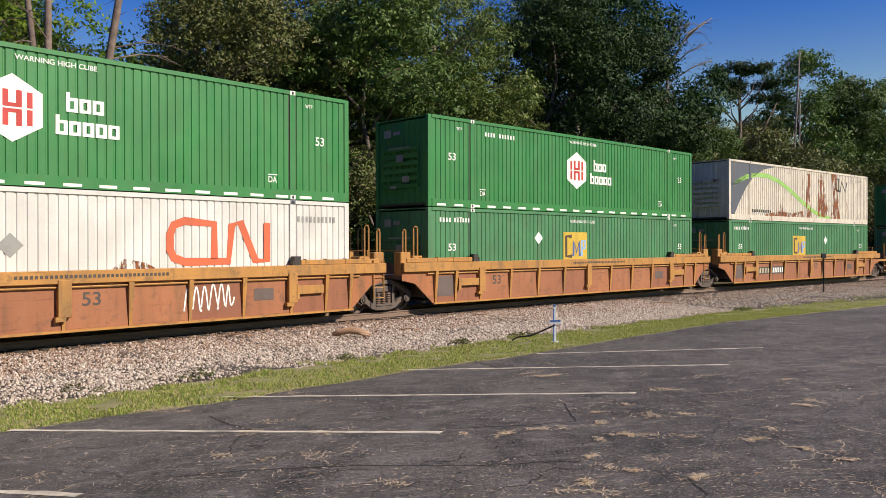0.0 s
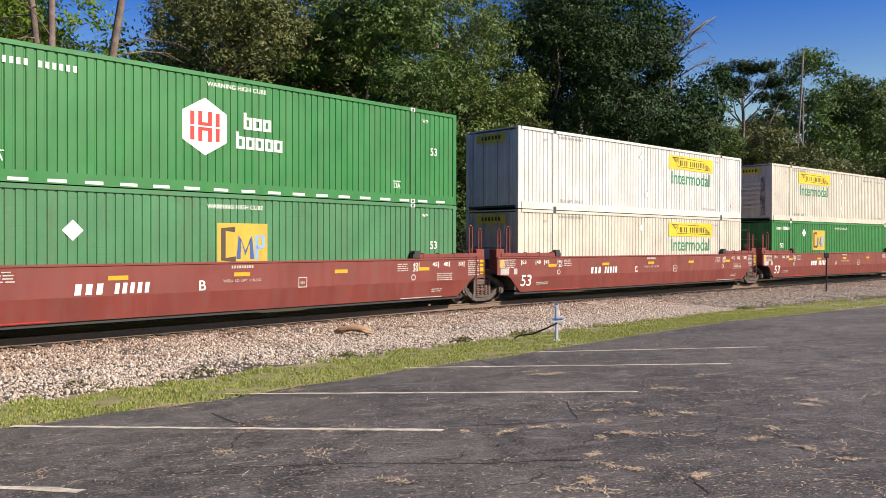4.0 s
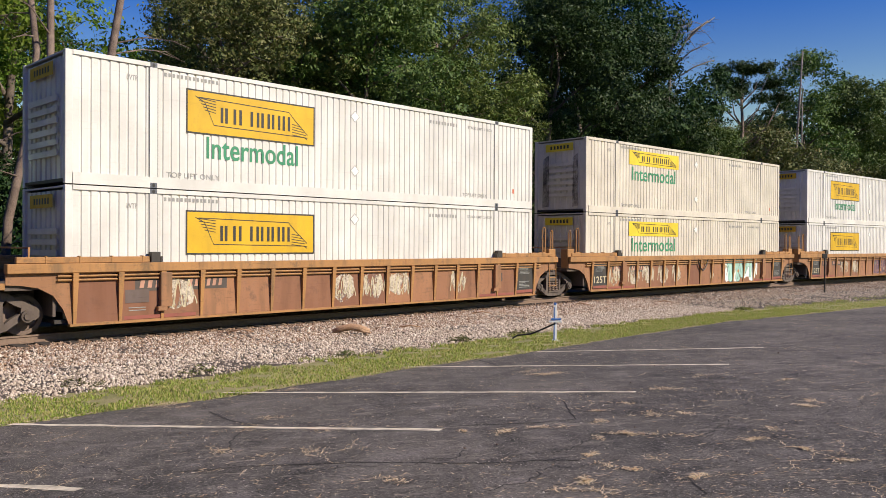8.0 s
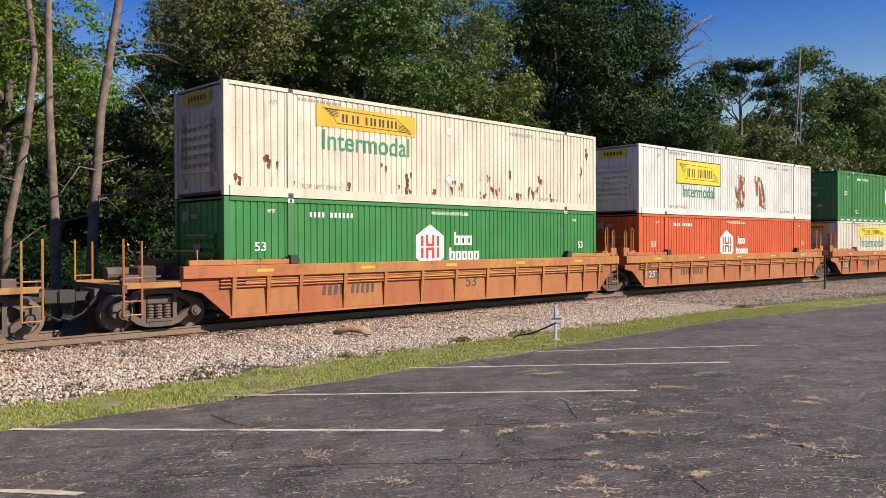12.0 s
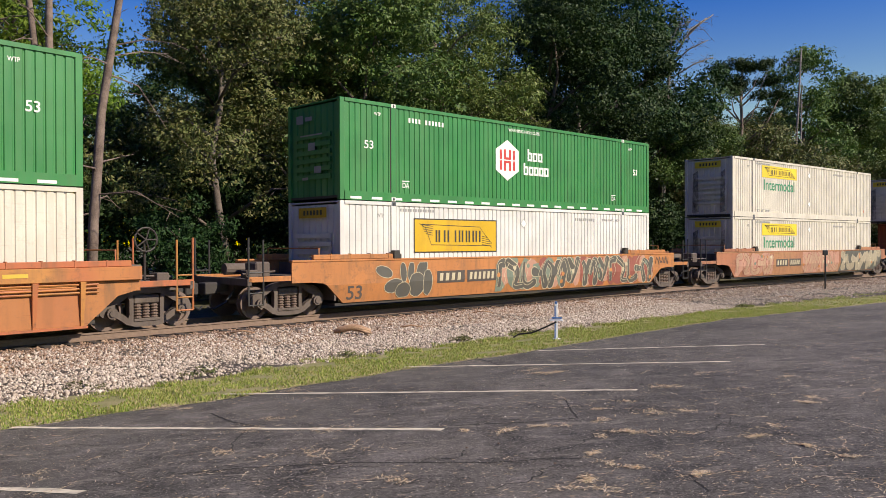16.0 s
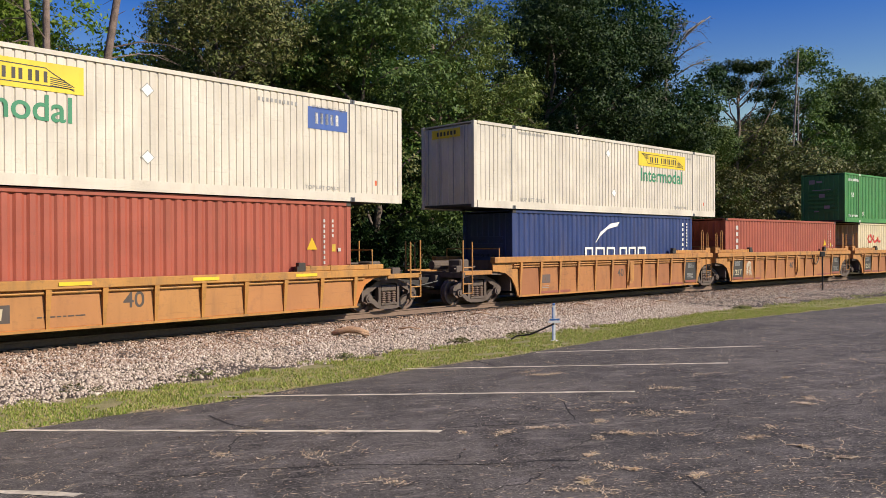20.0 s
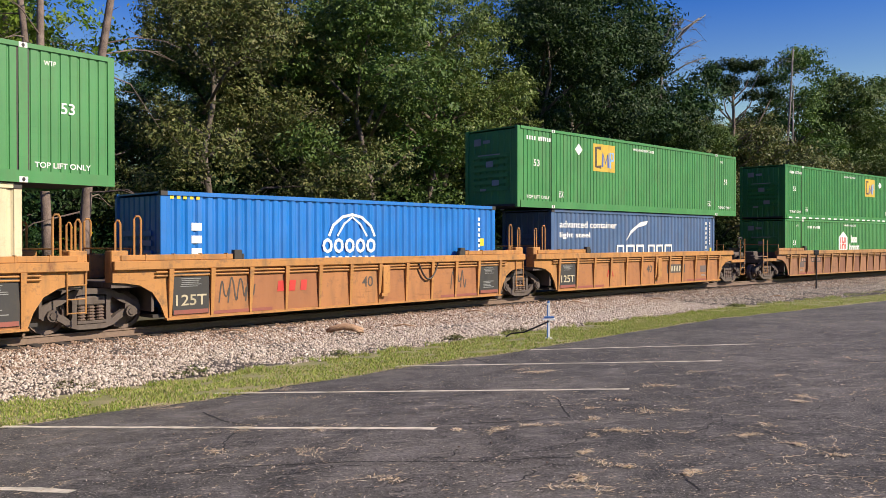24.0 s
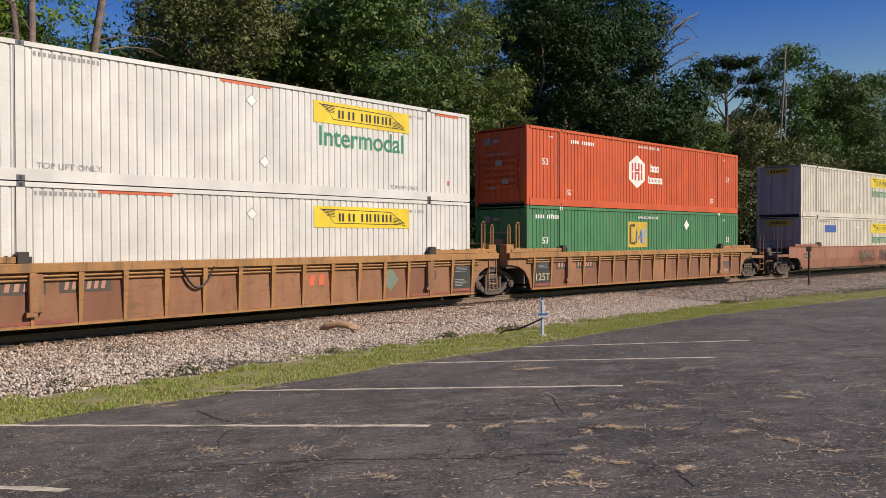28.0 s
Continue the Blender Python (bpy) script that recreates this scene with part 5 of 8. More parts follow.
def load_plates(root, half, seed):
    """White print on the dark plates at the shared ends, a small slate plate at the others."""
    xb = half + 0.05
    y = SIDE - 0.034
    rp = random.Random(seed)
    ends = PLATES.get(root.name, set())
    for e in (-1, 1):
        mid = e * (xb - 0.89)
        if e not in ends:
            cut(root, "slate_plate", G_PANEL, lambda bm: quad(bm, e * (xb - 1.75) - 0.28, e * (xb - 1.75) + 0.28, 0.62, 0.92, SIDE - 0.006))
            cut(root, "small_print", M_GREY, lambda bm: [quad(bm, e * (xb - 1.75) - 0.2, e * (xb - 1.75) + 0.2, 0.44 + 0.06 * k, 0.46 + 0.06 * k, SIDE - 0.006) for k in range(2)])
            continue
        if e < 0:
            cut(root, "stencil", G_CREAM, lambda bm: letters(bm, "125T", mid - 0.4, mid + 0.4, 0.5, 0.76, y))
        cut(root, "small_print", M_GREY, lambda bm: [quad(bm, mid - 0.3 + rp.uniform(0, 0.1), mid + 0.3 - rp.uniform(0, 0.2), 0.95 + k * 0.045, 0.965 + k * 0.045, y) for k in range(5)])
        if e > 0:
            cut(root, "small_print", M_GREY, lambda bm: [quad(bm, mid - 0.3, mid + 0.3 - rp.uniform(0, 0.3), 0.48 + k * 0.05, 0.50 + k * 0.05, y) for k in range(5)])
        cut(root, "red_label", G_MAROON, lambda bm: quad(bm, mid - 0.45, mid + 0.45, 0.3, 0.4, y))
    for e in (-1, 1):
        cut(root, "faded_band", G_MAROON, lambda bm: quad(bm, *sorted((e * (xb - 1.45), e * (xb - 3.2))), 0.25, 0.33, SIDE - 0.006))


def d_ochre(seed, fifty, plate_x=None, tag=None):
    def go(root, half):
        brackets(root, (-5.9, 0.0, 5.9), P_YELLOW)
        step_box(root, -6.5, P_YELLOW)
        step_box(root, 6.5, P_YELLOW)
        number(root, "53", fifty, 0.72, 0.3, G_DIM)
        cut(root, "dark_panel", G_PANEL, lambda bm: quad(bm, -7.85, -7.15, 0.42, 1.05, SIDE - 0.005))
        cut(root, "dark_panel", G_PANEL, lambda bm: quad(bm, 4.75, 5.35, 0.62, 0.92, SIDE - 0.005))
        cut(root, "small_print", G_DIM, lambda bm: bars(bm, 34, -1.0, 2.4, 1.33, 1.40, SIDE - 0.098, 0.35))
        if plate_x is not None:
            tally(root, 4, plate_x, plate_x + 1.1, 0.62, 0.86, G_CREAM, G_DIM)
            tally(root, 6, plate_x + 1.35, plate_x + 2.5, 0.62, 0.86, M_WHITE, G_DIM)
        if tag:
            scribble(root, tag, tag + 1.35, 0.45, 1.05, M_WHITE, seed, 0.04)
    return go


def d_maroon(seed, unit, first=False):
    def go(root, half):
        far = 1.4 if seed == 6 else 0.0
        cut(root, "reflector", M_GOLD, lambda bm: quad(bm, -9.8, -9.32, 1.26, 1.48, SIDE) if first else quad(bm, -9.2, -8.95, 1.2, 1.46, SIDE))
        if first:
            cut(root, "white_plate", M_WHITE, lambda bm: quad(bm, -9.63, -9.27, 1.12, 1.25, SIDE))
        cut(root, "white_plate", M_CHALK, lambda bm: quad(bm, -9.15, -8.72, 0.95, 1.16, SIDE))
        cut(root, "white_plate", M_CHALK, lambda bm: quad(bm, -8.48, -8.3, 0.95, 1.15, SIDE))
        fine_print(root, -9.15, -8.4, 1.2, 1.46, M_CHALK, seed)
        number(root, "53", -8.09, 0.52, 0.4, M_WHITE)
        for z in (0.56, 0.62):
            cut(root, "small_print", M_CHALK, lambda bm: quad(bm, -7.26, -6.6, z, z + 0.025, SIDE))
        for x, z, t in ((-8.1, 1.3, "53"), (-7.33, 1.3, "48"), (-6.86, 1.3, "45"), (-6.11, 1.3, "40"), (-6.11, 1.16, "20"), (5.9, 1.3, "40"), (5.9, 1.16, "20"), (6.75, 1.3, "45"), (7.25, 1.3, "48"), (7.95, 1.3, "53")):
            cut(root, "stencil", M_WHITE, lambda bm: letters(bm, t, x + 0.05, x + 0.27, z, z + 0.12, SIDE))
            if z > 1.2:
                cut(root, "stencil", M_WHITE, lambda bm: quad(bm, x + (0.0 if x < 0 else 0.3), x + (0.03 if x < 0 else 0.33), z - 0.04, z + 0.14, SIDE))
        for x in (-6.63, -3.39, -0.23, 2.94, 6.2):
            cut(root, "reflector", M_GOLD, lambda bm: quad(bm, x, x + 0.46, 1.18, 1.28, SIDE))
        tally(root, 3, -4.12, -3.42, 0.88, 1.12, M_WHITE, gap=0.42)
        tally(root, 5, -3.25, -2.38, 0.88, 1.12, M_WHITE, gap=0.42)
        cut(root, "stencil", M_WHITE, lambda bm: letters(bm, unit, -1.18, -1.0, 0.87, 1.11, SIDE))
        cut(root, "stencil", M_CHALK, lambda bm: letters(bm, "WELL LD LMT 118,300", -0.53, 0.56, 1.03, 1.11, SIDE))
        cut(root, "small_print", M_CHALK, lambda bm: bars(bm, 9, -0.3, 0.35, 1.38, 1.45, SIDE, 0.35))
        for x, z in ((-6.04, 0.98), (5.98, 0.98)):
            cut(root, "round_mark", M_WHITE, lambda bm: stroke(bm, [(x + 0.08 * math.cos(k * 0.524), z + 0.08 * math.sin(k * 0.524)) for k in range(13)], 0.02, SIDE))
        cut(root, "square_mark", M_WHITE, lambda bm: stroke(bm, [(1.73, 0.84), (1.99, 0.84), (1.99, 1.1), (1.73, 1.1), (1.73, 0.83)], 0.022, SIDE))
        cut(root, "small_print", M_CHALK, lambda bm: bars(bm, 3, 1.79, 1.93, 0.93, 0.99, SIDE, 0.3))
        fine_print(root, -5.75, -5.3, 1.18, 1.42, M_CHALK, seed + 1)
        fine_print(root, 5.31, 5.75, 1.16, 1.4, M_CHALK, seed + 2)
        fine_print(root, 7.0, 7.7, 0.86, 1.08, M_CHALK, seed + 3)
        fine_print(root, 6.8, 7.3, 0.5, 0.6, M_CHALK, seed + 4)
        fine_print(root, 8.45, 9.0, 0.98, 1.46, M_CHALK, seed + 5)
        for z in (1.0, 1.26):
            cut(root, "reflector", M_GOLD, lambda bm: quad(bm, 9.05 + far * 0.3, 9.25 + far * 0.4, z, z + 0.22, SIDE))
        cut(root, "worn_strip", M_CHALK, lambda bm: quad(bm, 5.5, 7.3, 0.335, 0.36, SIDE))
        cut(root, "warning_strip", M_RED, lambda bm: quad(bm, -6.9, -4.6, 0.335, 0.37, SIDE))
        if first:
            part("bent_handrail", lambda bm: tube(bm, [(-11.3, -1.38, 0.6), (-11.3, -1.38, 2.1), (-11.1, -1.38, 2.35), (-10.5, -1.38, 2.55), (-9.7, -1.38, 2.56)], 0.026, 7), M_WHITE, root)
            part("end_post", lambda bm: box(bm, -9.73, -9.57, -1.42, -1.3, 1.6, 2.66, 0.01), P_MAROON, root)
            part("post_foot", lambda bm: box(bm, -9.82, -9.42, -1.44, -1.2, 1.6, 1.86, 0.015), P_MAROON, root)
            part("reflector", lambda bm: box(bm, -9.735, -9.565, -1.425, -1.295, 2.52, 2.67), M_GOLD, root)
            part("brake_cylinder", lambda bm: tube(bm, [(-10.9, -0.9, 1.42), (-10.2, -0.9, 1.42)], 0.2, 12), P_MAROON, root)
    return go


def d_brown(seed, pale=(), mint=None, dark=None, hang=None, extra=None):
    def go(root, half):
        load_plates(root, half, seed)
        number(root, "53" if half > 7 else "40", half - 2.4 if half > 7 else -0.1, 0.72, 0.3, G_DIM)
        if half > 7:
            tally(root, 4, -half + 1.75, -half + 2.5, 0.95, 1.12, G_ROSE, G_DIM)
            tally(root, 6, -half + 2.95, -half + 3.9, 0.95, 1.12, G_ROSE, G_DIM)
        brackets(root, (-5.9, 5.9) if half > 7 else (0.75,), P_BROWN if half > 7 else P_OCHRE)
        for i, (a, b) in enumerate(pale):
            rp = random.Random(seed * 7 + i)
            cut(root, "graffiti_patch", G_FADED, lambda bm: poly(bm, [(a + (b - a) * (0.5 + 0.55 * math.cos(k * 0.628) * rp.uniform(0.8, 1.1)), 0.78 + 0.42 * math.sin(k * 0.628) * rp.uniform(0.75, 1.1)) for k in range(10)], SIDE - 0.003))
            scribble(root, a, b, 0.45, 1.12, G_CREAM, seed + i, 0.028)
        if mint:
            burner(root, *mint, 0.26, 1.5, 4, G_SLATE, G_MINT, M_WHITE, seed)
        if dark:
            burner(root, *dark, 0.3, 1.3, 4, G_ROSE, G_PURPLE, G_PURPLE, seed)
        if hang:
            chain(root, hang, hang + 0.85, 1.36, 0.5)
        if extra:
            extra(root)
    return go


def d_coral(seed, plates):
    def go(root, half):
        if seed == 12:
            brake_wheel(root, 9.55)
        for k in range(3):
            part("brake_pipe", lambda bm: tube(bm, [(-7.6, -1.53, 1.02 + k * 0.055), (7.8, -1.53, 1.02 + k * 0.055)], 0.016, 6), P_AMBER, root)
        number(root, "53", 0.5, 0.62, 0.36, G_DIM)
        tally(root, 4, -5.2, -4.4, 0.62, 0.88, G_DIM)
        tally(root, 5, -4.2, -3.3, 0.62, 0.88, G_DIM)
        if plates:
            cut(root, "stencil_plate", G_PANEL, lambda bm: quad(bm, -7.9, -6.75, 0.5, 0.9, SIDE))
            cut(root, "stencil", G_CREAM, lambda bm: letters(bm, "125T", -7.8, -6.85, 0.57, 0.84, SIDE - 0.004))
        for i in range(5):
            x = -7.3 + i * 3.4
            cut(root, "reflector", M_AMBER, lambda bm: quad(bm, x, x + 0.5, 1.31, 1.39, SIDE - 0.098))
    return go


def d_burner(seed, second):
    def go(root, half):
        if not second:
            number(root, "53", -7.95, 0.4, 0.4, G_DIM)
            burner(root, -7.1, -4.6, 0.38, 1.42, 3, G_CREAM, G_SLATE, G_SLATE, seed, True)
            tally(root, 4, -4.35, -3.3, 0.82, 1.06, G_CREAM, G_DIM)
            tally(root, 6, -3.0, -1.75, 0.82, 1.06, G_CREAM, G_DIM)
            burner(root, -1.7, 3.0, 0.36, 1.48, 7, G_CREAM, G_SLATE, G_TEAL, seed + 1)
            burner(root, 3.0, 8.1, 0.36, 1.48, 8, G_CREAM, G_SLATE, G_MAROON, seed + 2)
            scribble(root, 8.3, 9.3, 1.08, 1.4, G_DIM, seed)
        else:
            burner(root, -8.1, -4.4, 0.36, 1.48, 5, G_MAROON, G_PEACH, G_ROSE, seed)
            tally(root, 4, -4.0, -2.9, 0.82, 1.06, G_CREAM, G_DIM)
            tally(root, 5, -2.6, -1.5, 0.82, 1.06, G_CREAM, G_DIM)
            burner(root, -1.2, 3.2, 0.36, 1.48, 6, G_MAROON, G_PEACH, G_ROSE, seed + 1)
            cut(root, "graffiti_ground", G_SLATE, lambda bm: poly(bm, [(3.3, 0.34), (8.3, 0.34), (8.75, 0.8), (9.25, 0.97), (9.25, 1.485), (4.2, 1.485), (3.7, 1.1)], SIDE - 0.0002))
            burner(root, 3.5, 9.1, 0.36, 1.48, 7, G_CREAM, G_TAUPE, G_SLATE, seed + 2)
    return go


def d_umber(root, half):
    scribble(root, -0.7, 1.6, 0.5, 1.3, G_SLATE, 23)
    scribble(root, -0.4, 1.3, 0.75, 1.2, G_PEACH, 24)
    tally(root, 3, -8.0, -7.3, 0.98, 1.1, G_PEACH, G_DIM)
    scribble(root, 2.4, 6.5, 0.5, 1.35, G_SLATE, 25)


def d_amber(root, half):
    number(root, "40", -0.76, 0.62, 0.36, G_DIM)
    tally(root, 4, -5.5, -4.6, 0.52, 0.75, G_CREAM, G_DIM)
    tally(root, 6, -4.3, -3.2, 0.52, 0.75, G_CREAM, G_DIM)
    fine_print(root, -2.6, -1.6, 0.5, 0.54, G_DIM, 4)
    for x in (-5.2, -2.2, 0.9, 3.9):
        cut(root, "reflector", M_YELLOW, lambda bm: quad(bm, x, x + 0.7, 1.17, 1.25, SIDE - 0.108))


DETAIL = {
    -16.37: d_ochre(1, 0.4, None, 2.8), 2.91: d_ochre(2, -5.3), 22.36: d_ochre(3, 0.5, -5.5),
    45.86: d_maroon(4, "B", True), 65.05: d_maroon(5, "C"), 84.25: d_maroon(6, "A"),
    107.64: d_brown(7, ((-5.95, -5.1), (-1.0, -0.2), (0.1, 0.9), (1.1, 1.9), (3.7, 4.4))),
    126.95: d_brown(8, ((-6.8, -6.1), (-5.5, -4.7), (-4.5, -3.7), (-3.4, -2.6), (-2.3, -1.6), (0.9, 1.2)), mint=(2.25, 5.4), hang=-0.3),
    146.21: d_brown(9, ((-4.3, -3.4), (3.0, 3.4), (5.9, 6.5), (-2.8, -1.9)), dark=(0.0, 2.1)),
    169.30: d_coral(10, False), 188.38: d_coral(11, True), 207.84: d_coral(12, True),
    231.13: d_burner(13, False), 254.29: d_burner(14, True), 275.69: d_amber,
    295.03: d_brown(15), 310.19: d_brown(16, ((-4.6, -4.1),), hang=2.4), 325.45: d_brown(17),
    340.71: d_brown(18, (), hang=2.1, extra=lambda r: [scribble(r, -4.7, -3.7, 0.5, 1.1, G_DIM, 3), scribble(r, 3.6, 4.3, 0.45, 1.1, G_DIM, 5), tally(r, 3, -3.0, -1.9, 0.72, 1.0, M_RED)]),
    356.00: d_brown(19, extra=lambda r: [brake_wheel(r, 8.6, 1.95), scribble(r, -2.9, -2.5, 0.6, 0.9, M_RED, 3), tally(r, 6, 1.6, 2.9, 0.72, 0.95, G_CREAM, G_DIM)]),
    377.32: d_brown(20), 396.58: d_brown(21, (), hang=-2.6, extra=lambda r: [tally(r, 3, 1.2, 2.2, 0.75, 1.05, M_CORAL), cut(r, "stencil", G_TEAL, lambda bm: poly(bm, [(3.9, 0.8), (4.25, 0.45), (4.6, 0.8), (4.25, 1.2)], SIDE))]),
    415.72: d_brown(22), 438.90: d_umber,
}

# ------------------------------------------------------------------ the train
TOP53, LOW = 3.255, 0.332          # undersides of upper and lower boxes above the rail
RIDERS = []                        # (thing, place along the train, height above the rail)


def ride(thing, s, z):
    RIDERS.append((thing, s, z))
    return thing


def std(side="L"):
    """The small stencils that every long box carries."""
    return [("text", "WTP", 1.25, 1.5, 0.3, 0.1, M_WHITE), ("text", "53", 0.88, 1.22, 1.15, 0.24, M_WHITE), ("text", "53", 14.95, 15.25, 1.15, 0.24, M_WHITE), ("text", "DA", 2.35, 2.62, 2.32, 0.16, M_WHITE), ("quad", 2.33, 2.64, 2.26, 0.025, M_WHITE), ("text", "DA", 13.4, 13.67, 2.32, 0.16, M_WHITE), ("quad", 13.38, 13.69, 2.26, 0.025, M_WHITE), ("text", "WTP", 14.6, 14.85, 0.3, 0.1, M_WHITE), ("end_marks",)]


def badge_box(mat, label, z, s, dashes=True, small=False, ink=None, x=6.55):
    marks = std() + [("hex", x, small, ink), ("text", "WARNING HIGH CUBE", 7.2, 8.9, 0.2, 0.11, M_WHITE), ("bars", 4, 2.6, 3.15, 0.34, 0.14, M_WHITE), ("bars", 6, 3.3, 4.15, 0.34, 0.14, M_WHITE)]
    return ride(container(16.15, 2.896, mat, label, marks + ([("dashes",)] if dashes else [])), s, z)


def haul(mat, label, z, s, x=2.84, word=True, plate=None, doors=False, more=(), trim=True):
    m = [("sign", x, plate, word, trim), ("diamond", 8.0 if x < 5 else 7.6, 0.55, 0.17, M_GREY), ("diamond", 8.0 if x < 5 else 7.6, 0.55, 0.145, M_WHITE, 0.004), ("bars", 10, 11.0, 12.3, 0.3, 0.10, M_GREY), ("text", "STACK LIMIT 2 HIGH", 12.75, 13.95, 0.3, 0.09, M_GREY), ("bars", 14, 2.25, 3.7, 0.18, 0.09, M_GREY), ("text", "TOP LIFT ONLY", 2.3, 3.7, 2.5, 0.13, M_GREY), ("text", "TOP LIFT ONLY", 12.5, 13.7, 2.5, 0.1, M_GREY), ("text", "WTP", 1.35, 1.6, 0.35, 0.12, M_GREY), ("quad", 15.05, 15.12, 2.25, 0.15, M_CORAL)]
    if word:
        m += [("diamond", 8.0, 2.1, 0.17, M_GREY), ("diamond", 8.0, 2.1, 0.145, M_WHITE, 0.004)]
    m.append(("end_sign", plate or M_YELLOW))
    return ride(container(16.15, 2.896, mat, label, m + list(more), doors), s, z)


def square_box(mat, label, z, s, x, drop=0.28, more=(), diamond=None):
    m = std() + [("square", x, drop), ("text", "WARNING HIGH CUBE", 7.2, 8.8, 0.26, 0.11, M_WHITE), ("diamond", diamond or x - 1.3, 0.95 if drop > 0.5 else 0.6, 0.23, M_WHITE), ("bars", 4, 0.5, 1.05, 0.32, 0.14, M_WHITE), ("bars", 6, 1.15, 1.9, 0.32, 0.14, M_WHITE), ("text", "TOP LIFT ONLY", 0.5, 1.8, 2.45, 0.12, M_WHITE), ("text", "TOP LIFT ONLY", 14.4, 15.6, 2.45, 0.12, M_WHITE)]
    return ride(container(16.15, 2.896, mat, label, m + list(more)), s, z)


def forty(mat, label, z, s, marks, h=2.896):
    return ride(container(12.19, h, mat, label, marks), s, z)


UNITS = [
    # place, style, half length of the well, left end, right end, label
    (-16.37, "ochre", 8.25, ("coupler",), ("joint", 9.64, True), "ochre and rust well car unit with graffiti tag"),
    (2.91, "ochre", 8.25, ("joint", 9.64, False), ("joint", 9.72, True), "ochre and rust well car unit with black 53"),
    (22.36, "ochre", 8.25, ("joint", 9.72, False), ("coupler",), "ochre and rust well car unit with dark stencils"),
    (45.86, "maroon", 8.25, ("coupler",), ("joint", 9.6, True), "clean maroon smooth-sided well car unit with white stencils"),
    (65.05, "maroon", 8.25, ("joint", 9.6, False), ("joint", 9.6, True), "clean maroon smooth-sided well car unit"),
    (84.25, "maroon", 8.25, ("joint", 9.6, False), ("coupler",), "clean maroon smooth-sided well car unit"),
    (107.64, "brown", 8.25, ("coupler",), ("joint", 9.65, True), "rusty brown ribbed well car unit with pale graffiti patches"),
    (126.95, "brown", 8.25, ("joint", 9.65, False), ("joint", 9.63, True), "rusty brown ribbed well car unit with mint graffiti"),
    (146.21, "brown", 8.25, ("joint", 9.63, False), ("coupler",), "rusty brown ribbed well car unit with purple graffiti"),
    (169.30, "coral", 8.25, ("coupler",), ("joint", 9.54, True), "orange-red weathered well car unit"),
    (188.38, "coral", 8.25, ("joint", 9.54, False), ("joint", 9.73, True), "orange-red weathered well car unit"),
    (207.84, "coral", 8.25, ("joint", 9.73, False), ("coupler",), "orange-red weathered well car unit with worn 53"),
    (231.13, "smooth", 8.25, ("coupler",), ("coupler",), "orange smooth-sided well car with large dark graffiti"),
    (254.29, "salmon", 8.25, ("coupler",), ("coupler",), "faded salmon smooth-sided well car covered in pale graffiti"),
    (275.69, "amber", 6.3, ("coupler",), ("coupler",), "yellow-orange ribbed well car with black 40"),
    (295.03, "dull", 6.3, ("coupler",), ("joint", 7.58, True), "dull ochre ribbed well car unit"),
    (310.19, "dull", 6.3, ("joint", 7.58, False), ("joint", 7.63, True), "dull ochre ribbed well car unit with hanging chain"),
    (325.45, "dull", 6.3, ("joint", 7.63, False), ("joint", 7.63, True), "dull ochre ribbed well car unit"),
    (340.71, "dull", 6.3, ("joint", 7.63, False), ("joint", 7.65, True), "dull ochre ribbed well car unit with scrawled graffiti"),
    (356.00, "dull", 6.3, ("joint", 7.65, False), ("coupler",), "dull ochre ribbed well car unit with brake wheel"),
    (377.32, "brown", 8.25, ("coupler",), ("joint", 9.63, True), "rusty brown ribbed well car unit"),
    (396.58, "brown", 8.25, ("joint", 9.63, False), ("joint", 9.57, True), "rusty brown ribbed well car unit with hanging chain"),
    (415.72, "brown", 8.25, ("joint", 9.57, False), ("coupler",), "rusty brown ribbed well car unit"),
    (438.90, "umber", 8.25, ("coupler",), ("coupler",), "dull red-brown smooth-sided well car with dark scrawled graffiti"),
]


M_SPOT = plain("rust_spot", (0.17, 0.06, 0.025), 0.9)


def rust_dots(seed):
    """Clusters of small rust holes with short drips, most of them low on the wall."""
    rp = random.Random(seed)
    out = []
    for cx, cz, n, wide in ((1.55, 2.0, 6, 0.35), (2.0, 2.35, 3, 0.1), (6.1, 2.45, 6, 0.25), (6.25, 2.1, 4, 0.1), (7.4, 2.4, 3, 0.15), (8.4, 2.3, 6, 0.35), (9.5, 2.55, 5, 0.4), (9.9, 1.9, 3, 0.1), (10.2, 2.35, 8, 0.3),
                            (11.0, 1.7, 3, 0.1), (11.3, 2.5, 6, 0.4), (12.3, 2.3, 8, 0.3), (12.6, 1.8, 3, 0.15), (13.3, 2.45, 4, 0.2), (15.2, 1.4, 5, 0.1), (15.5, 0.7, 5, 0.1), (3.9, 2.55, 3, 0.3), (5.2, 1.9, 2, 0.2), (0.4, 2.5, 6, 0.1)):
        for i in range(n):
            x, z, r = cx + rp.uniform(-wide, wide), cz + rp.uniform(-0.16, 0.16), rp.uniform(0.025, 0.065)
            drip = r * rp.uniform(0.8, 3.5)
            out.append(("shape", [(x - r, z - r * 0.6), (x - r * 0.2, z - r), (x + r, z - r * 0.5), (x + r * 0.9, z + r * 0.6), (x + r * 0.4, z + r + drip), (x - r * 0.3, z + r + drip * 0.7), (x - r, z + r * 0.5)], M_SPOT))
    return out


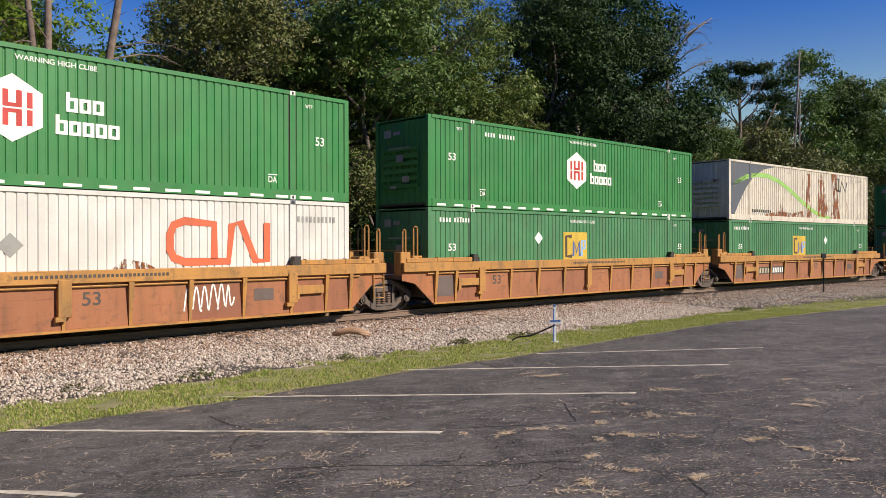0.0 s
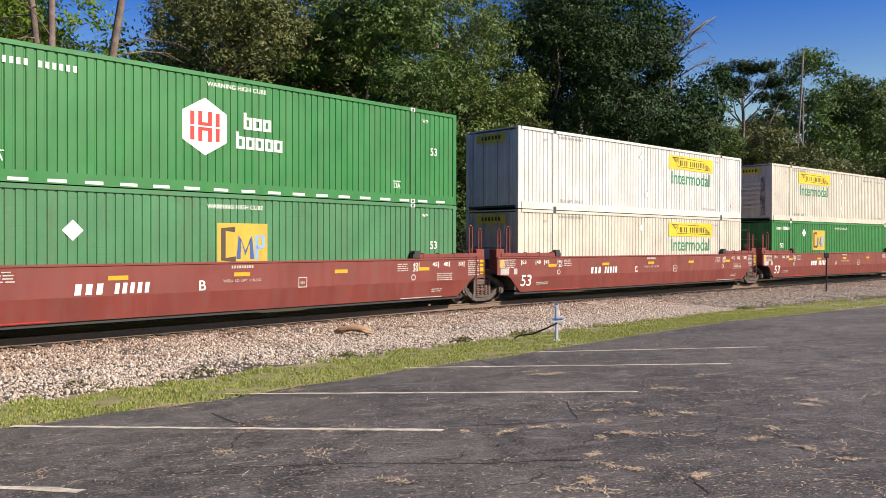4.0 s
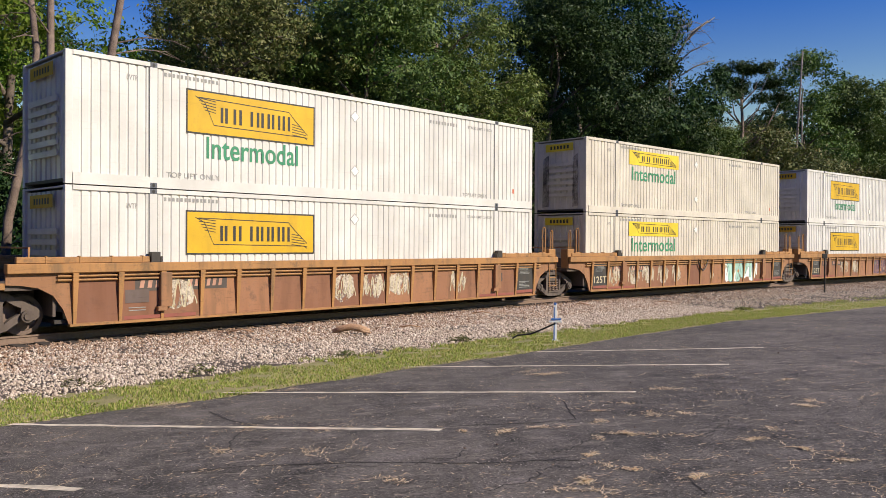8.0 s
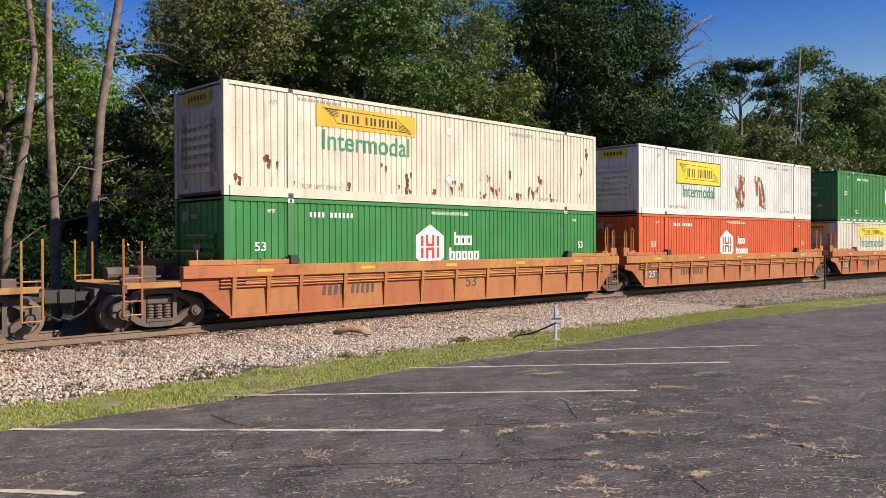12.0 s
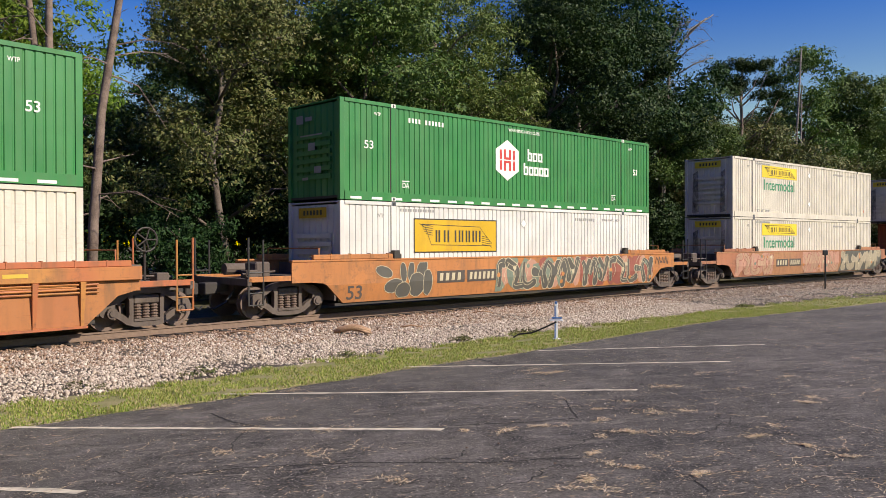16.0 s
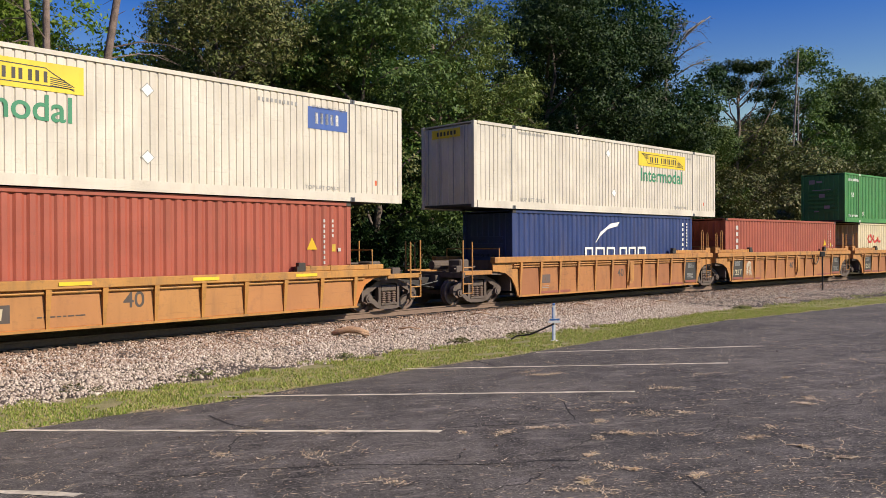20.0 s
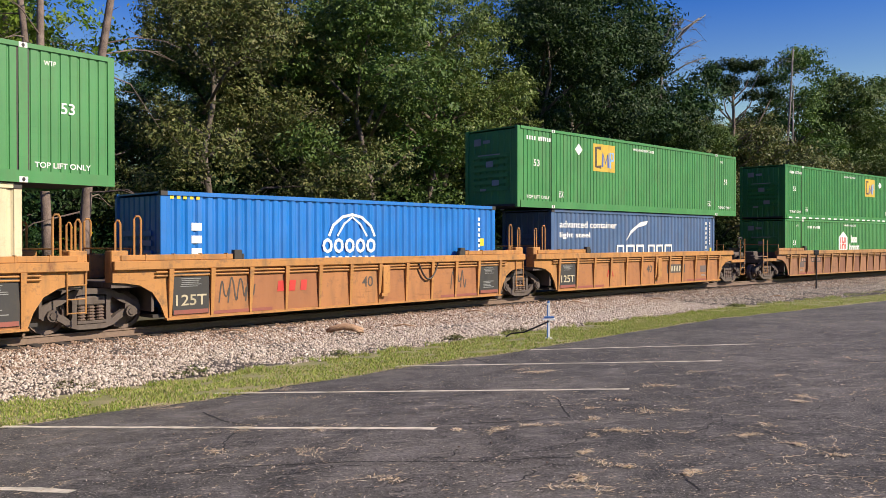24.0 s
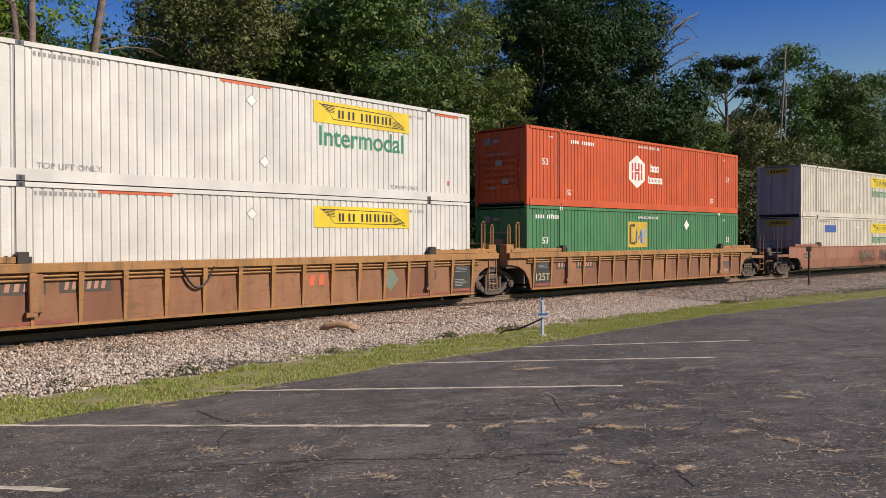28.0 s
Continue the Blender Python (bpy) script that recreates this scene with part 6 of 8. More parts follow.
def train():
    at = [u[0] for u in UNITS]
    for s, style, half, l, r, label in UNITS:
        ride(well_car(style, half, l, r, label, DETAIL.get(s)), s, 0.0)
    U = TOP53
    green, white, cream = "deep green corrugated long container", "clean white corrugated long container", "cream corrugated long container"
    # leading three units
    badge_box(C_GREEN, green + " with white hexagon badge", U, at[0])
    ride(container(16.15, 2.896, C_WHITE, "white corrugated long container with red painted curves", [
        ("stroke", [(11.8, 1.55), (11.8, 0.68), (11.0, 0.62), (10.72, 0.72), (10.62, 0.95), (10.62, 1.3), (10.72, 1.5), (11.0, 1.6), (12.2, 1.6), (12.3, 0.7), (12.55, 0.62), (13.0, 1.6), (13.35, 1.6), (13.35, 0.62)], 0.2, M_CORAL),
        ("bars", 11, 14.2, 15.7, 0.42, 0.16, M_GREY), ("diamond", 7.1, 1.2, 0.26, M_GREY), ("shape", [(9.2, 1.75), (9.5, 1.5), (10.0, 1.6), (10.6, 1.9), (9.6, 2.0)], M_RUST)]), at[0], LOW)
    badge_box(C_GREEN, green + " with white hexagon badge", U, at[1], x=7.05)
    square_box(C_PALE_GREEN, "faded green corrugated long container in the well", LOW, at[1], 6.75, 0.72, diamond=5.4)
    ride(container(16.15, 2.896, C_RUSTY, "rust-stained white long container with slate and lime curve", [
        ("shape", [(0.18, 0.12), (4.6, 0.12), (3.4, 0.3), (2.4, 0.7), (1.6, 1.3), (0.9, 2.1), (0.5, 2.66), (0.18, 2.66)], M_SLATE), ("shape", [(1.89, 0.12), (2.07, 0.12), (2.07, 0.92), (1.89, 1.06)], M_SLATE, 0.0215),
        ("stroke", [(0.2, 1.3), (0.8, 1.05), (1.6, 0.78), (2.6, 0.62), (3.8, 0.62), (5.0, 0.85), (6.2, 1.25), (7.4, 1.75), (8.6, 2.2), (9.8, 2.5), (11.0, 2.66)], 0.22, M_LIME),
        ("bars", 9, 2.2, 4.2, 2.35, 0.14, M_BLACK), ("bars", 11, 13.9, 15.4, 0.3, 0.12, M_GREY),
        ("stroke", [(11.7, 1.0), (11.7, 0.35), (12.1, 0.35), (12.1, 1.0), (11.75, 1.0), (12.3, 1.05), (12.5, 0.5), (13.0, 1.05), (13.2, 0.5)], 0.12, M_BLACK),
        ("shape", [(8.15, 0.25), (8.5, 0.25), (8.55, 1.6), (8.8, 2.72), (7.9, 2.72), (8.05, 1.4)], M_RUST, 0.006), ("shape", [(11.15, 0.1), (11.8, 0.12), (12.0, 1.3), (12.3, 2.72), (11.0, 2.72), (11.4, 1.5)], M_RUST, 0.006), ("shape", [(9.5, 0.5), (10.1, 0.5), (10.7, 2.2), (10.4, 2.6), (9.4, 2.5)], M_RUST, 0.006), ("shape", [(3.6, 2.55), (5.0, 2.38), (6.4, 2.45), (7.6, 2.3), (7.8, 2.72), (3.4, 2.72)], M_RUST, 0.006)]), at[2], U)
    square_box(C_PALE_GREEN, "faded green corrugated long container in the well", LOW, at[2], 6.4, 0.72, diamond=10.4)
    # maroon units
    badge_box(C_GREEN, green + " with white hexagon badge", U, at[3])
    square_box(C_PALE_GREEN, "faded green corrugated long container in the well", LOW, at[3], 7.4, 0.72, diamond=4.0)
    haul(C_WHITE, white + " with yellow sign", U, at[4], 9.7, trim=False, doors=True)
    haul(C_CREAM, cream + " with yellow sign", LOW, at[4], 9.7, trim=False, doors=True)
    haul(C_CREAM, cream + " with yellow sign", U, at[5], 2.84, trim=False)
    square_box(C_GREEN, "deep green corrugated long container in the well", LOW, at[5], 4.4, 0.45, diamond=3.5)
    # brown units
    haul(C_WHITE, white + " with gold sign", U, at[6], 2.84, plate=M_GOLD)
    haul(C_WHITE, white + " with gold sign", LOW, at[6], 2.84, False, M_GOLD)
    haul(C_CREAM, cream + " with yellow sign", U, at[7], 2.84, trim=False)
    haul(C_CREAM, cream + " with yellow sign", LOW, at[7], 2.84, trim=False)
    haul(C_WHITE, white + " with gold sign", U, at[8], 2.84, plate=M_GOLD)
    haul(C_WHITE, white + " with gold sign", LOW, at[8], 2.84, False, M_GOLD)
    # orange-red units
    haul(C_SPECK, "rust-speckled cream long container with yellow sign", U, at[9], 2.84, plate=M_GOLD, trim=False, more=rust_dots(31))
    badge_box(C_GREEN, green + " with white hexagon badge", LOW, at[9], False)
    haul(C_WHITE, "white long container with two rust scars and yellow sign", U, at[10], 2.84, more=[("shape", [(7.9, 1.4), (8.3, 0.8), (8.9, 1.0), (8.9, 2.4), (8.1, 2.5)], M_RUST), ("shape", [(9.8, 0.8), (10.5, 0.9), (11.0, 1.7), (11.0, 2.5), (10.1, 2.2)], M_RUST)])
    badge_box(C_ORANGE, "bright orange-red corrugated long container in the well", LOW, at[10], False, True)
    badge_box(C_GREEN, green + " with white hexagon badge", U, at[11])
    haul(C_CREAM, cream + " with yellow sign", LOW, at[11], 2.84, trim=False)
    # two cars under graffiti
    badge_box(C_GREEN, green + " with white hexagon badge", U, at[12])
    haul(C_WHITE, white + " with gold sign", LOW, at[12], 2.84, False, M_GOLD)
    haul(C_CREAM, cream + " with yellow sign", U, at[13], 2.84, trim=False)
    haul(C_CREAM, cream + " with yellow sign", LOW, at[13], 2.84, trim=False)
    # short wells
    haul(C_CREAM, "cream long container with yellow and blue signs", U, at[14], 2.84, trim=False, more=[("quad", 12.6, 14.0, 0.35, 0.6, M_BLUE), ("bars", 5, 12.85, 13.75, 0.5, 0.3, M_WHITE)])
    redmarks = [("stack", 6, 0.98, 0.35, 1.9, 0.22, M_CHALK), ("stack", 11, 11.2, 0.5, 1.6, 0.06, M_CHALK), ("stack", 4, 11.5, 0.5, 0.55, 0.06, M_CHALK), ("quad", 11.5, 11.63, 1.2, 0.2, M_AMBER), ("quad", 11.72, 11.82, 1.3, 0.1, M_CHALK), ("shape", [(10.62, 1.34), (10.98, 1.34), (10.8, 1.0)], M_GOLD)]
    forty(C_RED, "brick-red corrugated short container in the well", LOW, at[14], redmarks)
    haul(C_CREAM, cream + " with yellow sign", U, at[15], 9.75, trim=False, doors=True)
    swoosh_print = [("stroke", [(a, 1.88), (a, 1.38), (a + w, 1.38), (a + w, 1.82), (a, 1.82)], 0.12, M_WHITE, "wording_block") for a, w in ((4.25, 0.42), (4.92, 0.52), (5.66, 0.48), (6.55, 0.42), (7.2, 0.42), (7.85, 0.52))] + [("shape", [(4.85, 1.2), (5.2, 0.75), (5.9, 0.4), (6.5, 0.33), (6.35, 0.5), (5.7, 0.62), (5.2, 0.9)], M_WHITE), ("stack", 9, 11.35, 0.3, 2.0, 0.1, M_WHITE), ("quad", 11.75, 11.9, 1.5, 0.2, M_YELLOW), ("stack", 8, 11.7, 0.3, 1.1, 0.08, M_WHITE)]
    forty(C_NAVY, "navy blue corrugated short container in the well", LOW, at[15], swoosh_print)
    forty(C_RED, "brick-red corrugated short container in the well", LOW, at[16], redmarks)
    square_box(C_LEAF_GREEN, "bright green corrugated long container", U, at[17], 10.2, diamond=12.4)
    forty(C_BUFF, "buff corrugated short container with red mark", LOW, at[17], [("stroke", [(1.5, 0.75), (1.35, 0.95), (1.5, 1.15), (1.8, 1.15), (1.95, 0.95), (1.8, 0.75), (1.6, 0.75)], 0.15, M_RED), ("stroke", [(2.2, 0.75), (2.1, 0.95), (2.25, 1.15), (2.6, 1.1), (2.85, 0.85), (2.9, 1.12), (3.2, 1.12)], 0.15, M_RED)])
    forty(C_AZURE, "azure blue corrugated short container with white badge", LOW, at[18], [
        *[("stroke", [(4.95 + i * 0.4 + 0.14 * math.cos(k * 0.785), 1.32 + 0.17 * math.sin(k * 0.785)) for k in range(9)], 0.09, M_WHITE, "wording_block") for i in range(5)],
        ("stroke", [(5.0, 1.05), (5.15, 0.75), (5.5, 0.5), (5.85, 0.43), (6.2, 0.5), (6.55, 0.75), (6.7, 1.05)], 0.08, M_WHITE), ("stroke", [(5.3, 1.05), (5.55, 0.7), (5.85, 0.5), (6.15, 0.7), (6.4, 1.05)], 0.06, M_WHITE), ("bars", 8, 4.85, 6.8, 1.62, 0.25, M_WHITE), ("stack", 5, 0.8, 0.75, 1.55, 0.28, M_WHITE), ("stack", 9, 11.3, 0.4, 1.6, 0.1, M_WHITE), ("quad", 11.4, 11.6, 1.1, 0.25, M_YELLOW), ("bars", 5, 0.25, 1.1, 0.1, 0.08, M_YELLOW)])
    square_box(C_LEAF_GREEN, "bright green corrugated long container", U, at[19], 4.4, diamond=3.55)
    forty(C_BLUE_GREY, "faded blue corrugated short container in the well", LOW, at[19], [("text", "advanced container", 0.5, 4.2, 0.42, 0.26, M_WHITE), ("text", "light steel", 0.5, 2.4, 0.85, 0.26, M_WHITE)] + swoosh_print)
    # last units
    square_box(C_GREEN, green + " with yellow square", U, at[20], 10.15, diamond=12.5, more=[("dashes",)])
    badge_box(C_LEAF_GREEN, "bright green long container with white hexagon badge", LOW, at[20], False)
    haul(C_WHITE, white + " with yellow sign and red strips", U, at[21], 9.6, trim=False, doors=True, more=[("quad", 6.7, 8.2, 0.04, 0.14, M_CORAL), ("quad", 14.5, 15.6, 0.04, 0.14, M_CORAL)])
    haul(C_WHITE, white + " with yellow sign and red strips", LOW, at[21], 9.6, False, trim=False, doors=True, more=[("quad", 3.6, 5.4, 0.04, 0.14, M_CORAL)])
    badge_box(C_ORANGE, "bright orange-red corrugated long container", U, at[22], False, True)
    square_box(C_PALE_GREEN, "faded green corrugated long container in the well", LOW, at[22], 6.4, 0.5, diamond=11.2)
    haul(C_CREAM, white + " with yellow sign", U, at[23], 9.6, trim=False, doors=True)
    haul(C_CREAM, white + " with blue patch", LOW, at[23], 9.6, trim=False, doors=True, more=[("quad", 3.0, 4.5, 0.45, 0.42, M_BLUE)])


train()

# ------------------------------------------------------------------ on the ground
def stones(rusty):
    """Crushed stone lying on the ballast bed."""
    rnd = np.random.default_rng(9 if rusty else 8)
    octa = np.array([(1, 0, 0), (-1, 0, 0), (0, 1, 0), (0, -1, 0), (0, 0, 1), (0, 0, -1)], float)
    tri = [(0, 2, 4), (2, 1, 4), (1, 3, 4), (3, 0, 4), (2, 0, 5), (1, 2, 5), (3, 1, 5), (0, 3, 5)]
    n = 34000 if rusty else 115000
    s = np.where(rnd.random(n) < 0.68, rnd.uniform(-23, 6, n), rnd.uniform(6, 62, n))
    d = 1.5 + 5.7 * rnd.random(n) ** 0.72
    if rusty:
        d = np.where(rnd.random(n) < 0.95, 0.95 + 2.9 * rnd.random(n) ** 1.2, rnd.uniform(-0.6, 0.6, n))
    ragged = 5.75 + 0.3 * np.sin(s * 1.9) * np.sin(s * 0.57 + 1) + 0.25 * rnd.normal(size=n)
    keep = (d < ragged) | ((rnd.random(n) < 0.08) & (d < 6.9))
    s, d = s[keep], d[keep]
    n = len(s)
    x = np.interp(s, _ss, _x)
    y = np.interp(s, _ss, _y)
    h = np.interp(s, _ss, _h)
    px, py = x + d * np.sin(h), y - d * np.cos(h)
    top = RAIL - 0.20 - np.maximum(0, np.abs(d) - 1.9) * 0.055
    size = rnd.uniform(0.013, 0.033, n) * (1 + 0.7 * (rnd.random(n) < 0.08))
    v = octa[None] * (rnd.uniform(0.55, 1.35, (n, 6, 1))) * size[:, None, None]
    ang = rnd.uniform(0, 6.3, (n, 2))
    ca, sa, cb, sb = np.cos(ang[:, 0]), np.sin(ang[:, 0]), np.cos(ang[:, 1]), np.sin(ang[:, 1])
    X = v[..., 0] * ca[:, None] - v[..., 1] * sa[:, None]
    Y = v[..., 0] * sa[:, None] + v[..., 1] * ca[:, None]
    Z = v[..., 2] * cb[:, None] + Y * sb[:, None]
    Y = Y * cb[:, None] - v[..., 2] * sb[:, None]
    P = np.stack([X + px[:, None], Y + py[:, None], Z + (top + size * 0.25)[:, None]], 2)
    faces = (np.array(tri)[None] + (np.arange(n) * 6)[:, None, None]).reshape(-1, 3)
    me = bpy.data.meshes.new("ballast_stones")
    me.vertices.add(n * 6)
    me.vertices.foreach_set("co", P.astype(np.float32).ravel())
    me.loops.add(len(faces) * 3)
    me.loops.foreach_set("vertex_index", faces.astype(np.int32).ravel())
    me.polygons.add(len(faces))
    me.polygons.foreach_set("loop_start", np.arange(0, len(faces) * 3, 3, dtype=np.int32))
    me.update(calc_edges=True)
    me.materials.append(STONES_RUSTY if rusty else STONES)
    tagged(new("ballast_stones", me), "rust-browned crushed stones close to the rails" if rusty else "loose pale pinkish crushed stones beside the rails", "stones", kind="stuff")


def grass():
    """Short blades on the verge, sparse and taller where it meets the stones."""
    rnd = np.random.default_rng(4)
    n = 120000
    s = np.where(rnd.random(n) < 0.7, rnd.uniform(-24, 8, n), rnd.uniform(8, 60, n))
    u = rnd.random(n)
    edge = {k: lot_edge(k * 0.1) for k in range(-250, 620)}
    rim = {k: lot_z(*beside(k * 0.1, e)[:2]) for k, e in edge.items()}
    x0, y0, h0 = np.interp(s, _ss, _x), np.interp(s, _ss, _y), np.interp(s, _ss, _h)
    v = np.zeros((n * 3, 3))
    kk = 0
    for i in range(n):
        e = edge[int(round(s[i] * 10))]
        d = 5.55 + (e + 0.1 - 5.55) * u[i]
        x, y = x0[i] + d * math.sin(h0[i]), y0[i] - d * math.cos(h0[i])
        clump = noise.noise((x * 1.3, y * 1.3, 2)) + 0.5 * noise.noise((x * 4, y * 4, 6))
        inner = (d - 5.55) / (e - 5.55)
        if clump < (0.45 - 2.0 * inner if inner < 0.4 else -0.35):
            continue
        t = min(1, max(0, (d - 5.6) / (e - 5.6)))
        z = (RAIL - 0.425) * (1 - t) + rim[int(round(s[i] * 10))] * t
        hh = rnd.uniform(0.012, 0.038) * (1.0 + max(0, clump)) * (2.0 if inner < 0.3 else 1.0)
        a, b = rnd.uniform(-1, 1, 2) * hh * 0.8
        g = rnd.uniform(0, 6.3)
        w = 0.011
        v[kk], v[kk + 1], v[kk + 2] = (x - w * math.cos(g), y - w * math.sin(g), z - 0.01), (x + w * math.cos(g), y + w * math.sin(g), z - 0.01), (x + a, y + b, z + hh)
        kk += 3
    tagged(new("grass", fast_mesh("grass", v[:kk], 3, BLADES)), "short green grass blades with dry patches", "grass", kind="stuff")


def weeds():
    rnd = np.random.default_rng(14)
    for i, (s, d, r, lab) in enumerate(((-20.2, 5.3, 0.4, "low grey-green weed on the stones"), (-15.6, 5.5, 0.34, "low dark weed tuft on the stones"), (-12.2, 5.7, 0.28, "low dark weed tuft on the stones"), (-17.8, 5.4, 0.32, "low dark weed tuft on the stones"), (-8.5, 5.7, 0.25, "low dark weed tuft on the stones"), (-6.3, 5.9, 0.3, "low dark weed tuft on the stones"), (6.5, 5.9, 0.3, "low dark weed tuft on the stones"))):
        x, y, _ = beside(s, d, 0)
        o = new("weed", fast_mesh("weed", leaf_cloud(rnd, [(0, 0, 0.02, r * 0.6), (r * 0.7, 0.1, 0.0, r * 0.45), (-r * 0.7, -0.1, 0.0, r * 0.45)], 420, 0.035) * np.array([1, 1, 0.55]), 4, LEAVES[2]))
        o.location = (x, y, verge_h(s, max(5.6, d)) + 0.04)
        tagged(o, lab, "weed", "weeds on the ballast", "stuff")


def flat_strip(name, pts, width, lift, mat, rnd=None, parent=None):
    """A painted or cracked line lying on the asphalt."""
    v, f = [], []
    for i, p in enumerate(pts):
        a, b = pts[max(0, i - 1)], pts[min(len(pts) - 1, i + 1)]
        d = Vector((b[0] - a[0], b[1] - a[1])).normalized()
        w = width * (1 + (rnd.uniform(-0.3, 0.3) if rnd else 0)) / 2
        for sg in (1, -1):
            x, y = p[0] - d.y * w * sg, p[1] + d.x * w * sg
            v.append((x, y, lot_z(x, y) + lift))
    f = [(i * 2, i * 2 + 1, i * 2 + 3, i * 2 + 2) for i in range(len(pts) - 1)]
    o = sheet(name, v, f, mat)
    o.parent = parent
    return o


def car_park():
    rp = random.Random(6)
    for a, b in (((-8.2, 8.35), (-2.95, 6.55)), ((-5.45, 10.14), (-0.02, 8.40)), ((-3.35, 12.25), (2.47, 10.38)), ((-0.75, 14.68), (4.52, 12.80)), ((1.9, 16.35), (5.97, 15.08))):
        n = 40
        pts = [(a[0] + (b[0] - a[0]) * i / n, a[1] + (b[1] - a[1]) * i / n + 0.01 * math.sin(i * 0.9)) for i in range(n + 1)]
        tagged(flat_strip("parking_line", pts, 0.1, 0.004, LINE_PAINT, rp), "faded cream painted parking bay line", "parking line", "parking bay lines", "structure")
    crack = plain("crack_shadow", (0.020, 0.019, 0.018), 0.95)
    cracks = tagged(new("asphalt_crack"), "dark winding cracks in the asphalt", "crack", kind="structure")
    for x0, y0, ang, ln in ((-2.2, 8.7, 70, 1.6), (-3.4, 7.5, 15, 3.2), (0.6, 7.0, 8, 3.5), (-1.5, 6.6, 20, 2.4), (1.5, 9.2, -5, 2.5), (5.5, 10.2, 40, 3.0), (7.2, 13.5, 70, 4.0), (9.5, 16.5, 60, 4.0), (3.8, 8.2, 25, 2.0), (-1.1, 10.8, -40, 1.4), (2.0, 13.2, -25, 1.3), (4.6, 6.4, 15, 2.2), (8.5, 12.0, -20, 3.0), (-4.5, 8.6, -15, 1.8), (0.3, 5.9, 12, 1.8)):
        pts, x, y, a = [], x0, y0, radians(ang)
        for i in range(int(ln / 0.08)):
            pts.append((x, y))
            a += rp.uniform(-0.9, 0.9) - (a - radians(ang)) * 0.35
            x, y = x + 0.08 * math.cos(a), y + 0.08 * math.sin(a)
        flat_strip("crack", pts, 0.011, 0.003, crack, rp, cracks)
    # long seams and gaps between the slabs
    for way, w in (([(-2.4, 7.01), (-1.69, 7.11), (-0.73, 7.06), (0.06, 6.86), (0.44, 6.79), (0.82, 6.81), (1.19, 6.73)], 0.03), ([(0.07, 8.56), (0.43, 8.59), (0.85, 8.53), (1.45, 8.63)], 0.04), ([(-3.01, 10.4), (-2.56, 9.64), (-2.2, 9.28), (-1.96, 9.35)], 0.05), ([(-2.2, 9.2), (-2.22, 8.84), (-2.18, 8.23), (-2.04, 7.79)], 0.03), ([(0.6, 15.5), (0.84, 14.67), (0.99, 13.94)], 0.07), ([(1.49, 10.03), (1.43, 9.19), (1.42, 8.57)], 0.025), ([(1.82, 5.9), (1.83, 5.51)], 0.02)):
        pts = []
        for p, q in zip(way, way[1:]):
            n = max(3, int(math.hypot(q[0] - p[0], q[1] - p[1]) / 0.05))
            pts += [(p[0] + (q[0] - p[0]) * k / n + rp.uniform(-0.012, 0.012), p[1] + (q[1] - p[1]) * k / n + rp.uniform(-0.012, 0.012)) for k in range(n)]
        flat_strip("crack", pts, w * 0.65, 0.0035, crack, rp, cracks)


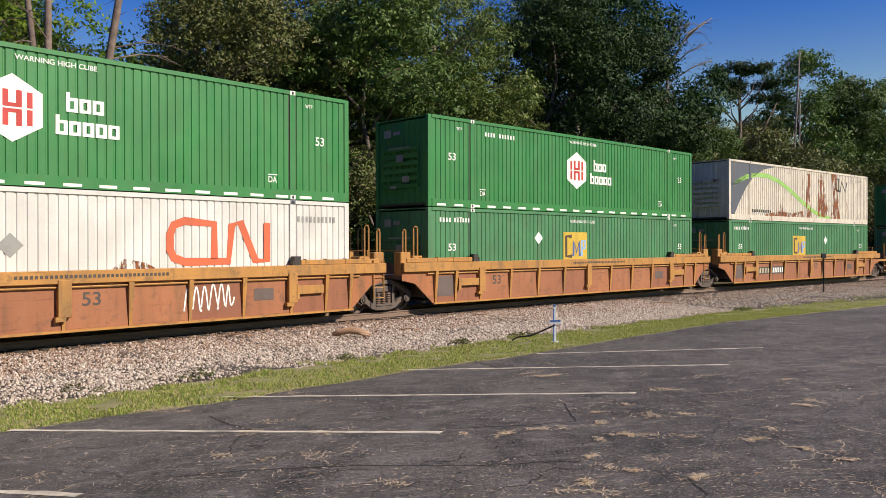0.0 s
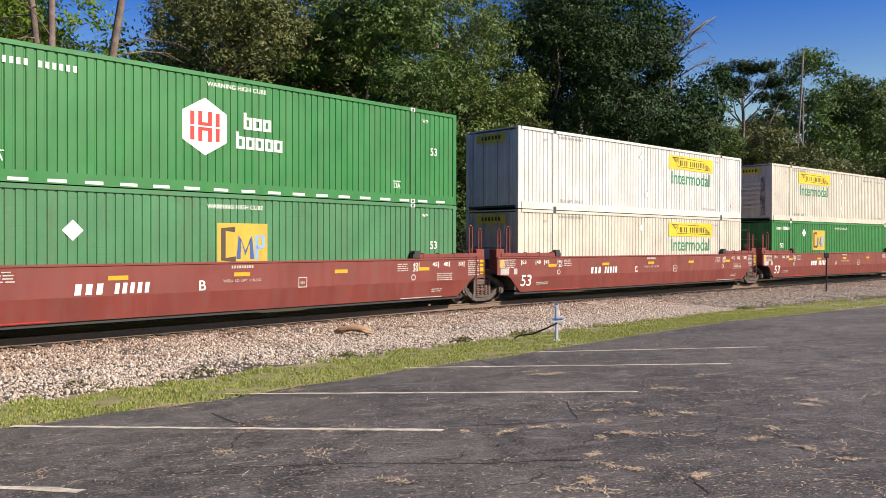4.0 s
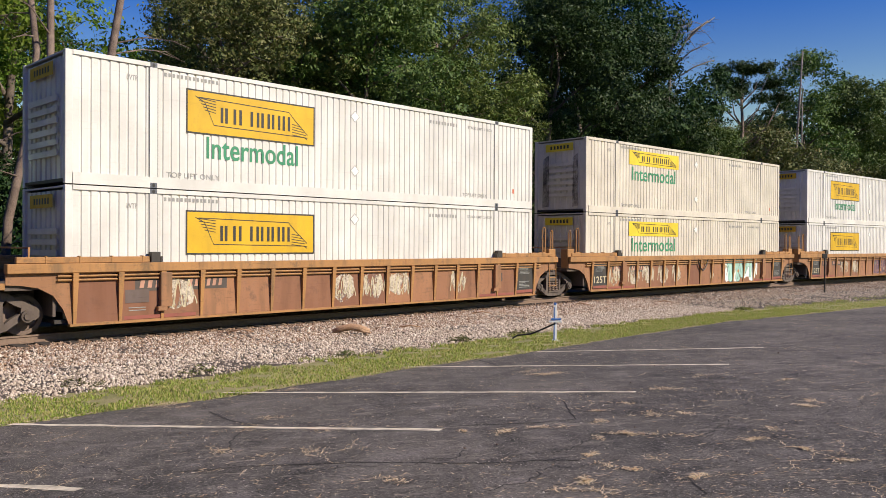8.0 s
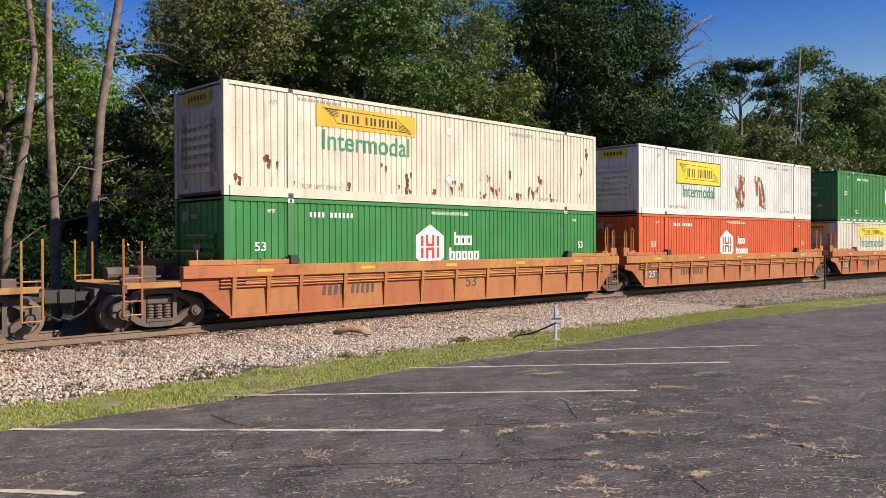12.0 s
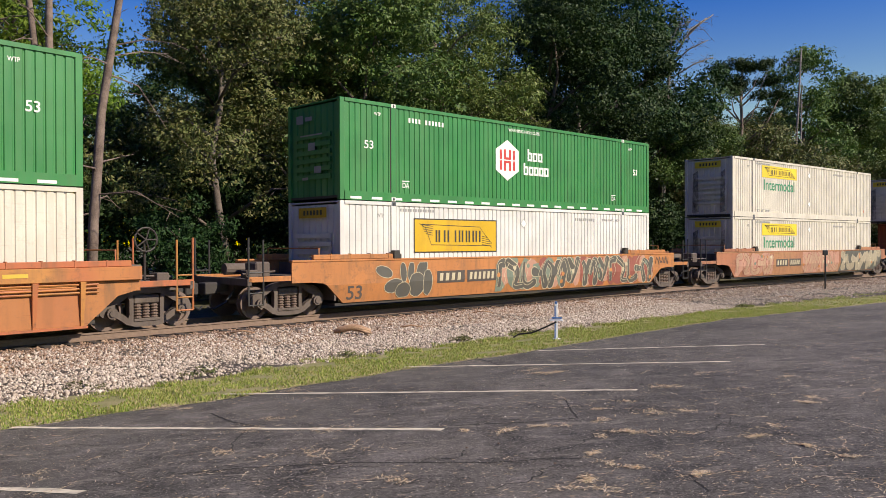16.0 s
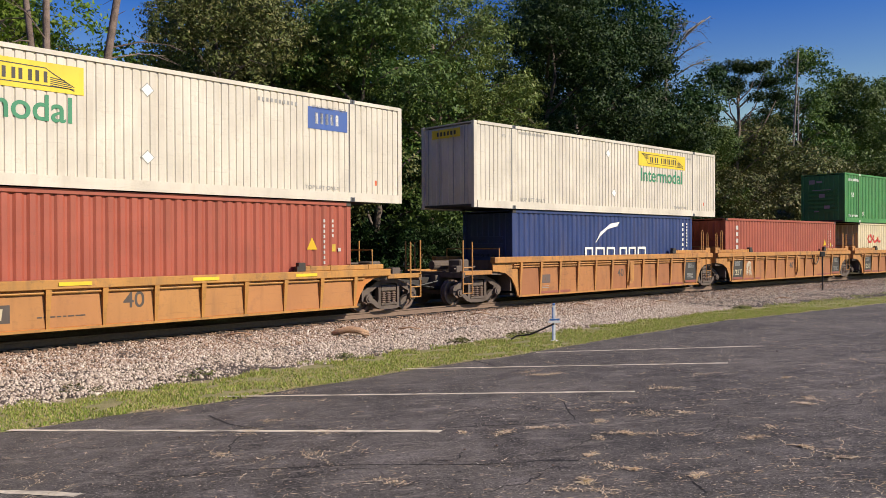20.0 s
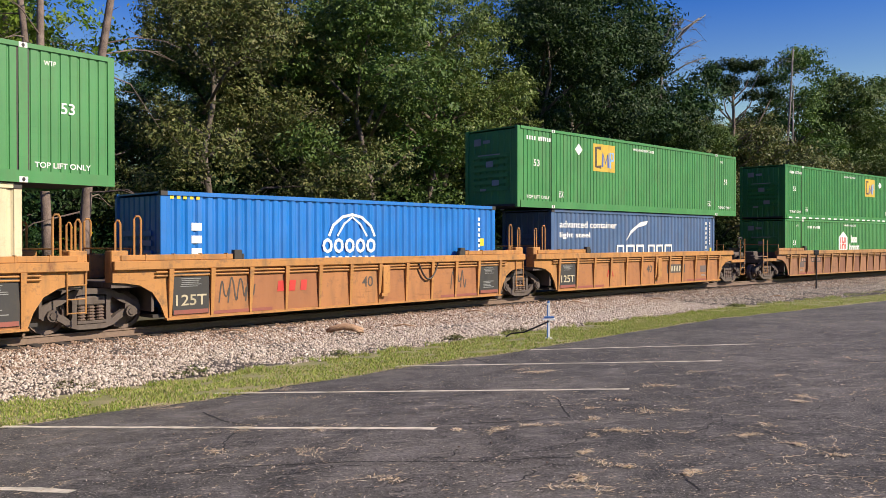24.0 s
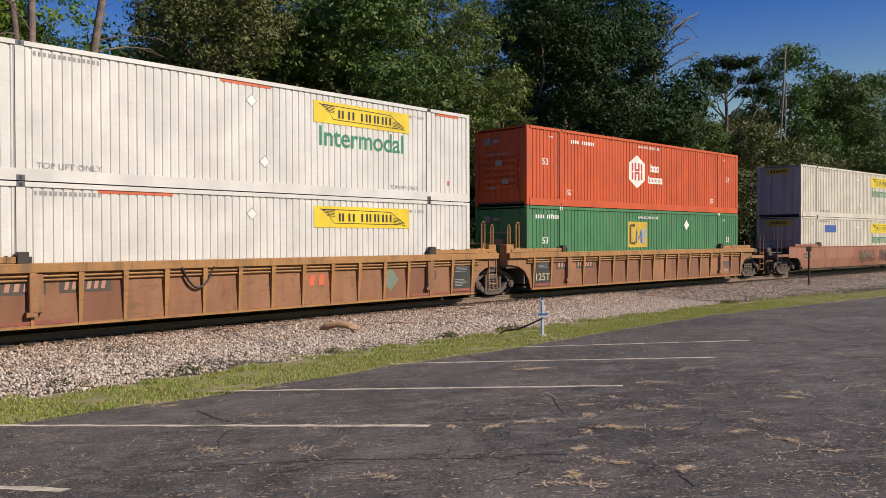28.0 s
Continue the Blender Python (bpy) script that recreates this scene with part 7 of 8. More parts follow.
def straw():
    """Dead grass and grit in the cracks of the asphalt: thin pale streaks and tufts."""
    rnd = np.random.default_rng(21)
    v = []

    def streak(x, y, ang, ln, w, up=0.0):
        c, s = math.cos(ang), math.sin(ang)
        for p, q in ((-ln, 0), (0, -w), (ln, 0), (0, w)):
            xx, yy = x + p * c - q * s, y + p * s + q * c
            v.append((xx, yy, lot_z(xx, yy) + 0.006 + rnd.uniform(0, 0.003) + up * max(0, p + ln) / (2 * ln)))
    base = math.atan2(-1.72, 5.36)

    def vein(x, y, ang, ln):
        """A winding crack with dead grass in it."""
        a = ang
        for k in range(int(ln / 0.05)):
            a += rnd.normal() * 0.4 - (a - ang) * 0.4
            x, y = x + 0.05 * math.cos(a), y + 0.05 * math.sin(a)
            if rnd.random() < 0.8:
                streak(x, y, a + rnd.normal() * 0.4, rnd.uniform(0.018, 0.045), rnd.uniform(0.003, 0.006), rnd.random() ** 3 * 0.015)
            if rnd.random() < 0.3:
                streak(x + rnd.normal() * 0.02, y + rnd.normal() * 0.02, rnd.uniform(0, 3.2), rnd.uniform(0.015, 0.05), 0.003)

    for i in range(15000):
        y = 4.4 + 20 * rnd.random() ** 1.3
        x = rnd.uniform(-0.66, 0.66) * (y + 1.5)
        s_, d_ = track_sd(x, y)
        if d_ < lot_edge(s_) + 0.15:
            continue
        m = noise.noise((x * 0.45, y * 0.45, 3)) + 0.6 * noise.noise((x * 1.4, y * 1.4, 9))
        if m < -0.12 + 0.2 * rnd.normal():
            continue
        if i % 34 == 0:
            vein(x, y, base + rnd.normal() * 0.7 + (1.4 if rnd.random() < 0.45 else 0), rnd.uniform(0.15, 0.8))
        else:
            streak(x, y, base + rnd.normal() * 0.5, rnd.uniform(0.010, 0.026) + 0.04 * rnd.random() ** 6, rnd.uniform(0.0025, 0.0055), rnd.random() ** 3 * 0.012)
    # dry litter along the edge of the grass
    for i in range(3600):
        s_ = rnd.uniform(-22, 30)
        d_ = lot_edge(s_) + 0.05 + abs(rnd.normal()) * 0.14
        if noise.noise((s_ * 0.9, 4, 1)) < -0.15:
            continue
        x, y, _ = beside(s_, d_)
        streak(x, y, rnd.uniform(0, 3.2), rnd.uniform(0.02, 0.06), rnd.uniform(0.003, 0.007))
    # tufts in the larger gaps
    for x, y, n, sp in ((1.39, 13.08, 150, 0.22), (1.65, 12.65, 170, 0.2), (2.23, 8.71, 130, 0.14), (2.87, 10.48, 110, 0.16), (1.73, 9.09, 60, 0.1), (1.62, 8.41, 80, 0.1), (2.22, 7.54, 60, 0.1), (1.65, 7.78, 60, 0.1), (1.93, 7.68, 60, 0.1), (4.13, 9.06, 60, 0.1), (3.95, 8.79, 60, 0.1), (3.14, 6.31, 60, 0.1), (2.79, 7.23, 60, 0.1), (3.11, 7.63, 60, 0.1), (3.03, 6.76, 60, 0.1), (1.07, 6.07, 80, 0.06), (0.91, 5.83, 60, 0.1), (1.91, 6.05, 60, 0.1), (1.49, 6.34, 60, 0.1), (1.17, 5.74, 60, 0.1), (0.21, 8.24, 60, 0.1), (0.97, 8.27, 60, 0.1), (1.23, 8.29, 60, 0.1), (0.61, 8.13, 60, 0.1), (1.77, 7.75, 60, 0.1), (1.27, 6.92, 60, 0.1), (2.6, 8.66, 60, 0.1), (2.14, 9.49, 60, 0.1), (1.47, 7.61, 60, 0.1), (-3.86, 11.28, 130, 0.2), (-4.07, 11.2, 110, 0.2), (-3.51, 10.92, 45, 0.16), (-2.02, 9.68, 45, 0.16), (-2.16, 8.99, 45, 0.16), (-1.79, 11.19, 45, 0.16), (-2.3, 12.23, 45, 0.16), (-1.21, 8.73, 45, 0.16), (-0.8, 7.74, 45, 0.16), (-1.21, 7.59, 45, 0.16), (-1.66, 7.46, 45, 0.16), (-2.13, 7.81, 45, 0.16), (-3.78, 7.31, 45, 0.16), (-0.39, 6.36, 45, 0.16), (3.58, 10.0, 45, 0.16), (4.59, 10.82, 45, 0.16), (3.74, 11.57, 45, 0.16), (1.31, 6.51, 45, 0.16), (1.74, 6.68, 45, 0.16)):
        lean = base + rnd.normal() * 0.9
        sp *= rnd.uniform(0.5, 1.5)
        for k in range(int(n * rnd.uniform(0.7, 2.1))):
            a = rnd.normal() * sp * 0.75
            b = rnd.normal() * sp * 0.34 + 0.2 * sp * math.sin(a * 9 / sp * 0.35 + x * 7)
            streak(x + a * math.cos(lean) - b * math.sin(lean), y + a * math.sin(lean) + b * math.cos(lean), rnd.uniform(0, 6.3), rnd.uniform(0.012, 0.035), rnd.uniform(0.0025, 0.0055), abs(rnd.normal()) * 0.009)
        for k in range(1):
            vein(x + rnd.normal() * sp, y + rnd.normal() * sp * 0.5, rnd.uniform(0, 6.3), rnd.uniform(0.08, 0.25))
    tagged(new("dead_grass", fast_mesh("dead_grass", np.array(v), 4, STRAW)), "pale dead grass and grit in the asphalt's cracks", "dead grass", kind="stuff")
    # pebbles
    rp = random.Random(2)
    peb = mesh_of(("pebble",), lambda bm: bmesh.ops.create_icosphere(bm, subdivisions=1, radius=0.015))
    peb.materials.append(BARK_PALE)
    for x, y in ((-3.0, 6.3), (1.9, 8.0), (0.3, 10.9), (0.5, 7.5), (-2.9, 8.9), (3.4, 13.0), (6.8, 10.9), (0.9, 6.6), (0.2, 7.4), (5.8, 14.0), (2.6, 11.2), (8.8, 17.2)):
        o = new("pebble", peb)
        o.matrix_basis = pose(x, y, lot_z(x, y) + 0.012, rp.uniform(0, 90), 0, rp.uniform(0, 360)) @ Matrix.Diagonal((rp.uniform(0.6, 1.2), rp.uniform(0.5, 1), 0.6, 1))
        tagged(o, "small pale pebble lying on the asphalt", "pebble", "pebbles on the asphalt")


STRAW = island_mat("straw", [(0.38, 0.28, 0.17), (0.60, 0.46, 0.28), (0.66, 0.56, 0.42), (0.50, 0.31, 0.17)], 0.95)


def grit():
    """Loose grit and crumbs of asphalt on the car park."""
    rnd = np.random.default_rng(33)
    n = 16000
    x, y = rnd.uniform(-6.5, 11, n), 4.5 + 13.5 * rnd.random(n) ** 1.35
    keep = np.abs(x) < 1.2 + 0.62 * y
    m = np.array([noise.noise((a * 0.5, b * 0.5, 6)) + 0.5 * noise.noise((a * 2, b * 2, 1)) for a, b in zip(x, y)])
    keep &= m > rnd.normal(size=n) * 0.3 - 0.05
    s_d = np.array([track_sd(a, b) if k else (0.0, 0.0) for a, b, k in zip(x, y, keep)])
    keep &= s_d[:, 1] > 8.9
    x, y = x[keep], y[keep]
    n = len(x)
    octa = np.array([(1, 0, 0), (-1, 0, 0), (0, 1, 0), (0, -1, 0), (0, 0, 1)], float)
    size = 0.003 + 0.008 * rnd.random(n) ** 5
    v = octa[None] * rnd.uniform(0.6, 1.4, (n, 5, 1)) * size[:, None, None]
    a = rnd.uniform(0, 6.3, n)
    X = v[..., 0] * np.cos(a)[:, None] - v[..., 1] * np.sin(a)[:, None] + x[:, None]
    Y = v[..., 0] * np.sin(a)[:, None] + v[..., 1] * np.cos(a)[:, None] + y[:, None]
    Z = v[..., 2] * 1.1 + np.array([lot_z(p, q) for p, q in zip(x, y)])[:, None] + 0.001
    P = np.stack([X, Y, Z], 2)
    tri = np.array([(0, 2, 4), (2, 1, 4), (1, 3, 4), (3, 0, 4)])
    faces = (tri[None] + (np.arange(n) * 5)[:, None, None]).reshape(-1, 3)
    me = bpy.data.meshes.new("grit")
    me.vertices.add(n * 5)
    me.vertices.foreach_set("co", P.astype(np.float32).ravel())
    me.loops.add(len(faces) * 3)
    me.loops.foreach_set("vertex_index", faces.astype(np.int32).ravel())
    me.polygons.add(len(faces))
    me.polygons.foreach_set("loop_start", np.arange(0, len(faces) * 3, 3, dtype=np.int32))
    me.update(calc_edges=True)
    me.materials.append(GRIT)
    tagged(new("grit", me), "fine pale grit and crumbs on the asphalt", "grit", kind="stuff")


GRIT = island_mat("grit", [(0.03, 0.028, 0.028), (0.22, 0.19, 0.17), (0.08, 0.07, 0.066), (0.50, 0.45, 0.40), (0.14, 0.12, 0.11)], 0.9)


def marker_post():
    x, y, z = 2.62, 19.0, -0.63
    root = tagged(new("marker_post"), "thin white and blue utility marker post with cross bar", "marker post")
    root.location = (x, y, z)
    white = paint("post_white", (0.74, 0.76, 0.80), 0.0, 0.2)
    blue = paint("post_blue", (0.05, 0.16, 0.45), 0.0, 0.2)
    part("shaft", lambda bm: box(bm, -0.035, 0.035, -0.03, 0.03, -0.1, 0.86, 0.006), white, root)
    part("blue_stripe", lambda bm: box(bm, -0.037, -0.012, -0.034, -0.026, 0.0, 0.80), blue, root)
    part("cap", lambda bm: box(bm, -0.03, 0.03, -0.036, 0.036, 0.84, 0.9, 0.012), blue, root)
    part("cross_bar", lambda bm: [box(bm, -0.15, 0.15, -0.055, -0.03, 0.44, 0.49, 0.006)], white, root)
    part("cross_bar", lambda bm: [box(bm, -0.11, 0.13, -0.07, -0.056, 0.5, 0.54, 0.006)], blue, root)
    part("foot_plate", lambda bm: [box(bm, -0.07, 0.1, -0.06, 0.06, -0.02, 0.03, 0.01)], white, root)
    hose = tagged(new("cable"), "black cable hanging from the post to the stones", "cable")
    part("cable_run", lambda bm: tube(bm, [(x, y - 0.04, z + 0.42), (x - 0.25, y + 0.1, z + 0.28), (x - 0.55, y + 0.2, z + 0.14), (x - 0.85, y + 0.3, z + 0.10), (x - 0.98, y + 0.3, z + 0.02)], 0.02, 7), RUBBER, hose)


def dark_post():
    x, y, _ = beside(18.6, 3.85)
    root = tagged(new("sign_post"), "slim black post with a small dark head beside the rails", "post")
    root.location = (x, y, bed_z(18.6, 3.85, x, y))
    part("shaft", lambda bm: tube(bm, [(0, 0, -0.2), (0, 0, 1.75)], 0.04, 8), RUBBER, root)
    part("head", lambda bm: [box(bm, -0.13, 0.13, -0.04, 0.04, 1.68, 1.93, 0.03)], RUBBER, root)


def driftwood():
    pale = soil_mat("dry_wood", (0.30, 0.17, 0.10), (0.42, 0.27, 0.17), 4.0)
    def lay(name, lab, s, d, pts, r):
        x, y, _ = beside(s, d)
        root = tagged(new(name), lab, "log")
        root.location = (x, y, bed_z(s, d, x, y) + 0.05)
        part("stem", lambda bm: tube(bm, pts, r, 9), pale, root, smooth=True)
        return root
    g = lay("log", "bent bare pale log lying on the stones", -10.1, 3.5, [(-0.5, 0.0, 0.02), (-0.3, 0.0, 0.09), (-0.05, 0.0, 0.14), (0.2, 0.0, 0.10), (0.42, 0.02, 0.03)], [0.05, 0.08, 0.09, 0.085, 0.06])
    part("stub", lambda bm: tube(bm, [(0.12, 0, 0.1), (0.3, -0.08, 0.02), (0.45, -0.1, 0.0)], [0.05, 0.04, 0.02], 7), pale, g)
    b = lay("branch", "thin brown branch lying on the stones", -19.6, 2.6, [(-0.6, 0, 0.02), (-0.1, 0, 0.08), (0.5, 0.05, 0.02)], [0.03, 0.035, 0.02])
    part("twig", lambda bm: tube(bm, [(-0.1, 0, 0.08), (0.2, -0.15, 0.16), (0.45, -0.2, 0.05)], [0.022, 0.018, 0.01], 6), pale, b)
    part("twig", lambda bm: tube(bm, [(-0.3, 0, 0.05), (-0.1, 0.2, 0.12)], [0.02, 0.01], 6), pale, b)
    for s, d, n in ((-8.2, 3.6, 1), (5.5, 3.2, 2), (12.0, 5.0, 3), (-20.6, 2.3, 4), (-19.0, 2.2, 2), (-18.4, 3.0, 1), (-12.5, 2.2, 2), (-4.0, 2.4, 1), (1.5, 2.2, 3)):
        lay("branch", "thin brown branch lying on the stones", s, d, [(-0.3, 0, 0.0), (0, 0.03 * n, 0.05), (0.3, 0, 0.0)], [0.02, 0.02, 0.012])


stones(False)
stones(True)
grass()
weeds()
car_park()
straw()
grit()
marker_post()
dark_post()
driftwood()

# ------------------------------------------------------------------ woods


def tree(height, spread, base, leaf, bark, seed, count=16000, size=0.12, label="", limbs=9):
    """Trunk, limbs and a crown of many leaves with gaps."""
    rnd = np.random.default_rng(seed)
    rp = random.Random(seed)
    root = tagged(new("tree"), label, "tree", "trees behind the track")
    bend = [(0.35 * math.sin(i * 1.3 + seed) * (i > 0), 0.35 * math.cos(i * 1.7 + seed) * (i > 0), height * 0.82 * i / 6 - (0.4 if i == 0 else 0)) for i in range(7)]
    r0 = 0.011 * height + 0.05
    lobes = []

    def wood(bm):
        tube(bm, bend, [r0 * (1 - 0.13 * i) for i in range(7)], 9)
        for i in range(limbs):
            z = base + (height * 0.78 - base) * (i + 0.3) / limbs
            a = i * 2.4 + seed
            ln = spread * (0.5 + 0.45 * rp.random()) * (1.1 - 0.55 * i / limbs)
            q = bend[min(6, int(z / (height * 0.82) * 6))]
            p0 = Vector((q[0], q[1], z))
            p2 = p0 + Vector((math.cos(a) * ln, math.sin(a) * ln, ln * (0.3 + 0.35 * rp.random())))
            p1 = (p0 + p2) / 2 + Vector((0, 0, 0.15 * ln))
            tube(bm, [p0, p1, p2], [r0 * 0.4, r0 * 0.25, r0 * 0.06], 6)
            for k in range(5):
                o = p1.lerp(p2, 0.2 + 0.25 * k) + Vector((rp.uniform(-1, 1), rp.uniform(-1, 1), rp.uniform(-0.6, 0.8))) * spread * 0.22
                tube(bm, [p1.lerp(p2, 0.1 + 0.2 * k), o], [r0 * 0.1, r0 * 0.03], 4)
                lobes.append((*o, spread * rp.uniform(0.12, 0.24)))
    part("trunk", wood, bark, root, smooth=True)
    for i in range(14):
        a, u = i * 2.4 + seed, rp.random()
        rr = spread * 0.55 * math.sqrt(u)
        lobes.append((math.cos(a) * rr, math.sin(a) * rr, height - spread * (0.12 + 0.55 * u + 0.2 * rp.random()), spread * rp.uniform(0.13, 0.25)))
    me = fast_mesh("crown", leaf_cloud(rnd, lobes, count, size), 4, leaf)
    c = new("crown", me)
    c.parent = root
    return root


def bare_tree(pts, r, seed, label, twigs, reach, bark):
    """A thin trunk through the points, with dead side branches."""
    rp = random.Random(seed)
    root = tagged(new("tree"), label, "tree", "trees behind the track")
    org = Vector(pts[0])
    root.location = org
    q = [Vector(p) - org for p in pts]
    n = len(q)
    part("trunk", lambda bm: tube(bm, q, [r * (1.15 - 0.6 * i / (n - 1)) for i in range(n)], 10), bark, root, smooth=True)
    for i in range(twigs):
        u = rp.uniform(0.18, 0.95) * (n - 1)
        a = q[int(u)].lerp(q[min(n - 1, int(u) + 1)], u - int(u))
        g = rp.uniform(0, 2 * math.pi)
        ln = reach * rp.uniform(0.4, 1.0)
        d = Vector((math.cos(g), math.sin(g), rp.uniform(-0.45, 0.35)))
        m = a + d * ln * 0.5 + Vector((0, 0, rp.uniform(0, 0.15) * ln))
        e = a + d * ln + Vector((0, 0, rp.uniform(-0.3, 0.1) * ln))

        def branch(bm):
            tube(bm, [a, m, e], [r * 0.2, r * 0.12, r * 0.05], 6)
            for k in range(3):
                s0 = m.lerp(e, 0.2 + 0.3 * k)
                tube(bm, [s0, s0 + Vector((rp.uniform(-1, 1), rp.uniform(-1, 1), rp.uniform(-0.4, 0.6))) * ln * 0.3], [r * 0.09, r * 0.04], 4)
        part("branch", branch, bark, root)
    return root


def pine(bark, leaf):
    """An old pine with a leaning bare trunk, crooked limbs and flat pads of needles."""
    rnd = np.random.default_rng(71)
    rp = random.Random(71)
    root = tagged(new("tree"), "flat-topped dark pine with a bare trunk", "tree", "trees behind the track")
    stem = [Vector(p) for p in ((-0.9, 0, -0.3), (-0.5, 0, 5.0), (0.0, 0.1, 9.0), (0.15, 0, 12.0), (0.0, 0, 15.6))]
    pads = [(0.2, 0.0, 16.6, 1.1), (-1.4, 0.3, 16.3, 1.0), (1.5, -0.3, 16.5, 0.9), (2.5, 0.2, 16.9, 0.6), (-2.0, -0.4, 15.3, 0.8), (2.2, 0.3, 15.4, 0.9), (0.4, 0.5, 15.2, 1.1), (-0.9, -0.5, 14.4, 0.8),
            (3.2, 0.0, 14.4, 0.7), (1.3, -0.6, 14.2, 0.7), (-2.3, 0.4, 13.7, 0.5), (2.4, 0.5, 13.1, 0.5), (-1.2, 0.6, 12.6, 0.45), (3.0, -0.5, 12.0, 0.4)]

    def wood(bm):
        tube(bm, stem, [0.26, 0.22, 0.18, 0.13, 0.06], 9)
        for x, y, z, r in pads:
            h = max(7.5, z - 1.4 - abs(x) * 0.9)
            a = stem[2].lerp(stem[4], (h - 9.0) / 6.6) if h > 9 else stem[1].lerp(stem[2], (h - 5) / 4)
            e = Vector((x, y, z - 0.2))
            m = (a + e) / 2 + Vector((0.15 * x, 0, -0.25))
            tube(bm, [a, m, e], [0.075, 0.055, 0.02], 6)
        for i in range(12):
            a = stem[1].lerp(stem[3], rp.random())
            tube(bm, [a, a + Vector((rp.uniform(-1.6, 1.6), rp.uniform(-1, 1), rp.uniform(-0.3, 0.4)))], [0.03, 0.008], 5)
    part("trunk", wood, bark, root, smooth=True)
    lobes = [(x + rp.uniform(-0.7, 0.7) * r, y + rp.uniform(-0.7, 0.7) * r, z + rp.uniform(-0.15, 0.2) * r, r * rp.uniform(0.35, 0.6)) for x, y, z, r in pads for k in range(5)]
    c = new("crown", fast_mesh("crown", leaf_cloud(rnd, lobes, 17000, 0.085), 4, leaf))
    c.parent = root
    return root


def woods():
    kinds = [
        (15.5, 5.4, 2.5, 2, 44000, 0.078, "olive green leafy tree browning towards autumn"),
        (16.0, 5.2, 2.5, 0, 40000, 0.092, "mid-green leafy tree at the wood's edge"),
        (17.0, 5.2, 5.0, 4, 28000, 0.085, "slender light green tree with sky between its leaves"),
        (18.8, 6.2, 2.0, 1, 52000, 0.105, "large dark green maple-like tree"),
        (20.0, 5.0, 5.5, 3, 24000, 0.1, "tall bright green tree lit by the sun"),
        None,
        # both bushes take the leaf green that has shade mixed into its colour
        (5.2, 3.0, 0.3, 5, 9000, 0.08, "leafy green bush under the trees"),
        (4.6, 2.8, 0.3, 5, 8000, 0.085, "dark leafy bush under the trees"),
        (18.0, 4.6, 5.0, 0, 24000, 0.115, "tall loose-crowned green tree against the sky"),
        (9.0, 4.2, 0.6, 2, 16000, 0.1, "young olive green tree in the undergrowth"),
    ]
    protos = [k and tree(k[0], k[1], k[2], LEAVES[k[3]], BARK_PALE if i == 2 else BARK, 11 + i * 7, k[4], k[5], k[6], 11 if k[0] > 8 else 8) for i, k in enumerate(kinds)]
    pine(BARK_PALE, LEAVES[1]).location = (23.4, 64.0, ground_z(23.4, 64.0))
    used = set()
    rp = random.Random(3)

    def put(k, s, d, scale=1.0):
        x, y, _ = beside(s, d)
        m = pose(x, y, ground_z(x, y) - 0.1, 0, 0, rp.uniform(0, 360))
        o = copy_thing(protos[k], m) if k in used else protos[k]
        used.add(k)
        o.matrix_basis = m
        o.scale = (scale * rp.uniform(0.95, 1.05), scale * rp.uniform(0.95, 1.05), scale)

    # wood's edge, from the near end of the track to the far end
    for k, s, d, sc in ((4, -19, -13, 1.0), (4, -15.5, -15, 1.05), (4, -12.2, -14, 0.95), (4, -13.5, -21, 1.1), (0, -5.3, -11.5, 1.0), (0, -0.6, -12.5, 1.05), (1, -1.5, -18, 1.1),
                        (1, 2.0, -10.5, 1.0), (1, 3.2, -14.5, 1.05), (2, 6.6, -11, 1.0), (2, 9.6, -13, 1.08), (1, 6.5, -19, 1.0), (2, 11.5, -10, 0.72), (3, 15.6, -11, 1.0), (3, 20.0, -13, 1.06),
                        (3, 24.0, -12, 0.98), (3, 28.5, -16, 1.28), (1, 27.5, -11.5, 0.78), (9, 30.5, -10, 1.1), (0, 33.5, -16, 1.0), (9, 37.0, -9, 1.0), (1, 33.5, -12.5, 0.88), (2, 40.0, -18, 0.84), (9, 41.0, -11, 1.5), (0, 46.0, -16, 0.9), (1, 48.0, -22, 0.95), (0, 41, -17, 0.95), (8, 52.0, -13.5, 1.17),
                        (9, 44.0, -9, 1.15), (8, 58.0, -12, 1.06), (9, 51.0, -9, 1.1), (1, 60.0, -12, 1.18), (8, 64.5, -11, 1.08), (9, 58.0, -8.5, 1.1), (9, 66.0, -8.5, 1.2), (1, 72.0, -12, 1.1), (8, 79, -12, 1.05), (9, 75, -8.5, 1.2),
                        (0, 84, -10, 1.1), (1, 92, -12, 1.1)):
        put(k, s, d, sc)
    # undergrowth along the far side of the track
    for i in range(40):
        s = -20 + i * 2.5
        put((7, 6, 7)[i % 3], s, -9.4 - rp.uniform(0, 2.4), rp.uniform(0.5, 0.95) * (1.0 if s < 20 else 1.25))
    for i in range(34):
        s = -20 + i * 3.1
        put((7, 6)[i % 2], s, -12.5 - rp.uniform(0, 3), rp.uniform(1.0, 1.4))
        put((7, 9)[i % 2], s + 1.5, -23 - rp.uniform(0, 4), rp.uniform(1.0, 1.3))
    # second and third ranks
    for i in range(26):
        s = -24 + i * 5.2
        if s > 0:
            put((3, 1, 0, 1)[i % 4], s, -20 - rp.uniform(0, 4), rp.uniform(0.85, 0.98))
        put((1, 3)[i % 2], s + 12, -31 - rp.uniform(0, 6), rp.uniform(0.85, 1.0))
    # unseen trees added past the near end, both track sides, to block skylight
    for i in range(13):
        put((3, 1)[i % 2], -36 - i * 1.2, 14 + i * 3.2 + rp.uniform(0, 2), rp.uniform(0.9, 1.1))
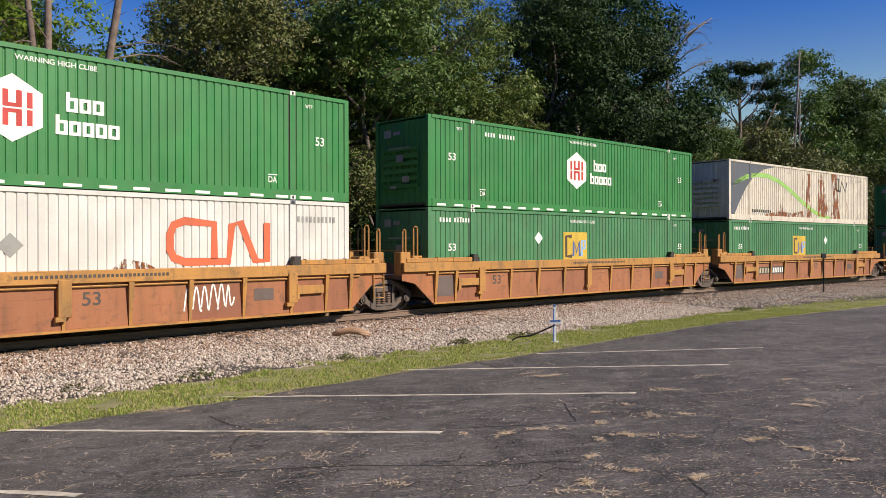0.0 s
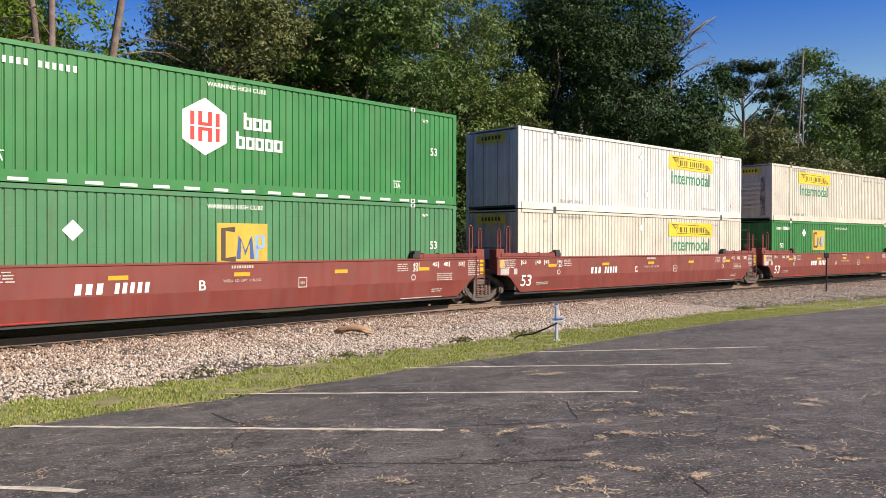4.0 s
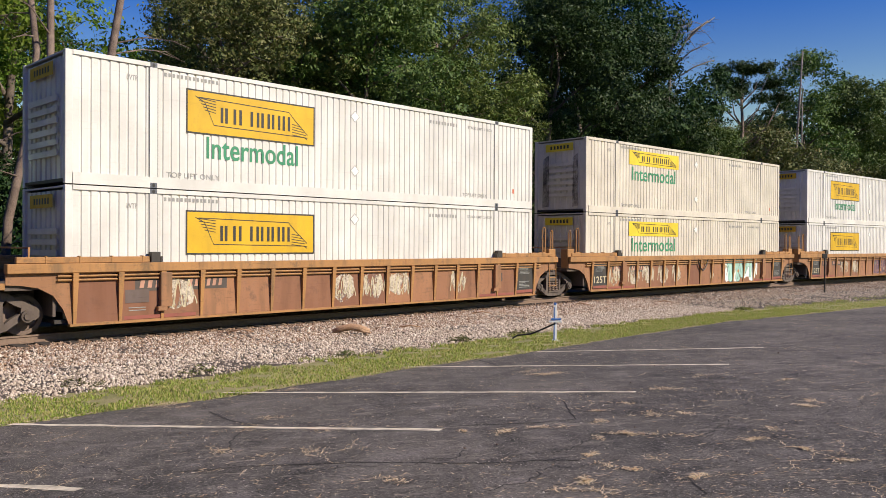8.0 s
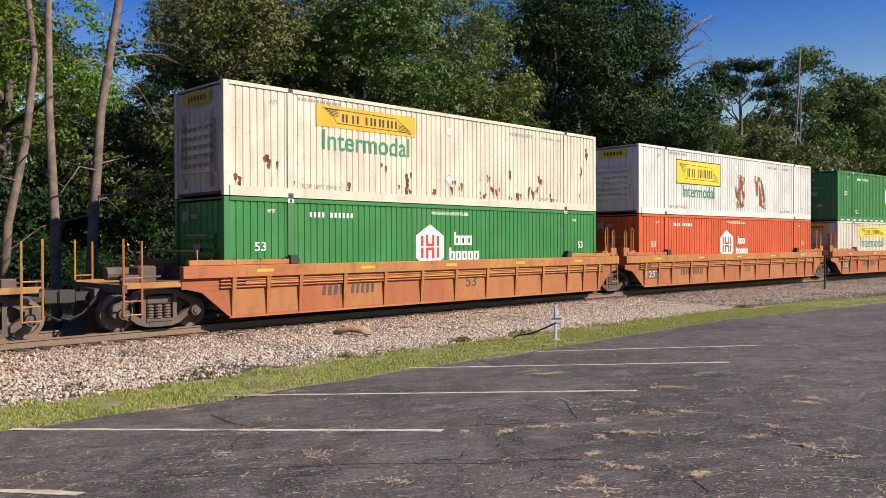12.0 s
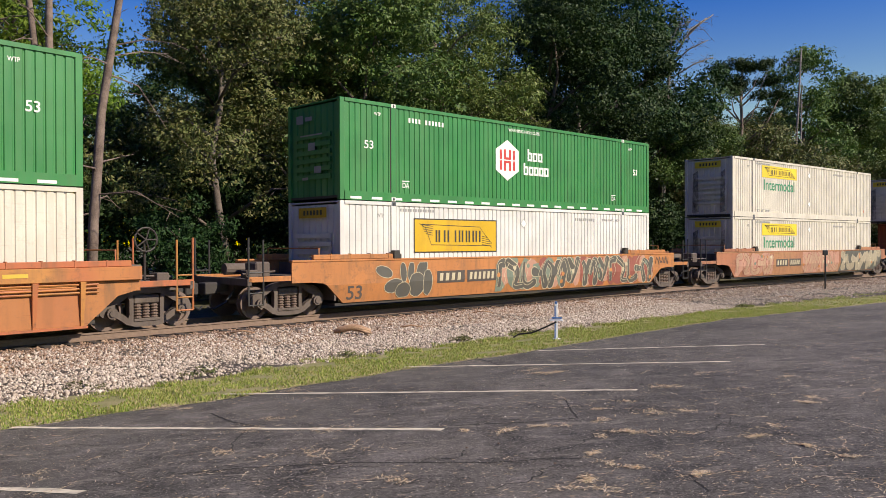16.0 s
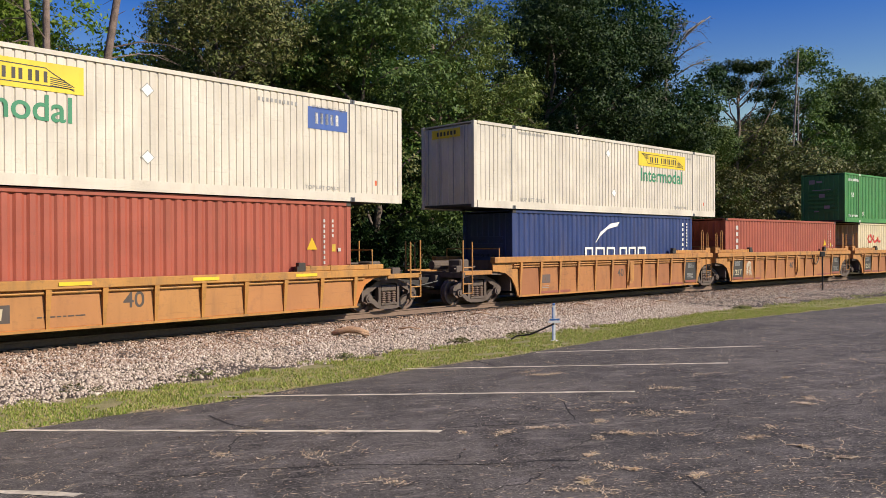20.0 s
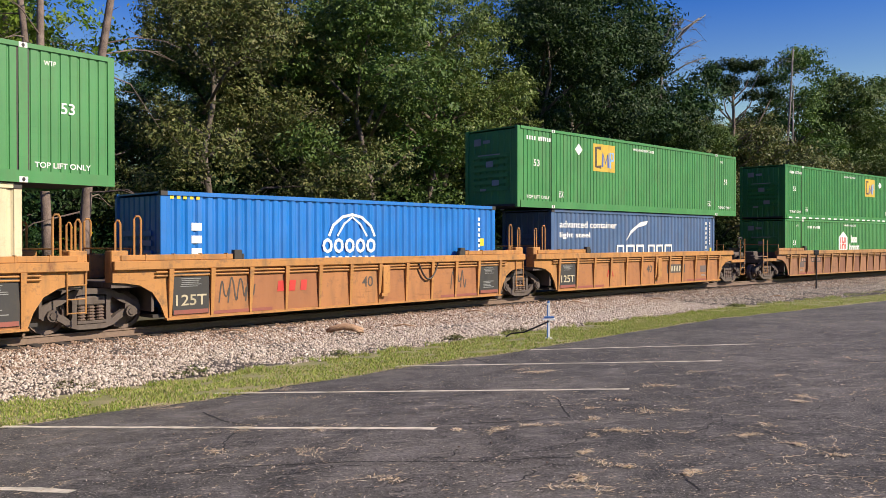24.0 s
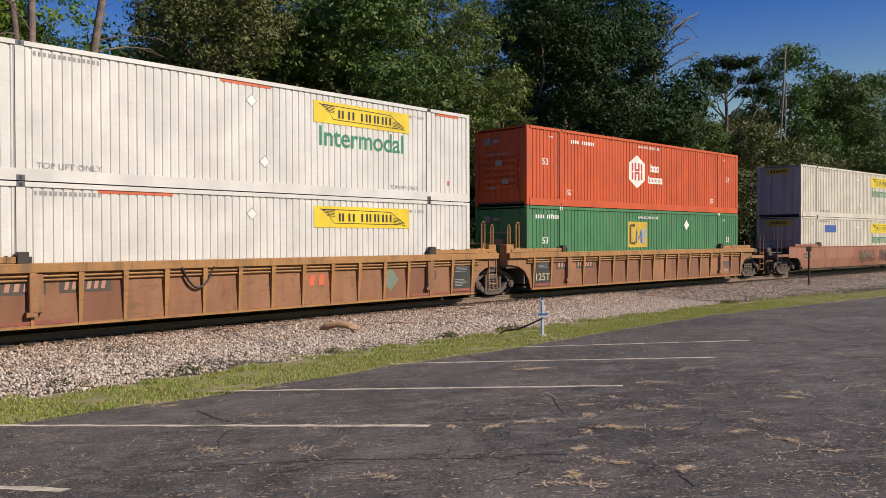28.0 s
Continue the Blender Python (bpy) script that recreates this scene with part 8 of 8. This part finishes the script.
    for i in range(9):
        put((1, 3, 0)[i % 3], -27 - i * 5.5, -11 - rp.uniform(0, 4), rp.uniform(0.9, 1.1))
        put((3, 1)[i % 2], -44 - i * 4.0, 12 + rp.uniform(0, 3) + i * 2.5, rp.uniform(0.85, 1.05))
    # bare trunks by the near end of the wood
    pale = BARK_PALE
    bare_tree([(-13.2, 24.0, -1.2), (-12.95, 24.0, 2.3), (-12.4, 24.0, 4.75), (-12.15, 24.1, 7.3), (-12.4, 24.2, 9.0), (-12.1, 24.3, 13.5)], 0.13, 2, "thin bare leaning trunk with dead twigs", 9, 2.6, pale)
    bare_tree([(-11.5, 24.0, -1.2), (-11.55, 24.0, 2.3), (-11.7, 24.0, 5.6), (-11.75, 24.1, 9.0), (-11.6, 24.2, 14.0)], 0.14, 5, "straight bare reddish trunk with dead twigs", 8, 2.2, pale)
    bare_tree([(-10.65, 24.2, -1.2), (-10.5, 24.2, 2.3), (-10.25, 24.2, 5.6), (-9.75, 24.3, 8.9), (-8.9, 24.4, 13.5)], 0.15, 9, "leaning bare trunk with drooping dead branches", 12, 3.0, pale)
    bare_tree([(30.0, 70.0, -1.0), (30.3, 70.0, 8.0), (30.6, 70.0, 13.0), (30.9, 70.0, 18.4)], 0.12, 12, "dead pale standing trunk with broken branches", 26, 2.6, BARK_GREY)
    bare_tree([(30.9, 70.4, -1.0), (31.0, 70.4, 8.0), (31.1, 70.4, 14.0)], 0.09, 14, "dead pale standing trunk", 14, 1.8, BARK_GREY)
    bare_tree([(15.2, 57.0, 4.0 - 5.0), (15.6, 57.0, 9.0), (15.9, 57.0, 14.5), (17.4, 57.0, 16.6), (18.5, 57.0, 17.4)], 0.13, 21, "dead bare-branched tree top above the leaves", 16, 2.2, BARK_GREY)
    fan = [[(16.0, 57.0, 14.2), (16.9, 57.0, 15.9), (17.9, 57.0, 16.9), (19.0, 57.1, 17.7)], [(15.9, 57.0, 14.0), (17.2, 56.8, 15.2), (18.5, 56.7, 15.8)], [(16.0, 57.0, 13.2), (17.6, 57.0, 14.2), (19.0, 57.1, 14.7)], [(15.8, 57.0, 15.0), (16.4, 57.2, 16.6), (17.0, 57.3, 17.6)]]
    for i, way in enumerate(fan):
        bare_tree(way, 0.055, 40 + i, "grey dead branch with fine bare twigs", 22, 1.2, BARK_GREY)


woods()


# ------------------------------------------------------------------ what moves
def motions():
    ts = [k * 0.5 for k in range(57)]
    for thing, s, z in RIDERS:
        rows = []
        for t in ts:
            x, y, h = track(s - run(t))
            rows.append((t, pose(x, y, RAIL + z, 0, 0, math.degrees(h))))
        walk(thing, rows)
    # wheels turn while their car is in sight
    place = {thing: s for thing, s, z in RIDERS}
    for w, root in WHEELS:
        ahead = [t / 30 for t in range(0, 841) if -32 < place[root] - run(t / 30) < 66]
        if not ahead:
            continue
        x, spin = w.location.x, 0.0
        rows, last = [], run(ahead[0])
        for t in ahead:
            spin += (run(t) - last) / 0.42
            last = run(t)
            rows.append((t, Matrix.Translation((x, 0, 0.42)) @ Matrix.Rotation(-spin, 4, "Y")))
        if ahead[0] > 0:
            rows.insert(0, (0, rows[0][1]))
        if ahead[-1] < 28:
            rows.append((28, rows[-1][1]))
        walk(w, rows)


motions()
